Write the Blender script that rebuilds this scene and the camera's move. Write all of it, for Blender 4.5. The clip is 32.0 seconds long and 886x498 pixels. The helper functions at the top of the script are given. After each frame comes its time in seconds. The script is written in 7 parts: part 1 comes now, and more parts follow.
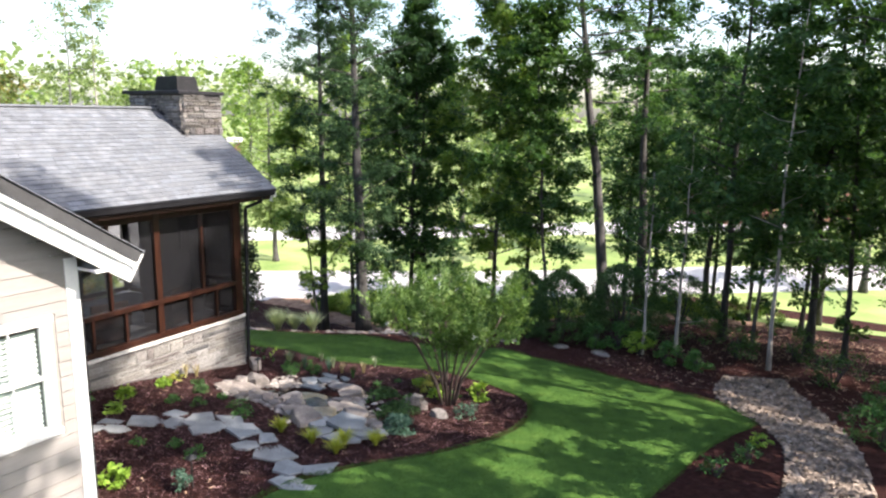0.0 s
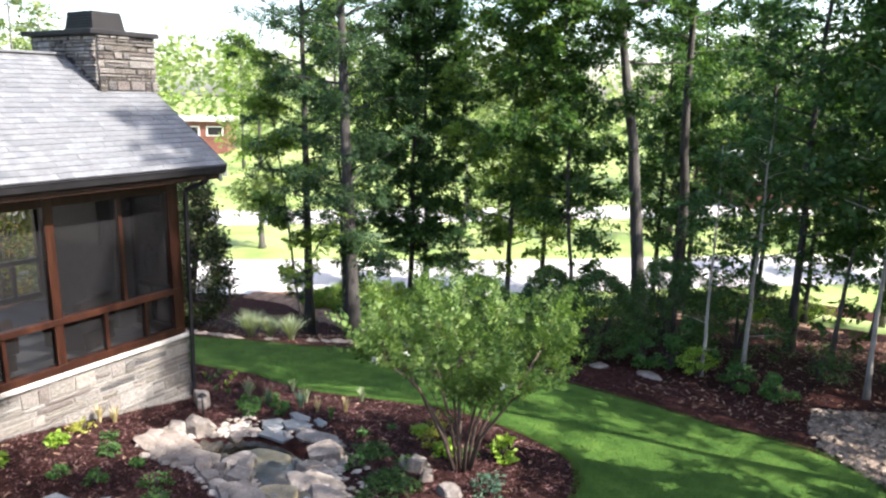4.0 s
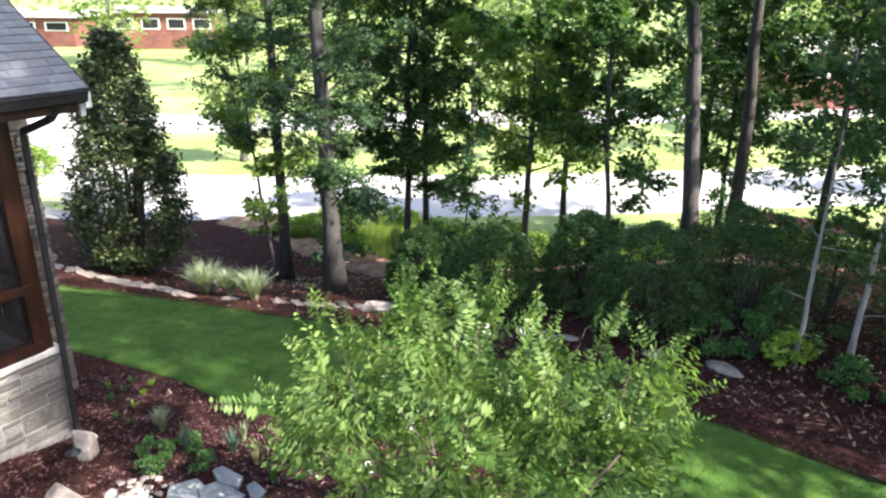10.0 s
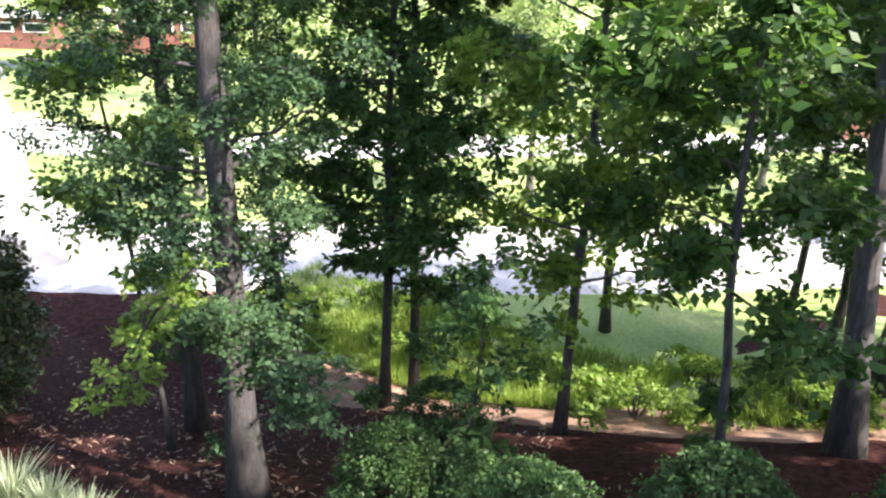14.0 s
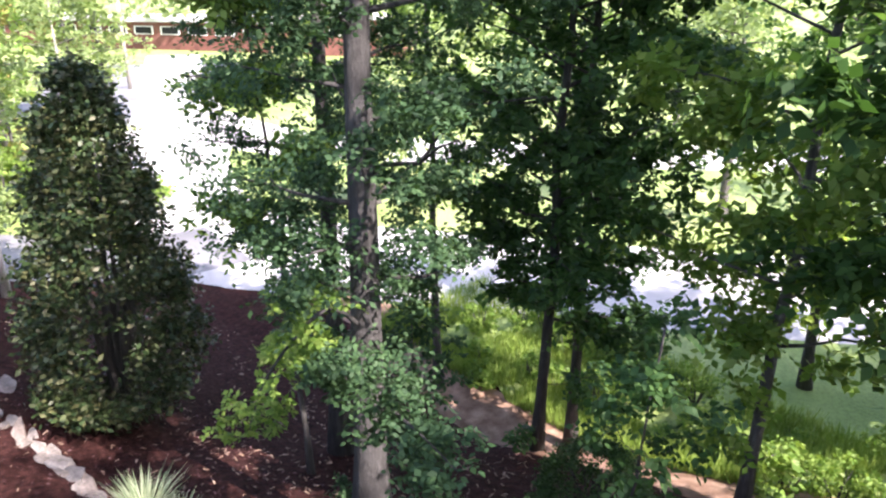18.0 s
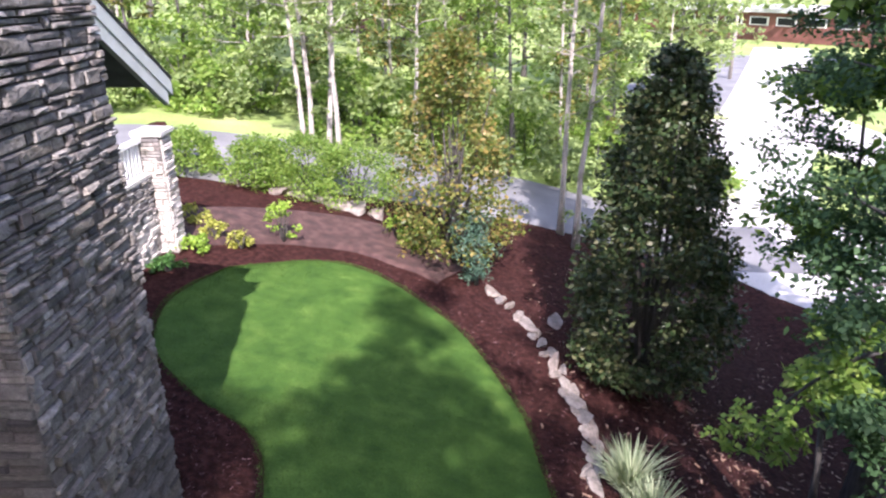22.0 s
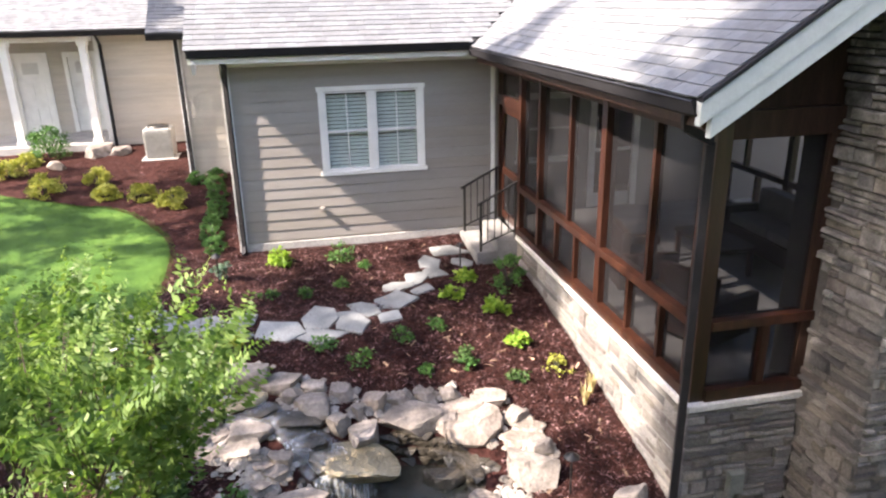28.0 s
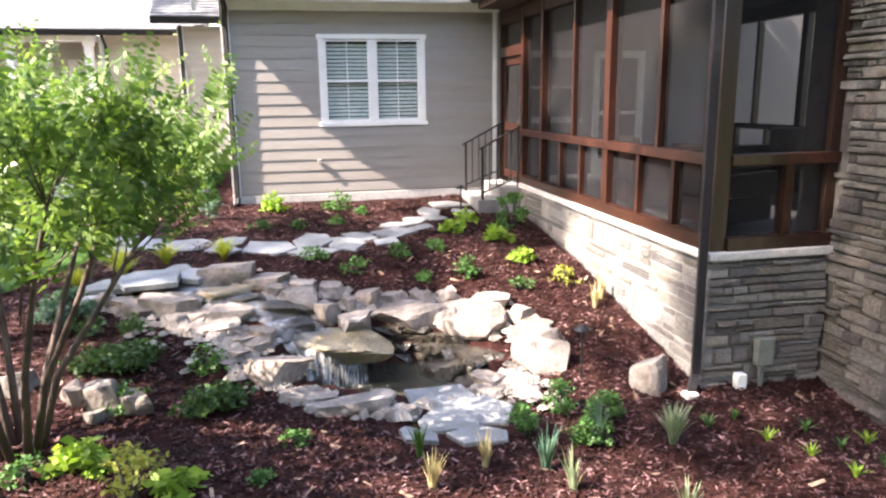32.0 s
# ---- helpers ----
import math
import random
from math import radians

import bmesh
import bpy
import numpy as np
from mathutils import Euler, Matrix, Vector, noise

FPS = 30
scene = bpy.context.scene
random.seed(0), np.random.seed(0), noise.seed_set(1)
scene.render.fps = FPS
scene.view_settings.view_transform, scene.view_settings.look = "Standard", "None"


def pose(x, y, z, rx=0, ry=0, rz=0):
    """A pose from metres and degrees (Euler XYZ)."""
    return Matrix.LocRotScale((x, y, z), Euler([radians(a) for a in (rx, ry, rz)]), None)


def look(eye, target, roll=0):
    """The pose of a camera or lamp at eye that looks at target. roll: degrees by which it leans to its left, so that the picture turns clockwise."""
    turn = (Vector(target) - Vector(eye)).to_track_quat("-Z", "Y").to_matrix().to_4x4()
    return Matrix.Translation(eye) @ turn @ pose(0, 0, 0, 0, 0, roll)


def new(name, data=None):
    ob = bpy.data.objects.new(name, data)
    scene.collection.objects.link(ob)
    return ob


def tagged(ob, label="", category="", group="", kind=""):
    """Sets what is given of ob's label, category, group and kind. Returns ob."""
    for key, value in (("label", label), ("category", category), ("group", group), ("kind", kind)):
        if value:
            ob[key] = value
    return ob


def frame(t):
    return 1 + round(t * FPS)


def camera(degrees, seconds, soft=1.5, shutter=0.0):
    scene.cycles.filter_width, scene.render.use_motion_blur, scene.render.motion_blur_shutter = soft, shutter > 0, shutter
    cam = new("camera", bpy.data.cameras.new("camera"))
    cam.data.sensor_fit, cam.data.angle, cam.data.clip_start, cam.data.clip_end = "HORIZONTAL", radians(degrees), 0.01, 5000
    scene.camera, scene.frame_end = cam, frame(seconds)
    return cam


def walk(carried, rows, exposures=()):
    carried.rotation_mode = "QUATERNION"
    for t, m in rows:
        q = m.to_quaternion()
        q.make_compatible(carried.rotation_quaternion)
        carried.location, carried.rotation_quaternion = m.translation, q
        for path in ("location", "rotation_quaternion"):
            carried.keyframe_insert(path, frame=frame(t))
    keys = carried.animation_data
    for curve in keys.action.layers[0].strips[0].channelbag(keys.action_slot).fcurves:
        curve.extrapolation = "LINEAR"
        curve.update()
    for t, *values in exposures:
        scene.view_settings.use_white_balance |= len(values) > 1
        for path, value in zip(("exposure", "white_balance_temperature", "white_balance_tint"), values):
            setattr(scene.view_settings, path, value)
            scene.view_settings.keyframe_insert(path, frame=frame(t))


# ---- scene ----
cam = camera(64.29, 32.0, soft=2.3)
PATH = [
    (0.0, pose(11.920, -4.452, 4.891, 79.12, -0.84, 31.53)),
    (0.5, pose(11.665, -4.057, 4.676, 79.04, -0.85, 31.50)),
    (1.0, pose(11.400, -3.646, 4.435, 78.91, -0.83, 31.53)),
    (1.5, pose(11.102, -3.190, 4.391, 78.78, -0.81, 31.61)),
    (2.0, pose(10.782, -2.725, 4.403, 78.65, -0.86, 31.60)),
    (2.5, pose(10.467, -2.265, 4.392, 78.68, -0.95, 31.59)),
    (3.0, pose(10.146, -1.781, 4.400, 78.60, -0.99, 31.63)),
    (3.5, pose(9.821, -1.300, 4.400, 78.59, -1.01, 31.64)),
    (4.0, pose(9.672, -1.069, 4.373, 77.64, -0.95, 31.60)),
    (4.5, pose(9.633, -1.034, 4.347, 72.39, -0.93, 31.43)),
    (6.5, pose(9.550, -0.916, 4.456, 68.77, -1.08, 31.53)),
    (7.0, pose(9.414, -0.720, 4.443, 68.86, -1.15, 31.53)),
    (7.5, pose(9.197, -0.379, 4.435, 68.86, -1.15, 31.52)),
    (8.0, pose(8.933, 0.079, 4.427, 68.91, -1.00, 31.59)),
    (8.5, pose(8.606, 0.625, 4.342, 69.04, -1.02, 31.62)),
    (9.0, pose(8.255, 1.271, 4.327, 69.06, -0.97, 31.75)),
    (9.5, pose(7.843, 1.977, 4.292, 69.11, -0.85, 31.91)),
    (10.0, pose(7.416, 2.744, 4.231, 69.28, -0.65, 32.03)),
    (10.5, pose(6.906, 3.530, 4.197, 69.42, -0.67, 32.01)),
    (11.0, pose(6.405, 4.332, 4.155, 69.57, -0.77, 31.94)),
    (11.5, pose(5.895, 5.169, 4.102, 69.64, -0.93, 31.96)),
    (12.0, pose(5.431, 6.014, 4.094, 69.61, -0.96, 32.13)),
    (12.5, pose(4.966, 6.857, 4.022, 69.79, -1.18, 32.26)),
    (13.0, pose(4.485, 7.714, 3.983, 69.79, -1.09, 32.27)),
    (13.5, pose(4.006, 8.427, 4.014, 69.75, -1.56, 32.40)),
    (15.5, pose(3.025, 10.200, 4.113, 69.66, -0.34, 35.30)),
    (16.0, pose(3.018, 10.198, 4.119, 69.63, -0.32, 37.44)),
    (16.5, pose(3.003, 10.203, 4.114, 69.65, -0.27, 39.58)),
    (17.0, pose(2.984, 10.226, 4.124, 69.60, -0.24, 42.12)),
    (17.5, pose(2.983, 10.248, 4.130, 69.56, -0.25, 44.69)),
    (18.0, pose(3.009, 10.263, 4.143, 69.54, -0.17, 47.56)),
    (18.5, pose(2.975, 10.289, 4.149, 69.35, -0.06, 52.58)),
    (19.0, pose(2.971, 10.289, 4.145, 69.35, 0.06, 60.55)),
    (19.5, pose(2.956, 10.299, 4.135, 69.31, 0.22, 65.67)),
    (20.0, pose(2.940, 10.317, 4.132, 69.19, 0.41, 69.94)),
    (20.5, pose(2.935, 10.330, 4.134, 69.09, 0.62, 74.98)),
    (21.0, pose(2.932, 10.334, 4.125, 69.11, 0.74, 81.13)),
    (21.5, pose(2.930, 10.327, 4.133, 69.08, 0.98, 87.21)),
    (22.0, pose(2.956, 10.314, 4.118, 69.15, 0.88, 92.76)),
    (22.5, pose(2.945, 10.303, 4.105, 69.25, 1.31, 101.51)),
    (23.0, pose(2.947, 10.289, 4.088, 69.55, 1.69, 113.51)),
    (23.5, pose(2.969, 10.278, 4.089, 69.81, 1.72, 125.64)),
    (24.0, pose(3.019, 10.275, 4.089, 70.12, 1.54, 137.60)),
    (24.5, pose(3.022, 10.261, 4.049, 70.32, 1.64, 145.84)),
    (25.0, pose(3.057, 10.253, 4.030, 70.36, 1.52, 153.07)),
    (25.5, pose(3.045, 10.276, 3.974, 70.52, 1.53, 160.48)),
    (26.0, pose(3.026, 10.309, 3.925, 70.63, 1.49, 166.46)),
    (26.5, pose(3.070, 10.482, 3.872, 70.76, 1.36, 167.75)),
    (28.5, pose(3.352, 11.633, 3.861, 70.54, 1.08, 167.97)),
    (29.0, pose(3.355, 11.663, 3.743, 70.49, 1.08, 167.95)),
    (29.5, pose(3.359, 11.670, 3.313, 70.34, 1.11, 168.00)),
    (30.0, pose(3.363, 11.654, 2.911, 70.27, 1.12, 168.06)),
    (30.5, pose(3.371, 11.625, 2.543, 70.41, 1.01, 168.07)),
    (31.0, pose(3.377, 11.600, 2.196, 72.12, 0.90, 168.07)),
    (31.5, pose(3.371, 11.589, 1.884, 77.02, 0.77, 168.13)),
    (32.0, pose(3.355, 11.597, 1.650, 77.78, 0.76, 168.23)),
]
EXPO = [(0, 1.62, 6650, 13), (2, 1.76, 6650, 13), (8, 2.06, 6600, 12), (12, 2.27, 6650, 14), (16, 2.36, 6600, 21), (19, 2.14, 6300, 24), (21.5, 1.78, 6100, 27), (24, 1.95, 6750, 20), (25.5, 2.23, 7050, 17), (27, 2.46, 7200, 18), (29, 2.43, 7200, 18), (32, 2.9, 7200, 19)]
walk(cam, PATH, EXPO)

# ---- light ----
SUN_AZ, SUN_EL = radians(79.5), radians(43.8)      # compass angle from +y towards +x, height
world = bpy.data.worlds.new("world")
scene.world = world
world.use_nodes = True
wn = world.node_tree.nodes
sky = wn.new("ShaderNodeTexSky")
sky.sky_type, sky.sun_disc = "NISHITA", False
sky.sun_elevation, sky.sun_rotation = SUN_EL, SUN_AZ
sky.air_density, sky.dust_density = 1.0, 2.2
wn["Background"].inputs["Strength"].default_value = 0.15
world.node_tree.links.new(sky.outputs["Color"], wn["Background"].inputs["Color"])
sun = new("sun", bpy.data.lights.new("sun", "SUN"))
sun.data.energy, sun.data.angle, sun.data.color = 4.4, radians(0.53), (1.0, 0.94, 0.85)
sun.matrix_world = look((math.sin(SUN_AZ) * 60, math.cos(SUN_AZ) * 60, math.tan(SUN_EL) * 60), (0, 0, 0))


# ---- materials ----
def material(name, rough=0.7, metal=0.0):
    m = bpy.data.materials.new(name)
    m.use_nodes = True
    b = m.node_tree.nodes["Principled BSDF"]
    b.inputs["Roughness"].default_value, b.inputs["Metallic"].default_value = rough, metal
    return m, m.node_tree.nodes, m.node_tree.links, b


def ramp(nodes, links, src, stops):
    r = nodes.new("ShaderNodeValToRGB")
    while len(r.color_ramp.elements) < len(stops):
        r.color_ramp.elements.new(0.5)
    for e, (p, c) in zip(r.color_ramp.elements, stops):
        e.position, e.color = p, (*c, 1)
    links.new(src, r.inputs[0])
    return r.outputs[0]


def tex(nodes, links, kind, scale, detail=4, stretch=None, rough=0.55):
    co = nodes.new("ShaderNodeTexCoord")
    src = co.outputs["Object"]
    if stretch:
        mp = nodes.new("ShaderNodeMapping")
        mp.inputs["Scale"].default_value = stretch
        links.new(src, mp.inputs["Vector"])
        src = mp.outputs[0]
    n = nodes.new("ShaderNodeTexNoise" if kind == "noise" else "ShaderNodeTexVoronoi")
    n.inputs["Scale"].default_value = scale
    if kind == "noise":
        n.inputs["Detail"].default_value, n.inputs["Roughness"].default_value = detail, rough
    links.new(src, n.inputs["Vector"])
    return n


def mix(nodes, links, a, b, fac, mode="MIX"):
    m = nodes.new("ShaderNodeMix")
    m.data_type, m.blend_type = "RGBA", mode
    for sock, val in ((m.inputs[0], fac), (m.inputs[6], a), (m.inputs[7], b)):
        if isinstance(val, (int, float)):
            sock.default_value = val
        elif isinstance(val, tuple):
            sock.default_value = (*val, 1)
        else:
            links.new(val, sock)
    return m.outputs[2]


def surface(name, dark, mid, light, scale=6.0, rough=0.75, bump=0.3, fine=60.0, vary=0.0, metal=0.0, stretch=None, island=False, depth=0.01, hues=(), grain=0.6):
    """A two-scale procedural surface: broad blotches, fine grain, optional change from piece to piece."""
    m, n, l, b = material(name, rough, metal)
    big = tex(n, l, "noise", scale, 5, stretch)
    small = tex(n, l, "noise", fine, 3, stretch)
    col = ramp(n, l, big.outputs[0], ((0.28, dark), (0.5, mid), (0.74, light)))
    g = ramp(n, l, small.outputs[0], ((0.3, (0.55, 0.55, 0.55)), (0.7, (1.25, 1.25, 1.25))))
    col = mix(n, l, col, g, grain, "MULTIPLY")
    if vary:
        info = n.new("ShaderNodeNewGeometry" if island else "ShaderNodeObjectInfo")
        src = info.outputs["Random Per Island" if island else "Random"]
        v = ramp(n, l, src, ((0.0, (1 - vary,) * 3), (0.5, (1.0, 0.97, 0.93)), (1.0, (1 + vary,) * 3)))
        col = mix(n, l, col, v, 1.0, "MULTIPLY")
    if hues:
        info = n.new("ShaderNodeNewGeometry" if island else "ShaderNodeObjectInfo")
        hue = ramp(n, l, info.outputs["Random Per Island" if island else "Random"], [(k / len(hues), c) for k, c in enumerate(hues)])
        col = mix(n, l, col, hue, 1.0, "MULTIPLY")
    l.new(col, b.inputs["Base Color"])
    if bump:
        bp = n.new("ShaderNodeBump")
        bp.inputs["Strength"].default_value, bp.inputs["Distance"].default_value = bump, depth
        add = n.new("ShaderNodeMath")
        add.operation = "ADD"
        l.new(big.outputs[0], add.inputs[0])
        l.new(small.outputs[0], add.inputs[1])
        l.new(add.outputs[0], bp.inputs["Height"])
        l.new(bp.outputs[0], b.inputs["Normal"])
    return m


def foliage(name, dark, mid, light, through_=0.35, rough=0.5):
    """Leaves: colour changes from leaf to leaf and by clump, some light passes through."""
    m, n, l, b = material(name, rough)
    b.inputs["Specular IOR Level"].default_value = 0.25
    geo = n.new("ShaderNodeNewGeometry")
    col = ramp(n, l, geo.outputs["Random Per Island"], ((0.0, dark), (0.5, mid), (1.0, light)))
    big = tex(n, l, "noise", 1.1, 3)
    sh = ramp(n, l, big.outputs[0], ((0.3, (0.7, 0.74, 0.72)), (0.7, (1.25, 1.2, 1.1))))
    col = mix(n, l, col, sh, 1.0, "MULTIPLY")
    l.new(col, b.inputs["Base Color"])
    tr = n.new("ShaderNodeBsdfTranslucent")
    lit = mix(n, l, col, (1.2, 1.22, 0.72), 1.0, "MULTIPLY")
    l.new(lit, tr.inputs["Color"])
    ms = n.new("ShaderNodeMixShader")
    ms.inputs[0].default_value = through_
    l.new(b.outputs[0], ms.inputs[1])
    l.new(tr.outputs[0], ms.inputs[2])
    l.new(ms.outputs[0], n["Material Output"].inputs[0])
    return m


STONE_HUES = ((0.42, 0.42, 0.45), (1.25, 1.22, 1.18), (0.8, 0.755, 0.69), (1.6, 1.55, 1.48), (0.95, 0.87, 0.75), (0.6, 0.58, 0.6), (1.15, 1.12, 1.1), (0.78, 0.68, 0.66), (1.4, 1.38, 1.36))
ROCK_HUES = ((1.0, 0.99, 0.98), (0.86, 0.8, 0.74), (1.12, 1.1, 1.08), (0.98, 0.87, 0.8), (0.76, 0.77, 0.8), (1.05, 0.98, 0.92))
M = {
    "mulch": surface("mulch", (0.014, 0.0057, 0.005), (0.036, 0.014, 0.0123), (0.072, 0.03, 0.0262), 9, 0.85, 0.9, 55, depth=0.03),
    # paler than mulch: some fading, and strong sun put into the colour
    "faded_sunlit_mulch": surface("faded_sunlit_mulch", (0.024, 0.011, 0.0095), (0.058, 0.0265, 0.0232), (0.11, 0.058, 0.051), 4, 0.9, 0.9, 55, depth=0.03),
    "chip": surface("mulch_chip", (0.013, 0.0052, 0.0048), (0.035, 0.0138, 0.0124), (0.076, 0.035, 0.031), 7, 0.8, 0.2, 60, island=True, hues=((0.4, 0.4, 0.42), (1.0, 0.95, 0.9), (0.5, 0.48, 0.48), (1.3, 1.4, 1.45), (0.7, 0.65, 0.62), (0.45, 0.44, 0.45), (5.2, 7.2, 8.2), (0.5, 0.48, 0.48))),
    "path_base": surface("dry_stream_soil", (0.07, 0.05, 0.04), (0.12, 0.09, 0.072), (0.18, 0.145, 0.12), 6, 0.9, 0.4, 60),
    "soil": surface("bare_tan_soil", (0.13, 0.075, 0.05), (0.24, 0.15, 0.105), (0.36, 0.25, 0.185), 3, 0.95, 0.6, 50, depth=0.03),
    "litter": surface("leaf_litter", (0.12, 0.068, 0.046), (0.22, 0.14, 0.098), (0.36, 0.26, 0.195), 6, 0.8, 0.2, 60, vary=0.4, island=True),
    "lawn": surface("lawn_grass", (0.026, 0.066, 0.012), (0.044, 0.098, 0.017), (0.074, 0.136, 0.026), 2.6, 0.8, 0.8, 38, depth=0.02),
    "blade": foliage("grass_blade", (0.036, 0.084, 0.015), (0.046, 0.1, 0.019), (0.062, 0.118, 0.024), 0.3, 0.8),
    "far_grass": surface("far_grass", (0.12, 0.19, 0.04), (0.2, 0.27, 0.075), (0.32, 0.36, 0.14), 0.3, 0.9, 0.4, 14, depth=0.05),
    "concrete_road": surface("pale_road", (0.34, 0.33, 0.33), (0.42, 0.41, 0.41), (0.5, 0.49, 0.48), 0.4, 0.85, 0.2, 40),
    "asphalt": surface("asphalt", (0.1, 0.1, 0.11), (0.15, 0.15, 0.16), (0.2, 0.2, 0.21), 0.6, 0.85, 0.2, 70),
    "curb": surface("curb_concrete", (0.3, 0.3, 0.29), (0.42, 0.41, 0.4), (0.5, 0.49, 0.47), 2, 0.85, 0.2, 40),
    "siding_grey": surface("grey_fibre_siding", (0.25, 0.235, 0.225), (0.275, 0.26, 0.25), (0.3, 0.285, 0.275), 3, 0.55, 0.12, 40, vary=0.03, stretch=(0.25, 0.25, 3), depth=0.003, grain=0.2),
    "siding_beige": surface("beige_fibre_siding", (0.41, 0.377, 0.335), (0.465, 0.432, 0.386), (0.52, 0.488, 0.437), 3, 0.55, 0.12, 40, vary=0.03, stretch=(0.25, 0.25, 3), depth=0.003, grain=0.2),
    "white": surface("white_paint", (0.7, 0.7, 0.68), (0.78, 0.78, 0.76), (0.83, 0.83, 0.81), 4, 0.4, 0.08, 50, depth=0.003, grain=0.12),
    # white slats; green reflection of the garden is put into their colour
    "blind": surface("green_cast_slat", (0.6, 0.7, 0.64), (0.66, 0.76, 0.7), (0.72, 0.8, 0.75), 4, 0.45, 0, 50),
    "rake": surface("rake_paint", (0.46, 0.49, 0.475), (0.52, 0.55, 0.535), (0.57, 0.6, 0.585), 4, 0.5, 0.1, 40, depth=0.003, grain=0.12),
    "gutter": surface("dark_bronze_gutter", (0.013, 0.0125, 0.0145), (0.018, 0.0175, 0.02), (0.026, 0.025, 0.028), 5, 0.6, 0.05, 40, grain=0.2),
    "shingle": surface("asphalt_shingle", (0.092, 0.101, 0.114), (0.132, 0.142, 0.159), (0.182, 0.193, 0.213), 5, 0.85, 0.5, 220, vary=0.15, depth=0.004),
    "shingle_i": surface("asphalt_shingle_joined", (0.092, 0.101, 0.114), (0.132, 0.142, 0.159), (0.182, 0.193, 0.213), 5, 0.85, 0.5, 220, vary=0.15, island=True, depth=0.004),
    "felt": surface("roof_underlay", (0.04, 0.04, 0.042), (0.05, 0.05, 0.052), (0.06, 0.06, 0.062), 5, 0.9, 0.2, 80),
    "wood": surface("stained_cedar", (0.014, 0.0052, 0.0036), (0.028, 0.0098, 0.006), (0.054, 0.02, 0.0115), 3, 0.32, 0.25, 40, vary=0.12, stretch=(4, 4, 0.5), depth=0.004),
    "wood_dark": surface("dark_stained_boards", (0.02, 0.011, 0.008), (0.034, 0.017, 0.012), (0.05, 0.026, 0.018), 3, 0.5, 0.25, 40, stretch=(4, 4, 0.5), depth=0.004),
    "stone": surface("veneer_stone", (0.12, 0.116, 0.112), (0.2, 0.193, 0.186), (0.32, 0.308, 0.296), 7, 0.85, 0.8, 38, depth=0.02, hues=STONE_HUES),
    "stone_i": surface("veneer_stone_joined", (0.12, 0.116, 0.112), (0.2, 0.193, 0.186), (0.32, 0.308, 0.296), 7, 0.85, 0.8, 38, island=True, depth=0.02, hues=STONE_HUES),
    "stone_dark": surface("chimney_stone", (0.09, 0.087, 0.083), (0.162, 0.155, 0.149), (0.275, 0.264, 0.252), 7, 0.85, 0.9, 38, depth=0.02, hues=STONE_HUES),
    "stone_dark_i": surface("chimney_stone_joined", (0.09, 0.087, 0.083), (0.162, 0.155, 0.149), (0.275, 0.264, 0.252), 7, 0.85, 0.9, 38, island=True, depth=0.02, hues=STONE_HUES),
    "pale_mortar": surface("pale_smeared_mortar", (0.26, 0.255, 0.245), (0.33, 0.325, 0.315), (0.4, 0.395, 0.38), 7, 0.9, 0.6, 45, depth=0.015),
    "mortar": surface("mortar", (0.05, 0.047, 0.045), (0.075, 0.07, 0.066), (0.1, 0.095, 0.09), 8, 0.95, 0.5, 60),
    "pale_stone": surface("pale_veneer_stone", (0.38, 0.35, 0.32), (0.5, 0.47, 0.44), (0.62, 0.59, 0.56), 5, 0.85, 0.6, 45, vary=0.3, depth=0.015),
    "cap": surface("cast_stone_cap", (0.42, 0.4, 0.37), (0.52, 0.5, 0.47), (0.6, 0.58, 0.55), 5, 0.85, 0.4, 50),
    "rock": surface("field_rock", (0.1, 0.088, 0.08), (0.205, 0.185, 0.171), (0.34, 0.312, 0.292), 3.4, 0.85, 0.5, 24, depth=0.025, hues=ROCK_HUES),
    "wet_rock": surface("wet_rock", (0.024, 0.021, 0.016), (0.052, 0.045, 0.036), (0.1, 0.088, 0.07), 3, 0.25, 0.7, 30, depth=0.03),
    "lip_rock": surface("wet_tan_rock", (0.12, 0.095, 0.055), (0.22, 0.18, 0.11), (0.34, 0.29, 0.2), 3, 0.3, 0.7, 30, depth=0.03),
    "slate": surface("blue_flagstone", (0.135, 0.148, 0.156), (0.19, 0.205, 0.215), (0.25, 0.267, 0.277), 3, 0.75, 0.35, 40, vary=0.12, depth=0.008),
    "dark_slate": surface("dark_slate", (0.1, 0.115, 0.125), (0.15, 0.165, 0.175), (0.21, 0.225, 0.235), 3, 0.6, 0.4, 40, depth=0.01),
    "bark": surface("grey_bark", (0.05, 0.045, 0.042), (0.09, 0.083, 0.08), (0.15, 0.14, 0.137), 6, 0.9, 0.9, 40, stretch=(2.2, 2.2, 0.4), depth=0.03),
    # bark darkened to put the trunks' shade into its colour
    "bark_oak": surface("oak_bark", (0.028, 0.026, 0.025), (0.052, 0.048, 0.046), (0.09, 0.085, 0.082), 6, 0.9, 0.9, 40, stretch=(2.2, 2.2, 0.4), depth=0.03),
    "bark_pale": surface("pale_bark", (0.22, 0.2, 0.18), (0.33, 0.3, 0.27), (0.45, 0.42, 0.38), 6, 0.9, 0.6, 40, stretch=(2, 2, 0.5), depth=0.02),
    "bark_dark": surface("dark_bark", (0.03, 0.027, 0.025), (0.055, 0.05, 0.046), (0.09, 0.082, 0.075), 6, 0.9, 0.9, 40, stretch=(2.2, 2.2, 0.4), depth=0.03),
    "bark_tan": surface("tan_bark", (0.045, 0.03, 0.025), (0.075, 0.051, 0.042), (0.125, 0.092, 0.076), 6, 0.8, 0.4, 40, stretch=(2, 2, 0.5), depth=0.01),
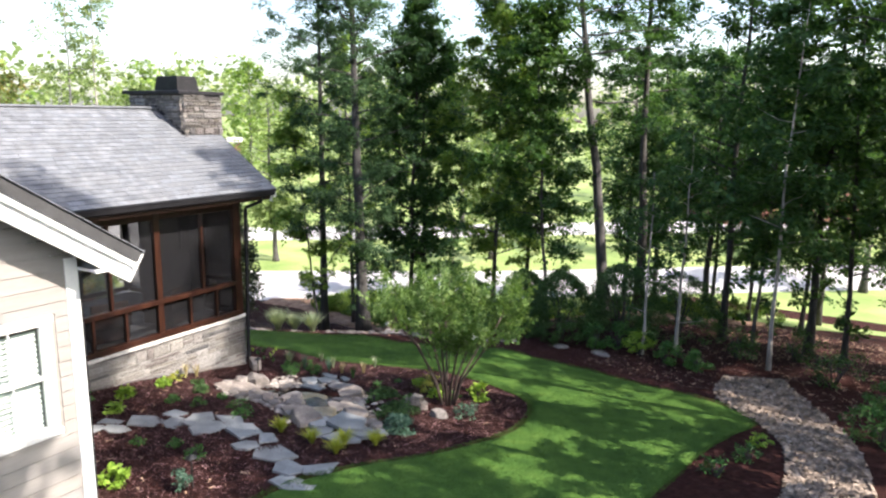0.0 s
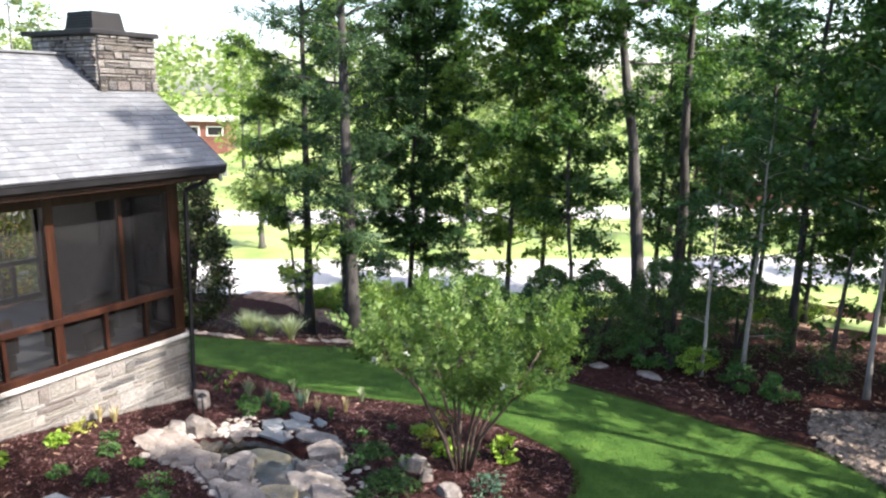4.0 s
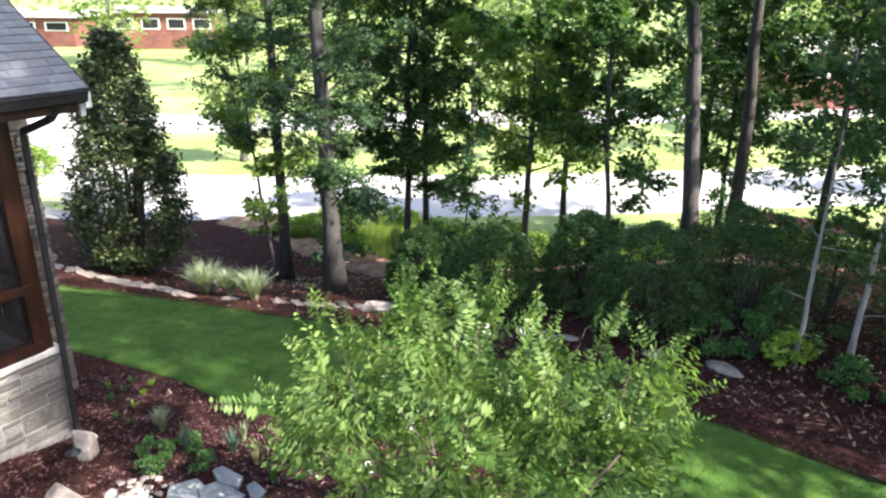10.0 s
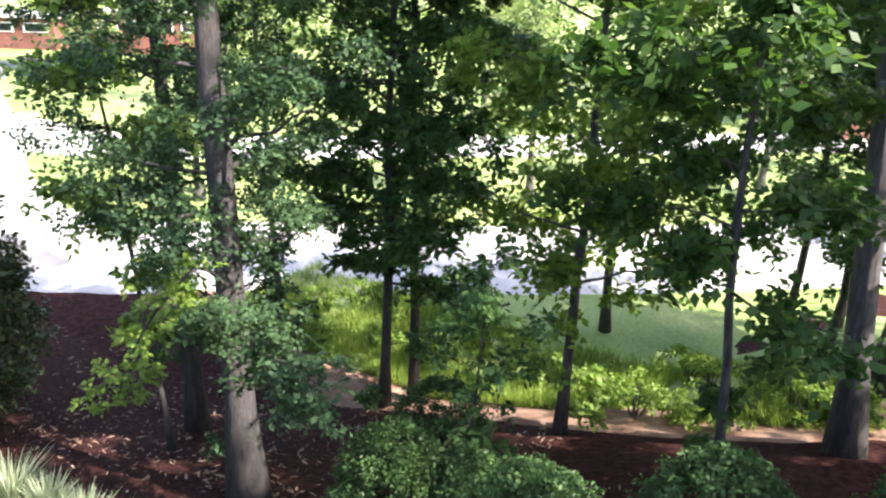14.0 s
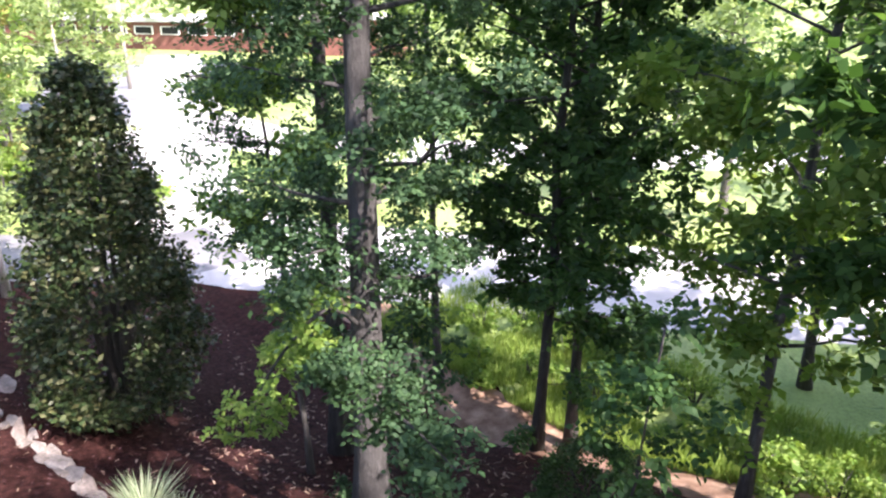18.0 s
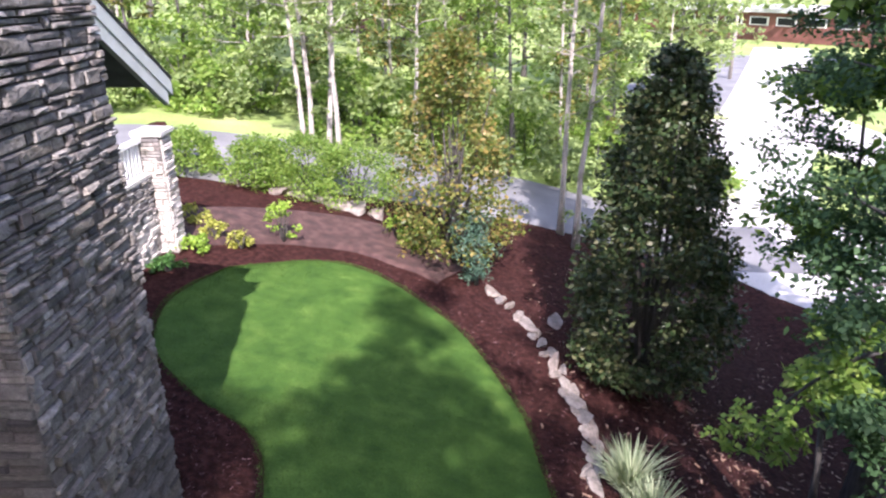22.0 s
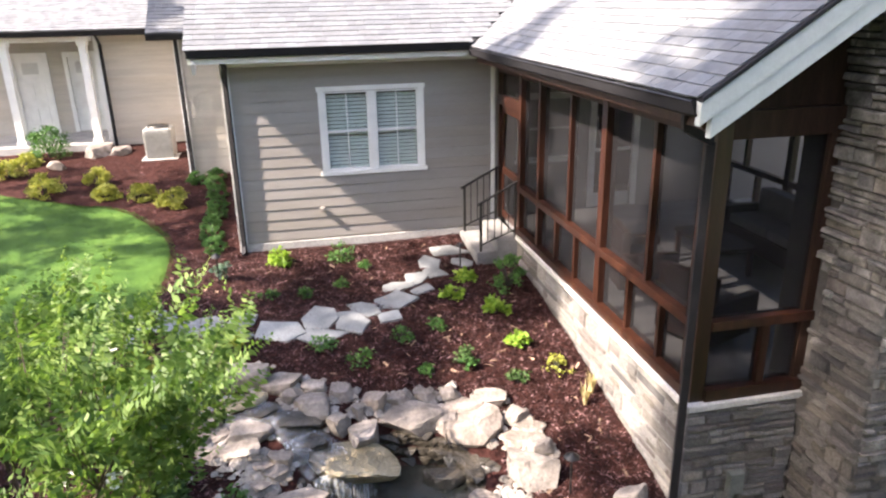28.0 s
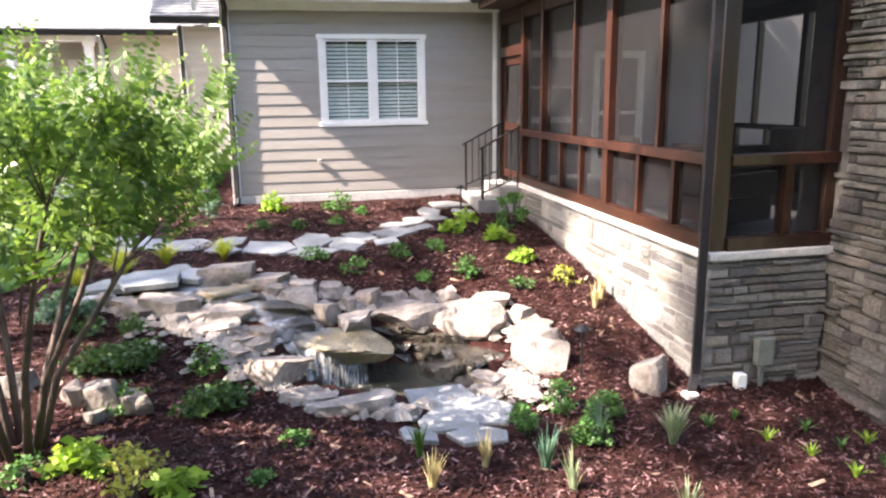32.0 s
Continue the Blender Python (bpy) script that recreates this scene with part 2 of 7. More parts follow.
    "iron": surface("black_iron", (0.02, 0.02, 0.02), (0.03, 0.03, 0.03), (0.045, 0.045, 0.045), 6, 0.45, 0.1, 60, metal=0.5),
    "step": surface("grey_step_stone", (0.14, 0.137, 0.135), (0.185, 0.182, 0.18), (0.24, 0.237, 0.234), 4, 0.85, 0.3, 50),
    "brick": surface("red_brick", (0.12, 0.045, 0.036), (0.17, 0.065, 0.052), (0.22, 0.09, 0.074), 0.8, 0.9, 0.3, 9),
    "far_roof": surface("far_roof", (0.4, 0.39, 0.38), (0.5, 0.49, 0.48), (0.6, 0.59, 0.58), 0.6, 0.8, 0.1, 9),
    "steel_box": surface("grey_metal_box", (0.15, 0.165, 0.155), (0.19, 0.205, 0.195), (0.23, 0.245, 0.235), 6, 0.5, 0.1, 60, metal=0.3),
    "ac": surface("cream_metal", (0.19, 0.19, 0.184), (0.24, 0.24, 0.232), (0.29, 0.29, 0.28), 6, 0.5, 0.1, 60),
    "floor_tile": surface("porch_floor_slate", (0.09, 0.092, 0.095), (0.15, 0.152, 0.158), (0.25, 0.25, 0.255), 2.5, 0.5, 0.2, 40),
    "cushion": surface("grey_cushion", (0.08, 0.08, 0.085), (0.11, 0.11, 0.118), (0.15, 0.15, 0.16), 6, 0.9, 0.3, 90),
    "dark_leaf": foliage("dark_shrub_leaf", (0.032, 0.07, 0.022), (0.055, 0.114, 0.037), (0.092, 0.168, 0.06), 0.32, 0.5),
    "oak_blue": foliage("blue_green_oak_leaf", (0.024, 0.056, 0.026), (0.044, 0.092, 0.041), (0.072, 0.135, 0.06), 0.38, 0.6),
    "oak": foliage("oak_leaf", (0.028, 0.07, 0.018), (0.05, 0.112, 0.028), (0.09, 0.168, 0.044), 0.46),
    # shaded_leaf and bright_leaf put shade and sun into the leaf colour
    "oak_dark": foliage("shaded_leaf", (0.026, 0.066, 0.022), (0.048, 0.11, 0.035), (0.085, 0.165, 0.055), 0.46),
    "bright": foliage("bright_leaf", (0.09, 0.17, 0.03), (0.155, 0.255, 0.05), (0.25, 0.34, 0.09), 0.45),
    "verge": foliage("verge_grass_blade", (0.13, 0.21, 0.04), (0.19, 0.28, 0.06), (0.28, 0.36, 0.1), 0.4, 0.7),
    "myrtle": foliage("myrtle_leaf", (0.05, 0.104, 0.026), (0.1, 0.178, 0.046), (0.185, 0.27, 0.09), 0.42),
    "magnolia": foliage("magnolia_leaf", (0.02, 0.038, 0.015), (0.038, 0.064, 0.025), (0.09, 0.09, 0.044), 0.15, 0.4),
    "gold_mag": foliage("golden_magnolia_leaf", (0.05, 0.085, 0.018), (0.12, 0.15, 0.035), (0.26, 0.19, 0.07), 0.35, 0.4),
    "blue_leaf": foliage("blue_green_leaf", (0.045, 0.1, 0.075), (0.075, 0.145, 0.11), (0.12, 0.2, 0.15), 0.3),
    "gold": foliage("golden_leaf", (0.17, 0.2, 0.035), (0.29, 0.31, 0.06), (0.43, 0.43, 0.12), 0.35),
    "sedge": foliage("golden_sedge_blade", (0.26, 0.3, 0.03), (0.4, 0.43, 0.06), (0.52, 0.54, 0.12), 0.35),
    "lime": foliage("lime_leaf", (0.13, 0.24, 0.03), (0.22, 0.36, 0.05), (0.34, 0.48, 0.09), 0.35),
    "green": foliage("garden_leaf", (0.03, 0.09, 0.025), (0.06, 0.15, 0.04), (0.1, 0.21, 0.06), 0.3),
    "silver": foliage("silver_grass", (0.16, 0.22, 0.13), (0.27, 0.33, 0.22), (0.42, 0.46, 0.34), 0.3),
    "straw": foliage("straw_blade", (0.35, 0.28, 0.15), (0.48, 0.4, 0.24), (0.6, 0.52, 0.34), 0.3),
    # haze and full sun are put into this paler, bluer leaf colour
    "far_leaf": foliage("far_leaf", (0.11, 0.165, 0.06), (0.185, 0.255, 0.1), (0.29, 0.36, 0.165), 0.45),
    "white_leaf": surface("white_bloom", (0.7, 0.7, 0.66), (0.8, 0.8, 0.76), (0.85, 0.85, 0.8), 6, 0.7, 0, 60),
}
for key_, gloss in (("lawn", 0.12), ("mulch", 0.06), ("chip", 0.12), ("soil", 0.1), ("gutter", 0.2), ("wood_dark", 0.25)):
    M[key_].node_tree.nodes["Principled BSDF"].inputs["Specular IOR Level"].default_value = gloss


def glass_like(name, alpha, tint, rough=0.03):
    m, n, l, b = material(name, rough)
    b.inputs["Base Color"].default_value = (*tint, 1)
    b.inputs["Specular IOR Level"].default_value = 0.08 if rough > 0.5 else 0.5
    tr = n.new("ShaderNodeBsdfTransparent")
    ms = n.new("ShaderNodeMixShader")
    ms.inputs[0].default_value = alpha
    l.new(tr.outputs[0], ms.inputs[1])
    l.new(b.outputs[0], ms.inputs[2])
    l.new(ms.outputs[0], n["Material Output"].inputs[0])
    return m


M["screen"] = glass_like("insect_screen", 0.42, (0.017, 0.017, 0.019), 0.7)
M["pane"] = glass_like("window_glass", 0.1, (0.05, 0.07, 0.06), 0.02)
M["water"] = glass_like("pond_water", 0.62, (0.06, 0.06, 0.045), 0.05)
M["fall"] = glass_like("falling_water", 0.32, (0.75, 0.8, 0.85), 0.4)
M["stream"] = glass_like("stream_water", 0.4, (0.3, 0.31, 0.33), 0.08)
for key_ in ("water", "fall", "stream"):
    nt = M[key_].node_tree
    wv = tex(nt.nodes, nt.links, "noise", 30 if key_ == "fall" else 14, 3, (3, 3, 0.25) if key_ == "fall" else None)
    bp_ = nt.nodes.new("ShaderNodeBump")
    bp_.inputs["Strength"].default_value, bp_.inputs["Distance"].default_value = 0.5, 0.03
    nt.links.new(wv.outputs[0], bp_.inputs["Height"])
    nt.links.new(bp_.outputs[0], nt.nodes["Principled BSDF"].inputs["Normal"])

# the falls are streaked: clear between the white strands
nt = M["fall"].node_tree
st_ = tex(nt.nodes, nt.links, "noise", 1.0, 4, (55, 55, 3))
fac_ = ramp(nt.nodes, nt.links, st_.outputs[0], ((0.36, (0.08, 0.08, 0.08)), (0.72, (0.42, 0.42, 0.42))))
nt.links.new(fac_, nt.nodes["Mix Shader"].inputs[0])


# white water where the stream runs quickly
nt = M["stream"].node_tree
st_ = tex(nt.nodes, nt.links, "noise", 9.0, 5)
fac_ = ramp(nt.nodes, nt.links, st_.outputs[0], ((0.42, (0.15, 0.15, 0.15)), (0.68, (0.62, 0.62, 0.62))))
nt.links.new(fac_, nt.nodes["Mix Shader"].inputs[0])


# ---- building helpers ----
def mesh_of(verts, faces, mat, smooth=False, name="mesh"):
    me = bpy.data.meshes.new(name)
    me.from_pydata([tuple(v) for v in verts], [], faces)
    me.materials.append(mat)
    if smooth:
        me.polygons.foreach_set("use_smooth", [True] * len(me.polygons))
    return me


def thing(name, label, category, group="", kind="", at=(0, 0, 0)):
    ob = new(name)
    ob.location = at
    ob.empty_display_size = 0.1
    return tagged(ob, label, category, group, kind)


def put(name, me, parent=None, label="", m=None):
    ob = new(name, me)
    if parent:
        ob.parent = parent
    if m is not None:
        ob.matrix_basis = m
    return tagged(ob, label)


def part(name, bm, mat, parent, label="", smooth=False):
    me = bpy.data.meshes.new(name)
    bm.to_mesh(me)
    bm.free()
    me.materials.append(mat)
    if smooth:
        me.polygons.foreach_set("use_smooth", [True] * len(me.polygons))
    return put(name, me, parent, label)


def add_box(bm, a, b, bevel=0.0):
    """An upright box between two corners, with softened edges if bevel is given."""
    r = bmesh.ops.create_cube(bm, size=1)
    v = r["verts"]
    c = [(a[i] + b[i]) / 2 for i in range(3)]
    s = [abs(b[i] - a[i]) for i in range(3)]
    for q in v:
        q.co = Vector((c[0] + q.co.x * s[0], c[1] + q.co.y * s[1], c[2] + q.co.z * s[2]))
    if bevel:
        e = {x for q in v for x in q.link_edges}
        bmesh.ops.bevel(bm, geom=list(e), offset=bevel, segments=2, affect="EDGES", profile=0.6)


def box(name, a, b, mat, parent=None, label="", bevel=0.006):
    bm = bmesh.new()
    add_box(bm, a, b, bevel)
    return part(name, bm, mat, parent, label)


def beam(name, p, q, w, h, mat, parent, label="", up=(0, 0, 1), bevel=0.004):
    """A rectangular bar from p to q."""
    p, q = Vector(p), Vector(q)
    d = (q - p)
    z = d.normalized()
    x = z.cross(Vector(up))
    x = x.normalized() if x.length > 1e-4 else Vector((1, 0, 0))
    y = x.cross(z)
    bm = bmesh.new()
    add_box(bm, (-w / 2, -h / 2, 0), (w / 2, h / 2, d.length), bevel)
    mt = Matrix((x, y, z)).transposed().to_4x4()
    mt.translation = p
    bm.transform(mt)
    if mt.determinant() < 0:
        bmesh.ops.reverse_faces(bm, faces=bm.faces)
    return part(name, bm, mat, parent, label)


def tube_vf(pts, radii, seg=7):
    """Verts and faces of a tapered tube along points, capped."""
    pts = [Vector(p) for p in pts]
    V, F = [], []
    for i, p in enumerate(pts):
        d = (pts[min(i + 1, len(pts) - 1)] - pts[max(i - 1, 0)]).normalized()
        x = d.cross(Vector((0.31, 0.95, 0.1)))
        x = x.normalized() if x.length > 1e-3 else Vector((1, 0, 0))
        y = d.cross(x)
        for k in range(seg):
            a = 2 * math.pi * k / seg
            V.append(p + (x * math.cos(a) + y * math.sin(a)) * radii[i])
    for i in range(len(pts) - 1):
        for k in range(seg):
            F.append((i * seg + k, i * seg + (k + 1) % seg, (i + 1) * seg + (k + 1) % seg, (i + 1) * seg + k))
    F.append(tuple(range(seg - 1, -1, -1)))
    F.append(tuple(range((len(pts) - 1) * seg, len(pts) * seg)))
    return V, F


def tube(name, pts, radii, mat, parent, label="", seg=8):
    V, F = tube_vf(pts, radii, seg)
    return put(name, mesh_of(V, F, mat, True, name), parent, label)


def join_vf(chunks):
    V, F = [], []
    for v, f in chunks:
        n0 = len(V)
        V.extend(v)
        F.extend(tuple(i + n0 for i in q) for q in f)
    return V, F


def quads_mesh(P, mat, name):
    """A mesh of loose quads from an array of shape (n, 4, 3)."""
    n_ = len(P)
    me = bpy.data.meshes.new(name)
    me.vertices.add(n_ * 4)
    me.vertices.foreach_set("co", np.ascontiguousarray(P, dtype=np.float32).ravel())
    me.loops.add(n_ * 4)
    me.loops.foreach_set("vertex_index", np.arange(n_ * 4, dtype=np.int32))
    me.polygons.add(n_)
    me.polygons.foreach_set("loop_start", np.arange(0, n_ * 4, 4, dtype=np.int32))
    me.update(calc_edges=True)
    me.materials.append(mat)
    return me


def leaves(centers, spread, count, size, rng, flat=0.5, slim=0.55):
    """Leaf quads (kite shapes) scattered round clump centres: array (n, 4, 3)."""
    c = np.repeat(np.asarray(centers, float), count, axis=0)
    n_ = len(c)
    sp = np.repeat(np.asarray(spread, float).reshape(-1), count) if np.ndim(spread) else spread
    off = rng.normal(0, 1, (n_, 3))
    off /= np.maximum(np.linalg.norm(off, axis=1, keepdims=True), 1e-6)
    off *= (rng.random((n_, 1)) ** 0.45)
    off[:, 2] *= 0.7
    c = c + off * (sp[:, None] if np.ndim(sp) else sp)
    d = rng.normal(0, 1, (n_, 3))
    d[:, 2] = d[:, 2] * flat - 0.25
    d /= np.linalg.norm(d, axis=1, keepdims=True)
    u = rng.normal(0, 1, (n_, 3))
    s = np.cross(d, u)
    s /= np.maximum(np.linalg.norm(s, axis=1, keepdims=True), 1e-6)
    L = size * (0.6 + 0.8 * rng.random((n_, 1)))
    a = c
    b = c + d * L * 0.5 + s * L * slim * 0.5
    e = c + d * L
    f = c + d * L * 0.5 - s * L * slim * 0.5
    return np.stack([a, b, e, f], axis=1)


def sprays(centers, spread, count, size, rng, slim=0.62):
    """Leaves set along short drooping twigs round clump centres, lying in loose layers: array (n, 4, 3)."""
    each = 8
    k = max(1, count // each)
    c = np.repeat(np.asarray(centers, float), k, axis=0)
    sp = np.repeat(np.asarray(spread, float), k)[:, None]
    n_ = len(c)
    c = c + rng.normal(0, 0.36, (n_, 3)) * sp * np.array([1, 1, 0.6])
    ax = rng.normal(0, 1, (n_, 3)) * np.array([1, 1, 0.35]) - np.array([0, 0, 0.15])
    ax /= np.linalg.norm(ax, axis=1, keepdims=True)
    side = np.cross(ax, rng.normal(0, 0.45, (n_, 3)) + np.array([0, 0, 1.0]))
    side /= np.maximum(np.linalg.norm(side, axis=1, keepdims=True), 1e-6)
    nrm = np.cross(side, ax)
    reach_ = sp * (0.6 + 0.5 * rng.random((n_, 1)))
    out = []
    for j in range(each):
        t = (j + 0.5) / each
        at_ = c + ax * reach_ * (t - 0.3)
        at_[:, 2] -= (0.3 * reach_ * t * t)[:, 0]
        d = ax * 0.6 + side * (1 if j % 2 else -1) * 0.9 + nrm * rng.normal(0, 0.35, (n_, 1)) - np.array([0, 0, 0.28])
        d /= np.linalg.norm(d, axis=1, keepdims=True)
        w = np.cross(d, nrm + rng.normal(0, 0.35, (n_, 3)))
        w /= np.maximum(np.linalg.norm(w, axis=1, keepdims=True), 1e-6)
        L = size * (0.65 + 0.7 * rng.random((n_, 1)))
        out.append(np.stack([at_, at_ + d * L * 0.45 + w * L * slim * 0.5, at_ + d * L, at_ + d * L * 0.45 - w * L * slim * 0.5], axis=1))
    return np.concatenate(out)


# ---- ground shape ----
POOL = (2.63, 5.42, 0.78, 0.48)
POND_LEVEL = -0.97


def ease(a, b, v):
    t = min(max((v - a) / (b - a), 0.0), 1.0)
    return t * t * (3 - 2 * t)


def gz(x, y):
    """Height of the ground: level by the house, falling towards the street."""
    yy = max(y, 0.0)
    k = min(max(0.135 - 0.011 * x, 0.09), 0.215)
    d = 0.08 * math.exp(-((x - 3.5) ** 2) / 4 - ((y - 2.8) ** 2) / 1.5) + 0.07 * math.exp(-((x - 0.8) ** 2) - ((y - 3.4) / 1.2) ** 2)
    d -= 0.2 * math.exp(-(((x - 2.0) / 1.5) ** 2) - ((y - 5.4) / 1.1) ** 2)
    d -= (0.13 * ease(4.2, 6.6, y) * ease(-0.5, 1.0, x) + 0.1 * ease(8.0, 11.0, y) * ease(4.0, 8.0, x)) * (1 - ease(13.0, 16.0, y))
    return max(-k * (0.75 + 0.025 * yy) * yy, -4.5) + min(max(-y, 0.0) * 0.05, 0.7) + d


def gz_fine(x, y):
    z = gz(x, y)
    near = max(0.0, 1 - math.hypot(x, y - 8) / 40)
    z += near * (0.035 * noise.noise((x * 0.7, y * 0.7, 0)) + 0.018 * noise.noise((x * 2.3, y * 2.3, 4)))
    r = math.hypot((x - POOL[0]) / POOL[2], (y - POOL[1]) / POOL[3])
    if r < 1.25:
        z -= 0.5 * min(1.0, (1.25 - r) / 0.35)
    return z


def spread_lines(lo, hi, step, far):
    v = list(np.arange(lo, hi + 1e-6, step))
    a = step
    while v[-1] < far:
        a *= 1.35
        v.append(v[-1] + a)
    a = step
    while v[0] > -far:
        a *= 1.35
        v.insert(0, v[0] - a)
    return v


def sheet(name, xs, ys, zf, mat, label, category, kind="structure"):
    nx, ny = len(xs), len(ys)
    V = [(x, y, zf(x, y)) for y in ys for x in xs]
    F = [(j * nx + i, j * nx + i + 1, (j + 1) * nx + i + 1, (j + 1) * nx + i) for j in range(ny - 1) for i in range(nx - 1)]
    return tagged(new(name, mesh_of(V, F, mat, True, name)), label, category, "", kind)


def curve_through(pts, per=10):
    """A smooth line through points."""
    P = [Vector(p) for p in pts]
    out = []
    for i in range(len(P) - 1):
        a, b, c, d = P[max(i - 1, 0)], P[i], P[i + 1], P[min(i + 2, len(P) - 1)]
        for k in range(per):
            t = k / per
            out.append(0.5 * ((2 * b) + (c - a) * t + (2 * a - 5 * b + 4 * c - d) * t * t + (3 * b - a - 3 * c + d) * t ** 3))
    out.append(P[-1])
    return out


def ruled(name, inner, outer, rise, mat, label, category, per=10, across=24, zf=gz_fine, thick=0.03):
    """A sheet between two edge lines, laid on the ground with a small edge."""
    A, B = curve_through(inner, per), curve_through(outer, per)
    V, F = [], []
    w = across + 1
    for a, b in zip(A, B):
        for k in range(w):
            p = a.lerp(b, k / across)
            edge = thick if 0 < k < across else -0.03
            V.append((p.x, p.y, zf(p.x, p.y) + edge))
    for i in range(len(A) - 1):
        for k in range(across):
            F.append((i * w + k, i * w + k + 1, (i + 1) * w + k + 1, (i + 1) * w + k))
    me = mesh_of(V, F, mat, True, name)
    bm = bmesh.new()
    bm.from_mesh(me)
    bmesh.ops.recalc_face_normals(bm, faces=bm.faces)
    up = sum(f.normal.z for f in bm.faces)
    if up < 0:
        bmesh.ops.reverse_faces(bm, faces=bm.faces)
    bm.to_mesh(me)
    bm.free()
    return tagged(new(name, me), label, category, "", "structure"), A, B


# ---- ground, lawn, roads ----
xs = spread_lines(-16.0, 14.0, 0.22, 900)
ys = spread_lines(-8.0, 22.0, 0.22, 900)
# closer lines where the ground dips into the pool
xs = sorted(set(xs) | {1.4 + 0.07 * k for k in range(37)})
ys = sorted(set(ys) | {4.6 + 0.07 * k for k in range(25)})
sheet("ground", xs, ys, gz_fine, M["mulch"], "dark red-brown shredded bark mulch on sloping beds", "ground")

INNER = [(7.6, -3.1, 0), (6.5, -2.5, 0), (5.5, -0.6, 0), (5.45, 1.6, 0), (5.75, 2.8, 0), (6.58, 4.3, 0), (6.87, 6.1, 0), (6.72, 7.25, 0), (6.3, 7.93, 0), (5.45, 8.3, 0), (4.3, 8.5, 0), (3.0, 8.4, 0), (1.2, 8.1, 0), (-1.0, 8.05, 0), (-3.35, 7.82, 0), (-4.5, 7.35, 0), (-5.1, 6.4, 0), (-6.1, 5.4, 0), (-7.5, 4.95, 0), (-8.6, 5.15, 0), (-9.5, 5.5, 0)]
OUTER = [(10.5, -5.0, 0), (10.4, -2.0, 0), (9.9, 0.5, 0), (9.75, 3.0, 0), (9.8, 5.2, 0), (9.9, 6.9, 0), (10.2, 8.7, 0), (10.46, 10.2, 0), (9.6, 11.2, 0), (8.1, 11.42, 0), (5.2, 11.62, 0), (2.2, 11.7, 0), (0.0, 11.68, 0), (-1.5, 11.55, 0), (-3.5, 11.42, 0), (-5.2, 11.25, 0), (-7.0, 11.0, 0), (-9.0, 10.1, 0), (-10.35, 8.8, 0), (-10.85, 7.55, 0), (-10.4, 6.5, 0)]
lawn, LA, LB = ruled("lawn", INNER, OUTER, 0.02, M["lawn"], "mown deep green lawn curving between mulched beds", "lawn", 12, 26)

rng = np.random.default_rng(5)
# short blades over the lawn, thickest along its edges
u = rng.random(90000)
v = rng.random(90000)
v[:14000] = np.where(rng.random(14000) < 0.5, rng.random(14000) * 0.03, 1 - rng.random(14000) * 0.03)
iu = u * (len(LA) - 1.001)
ii = iu.astype(int)
fr = (iu - ii)[:, None]
la, lb = np.array(LA), np.array(LB)
pa = la[ii] * (1 - fr) + la[ii + 1] * fr
pb = lb[ii] * (1 - fr) + lb[ii + 1] * fr
gp = pa * (1 - v[:, None]) + pb * v[:, None]
gp[:, 2] = [gz_fine(a, b) + 0.028 for a, b, _ in gp]
ang = rng.random(len(gp)) * 2 * math.pi
wd = np.stack([np.cos(ang), np.sin(ang), 0 * ang], 1) * 0.0045
tip = rng.normal(0, 0.02, (len(gp), 3))
tip[:, 2] = 0.012 + 0.018 * rng.random(len(gp))
Q = np.stack([gp - wd, gp + wd, gp + tip + wd * 0.3, gp + tip - wd * 0.3], 1)
tagged(new("lawn_blades", quads_mesh(Q, M["blade"], "lawn_blades")), "short mown grass blades standing over the lawn", "grass", "", "stuff")


def strip(name, line, width, mat, label, category, rise=0.012, per=8):
    L = curve_through([(a, b, 0) for a, b in line], per)
    inn, out = [], []
    for i, p in enumerate(L):
        d = (L[min(i + 1, len(L) - 1)] - L[max(i - 1, 0)]).normalized()
        s = Vector((-d.y, d.x, 0)) * width / 2
        inn.append(p - s)
        out.append(p + s)
    V, F, w = [], [], 13
    for a, b in zip(inn, out):
        for k in range(w):
            p = a.lerp(b, k / (w - 1))
            V.append((p.x, p.y, gz(p.x, p.y) + (rise if 0 < k < w - 1 else -0.03)))
    for i in range(len(L) - 1):
        for k in range(w - 1):
            F.append((i * w + k, (i + 1) * w + k, (i + 1) * w + k + 1, i * w + k + 1))
    return tagged(new(name, mesh_of(V, F, mat, True, name)), label, category, "", "structure")


# far lawns beyond the wood's edge, then the streets on them
V, F = [], []
fx, fy = spread_lines(-42, 40, 0.5, 700), spread_lines(17, 60, 1.0, 700)


def far_edge(x):
    """Where the wood's floor gives way to grass, by the place along x."""
    if x > -9:
        return 20.4 + 0.75 * max(0.0, x - 3)
    return max(20.4 + 0.26 * (x + 9) + 1.9 * min(1.0, max(0.0, -10 - x) / 2) + 2.6 * min(0.0, x + 17.5), -60)


fy = [y for y in fy if y >= 17]
cols = len(fx)
for y in fy:
    for x in fx:
        yy = far_edge(max(min(x, 60), -60)) + (y - 17) + max(0.0, 1 - (y - 17) / 4) * (0.9 * noise.noise((x * 0.5, 3.1, 0)) + 0.5 * noise.noise((x * 1.3, 9.0, 0)))
        V.append((x, yy, gz(x, yy) + 0.03))
for j in range(len(fy) - 1):
    for i in range(cols - 1):
        F.append((j * cols + i, j * cols + i + 1, (j + 1) * cols + i + 1, (j + 1) * cols + i))
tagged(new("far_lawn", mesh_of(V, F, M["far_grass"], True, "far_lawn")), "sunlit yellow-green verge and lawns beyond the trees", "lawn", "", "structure")
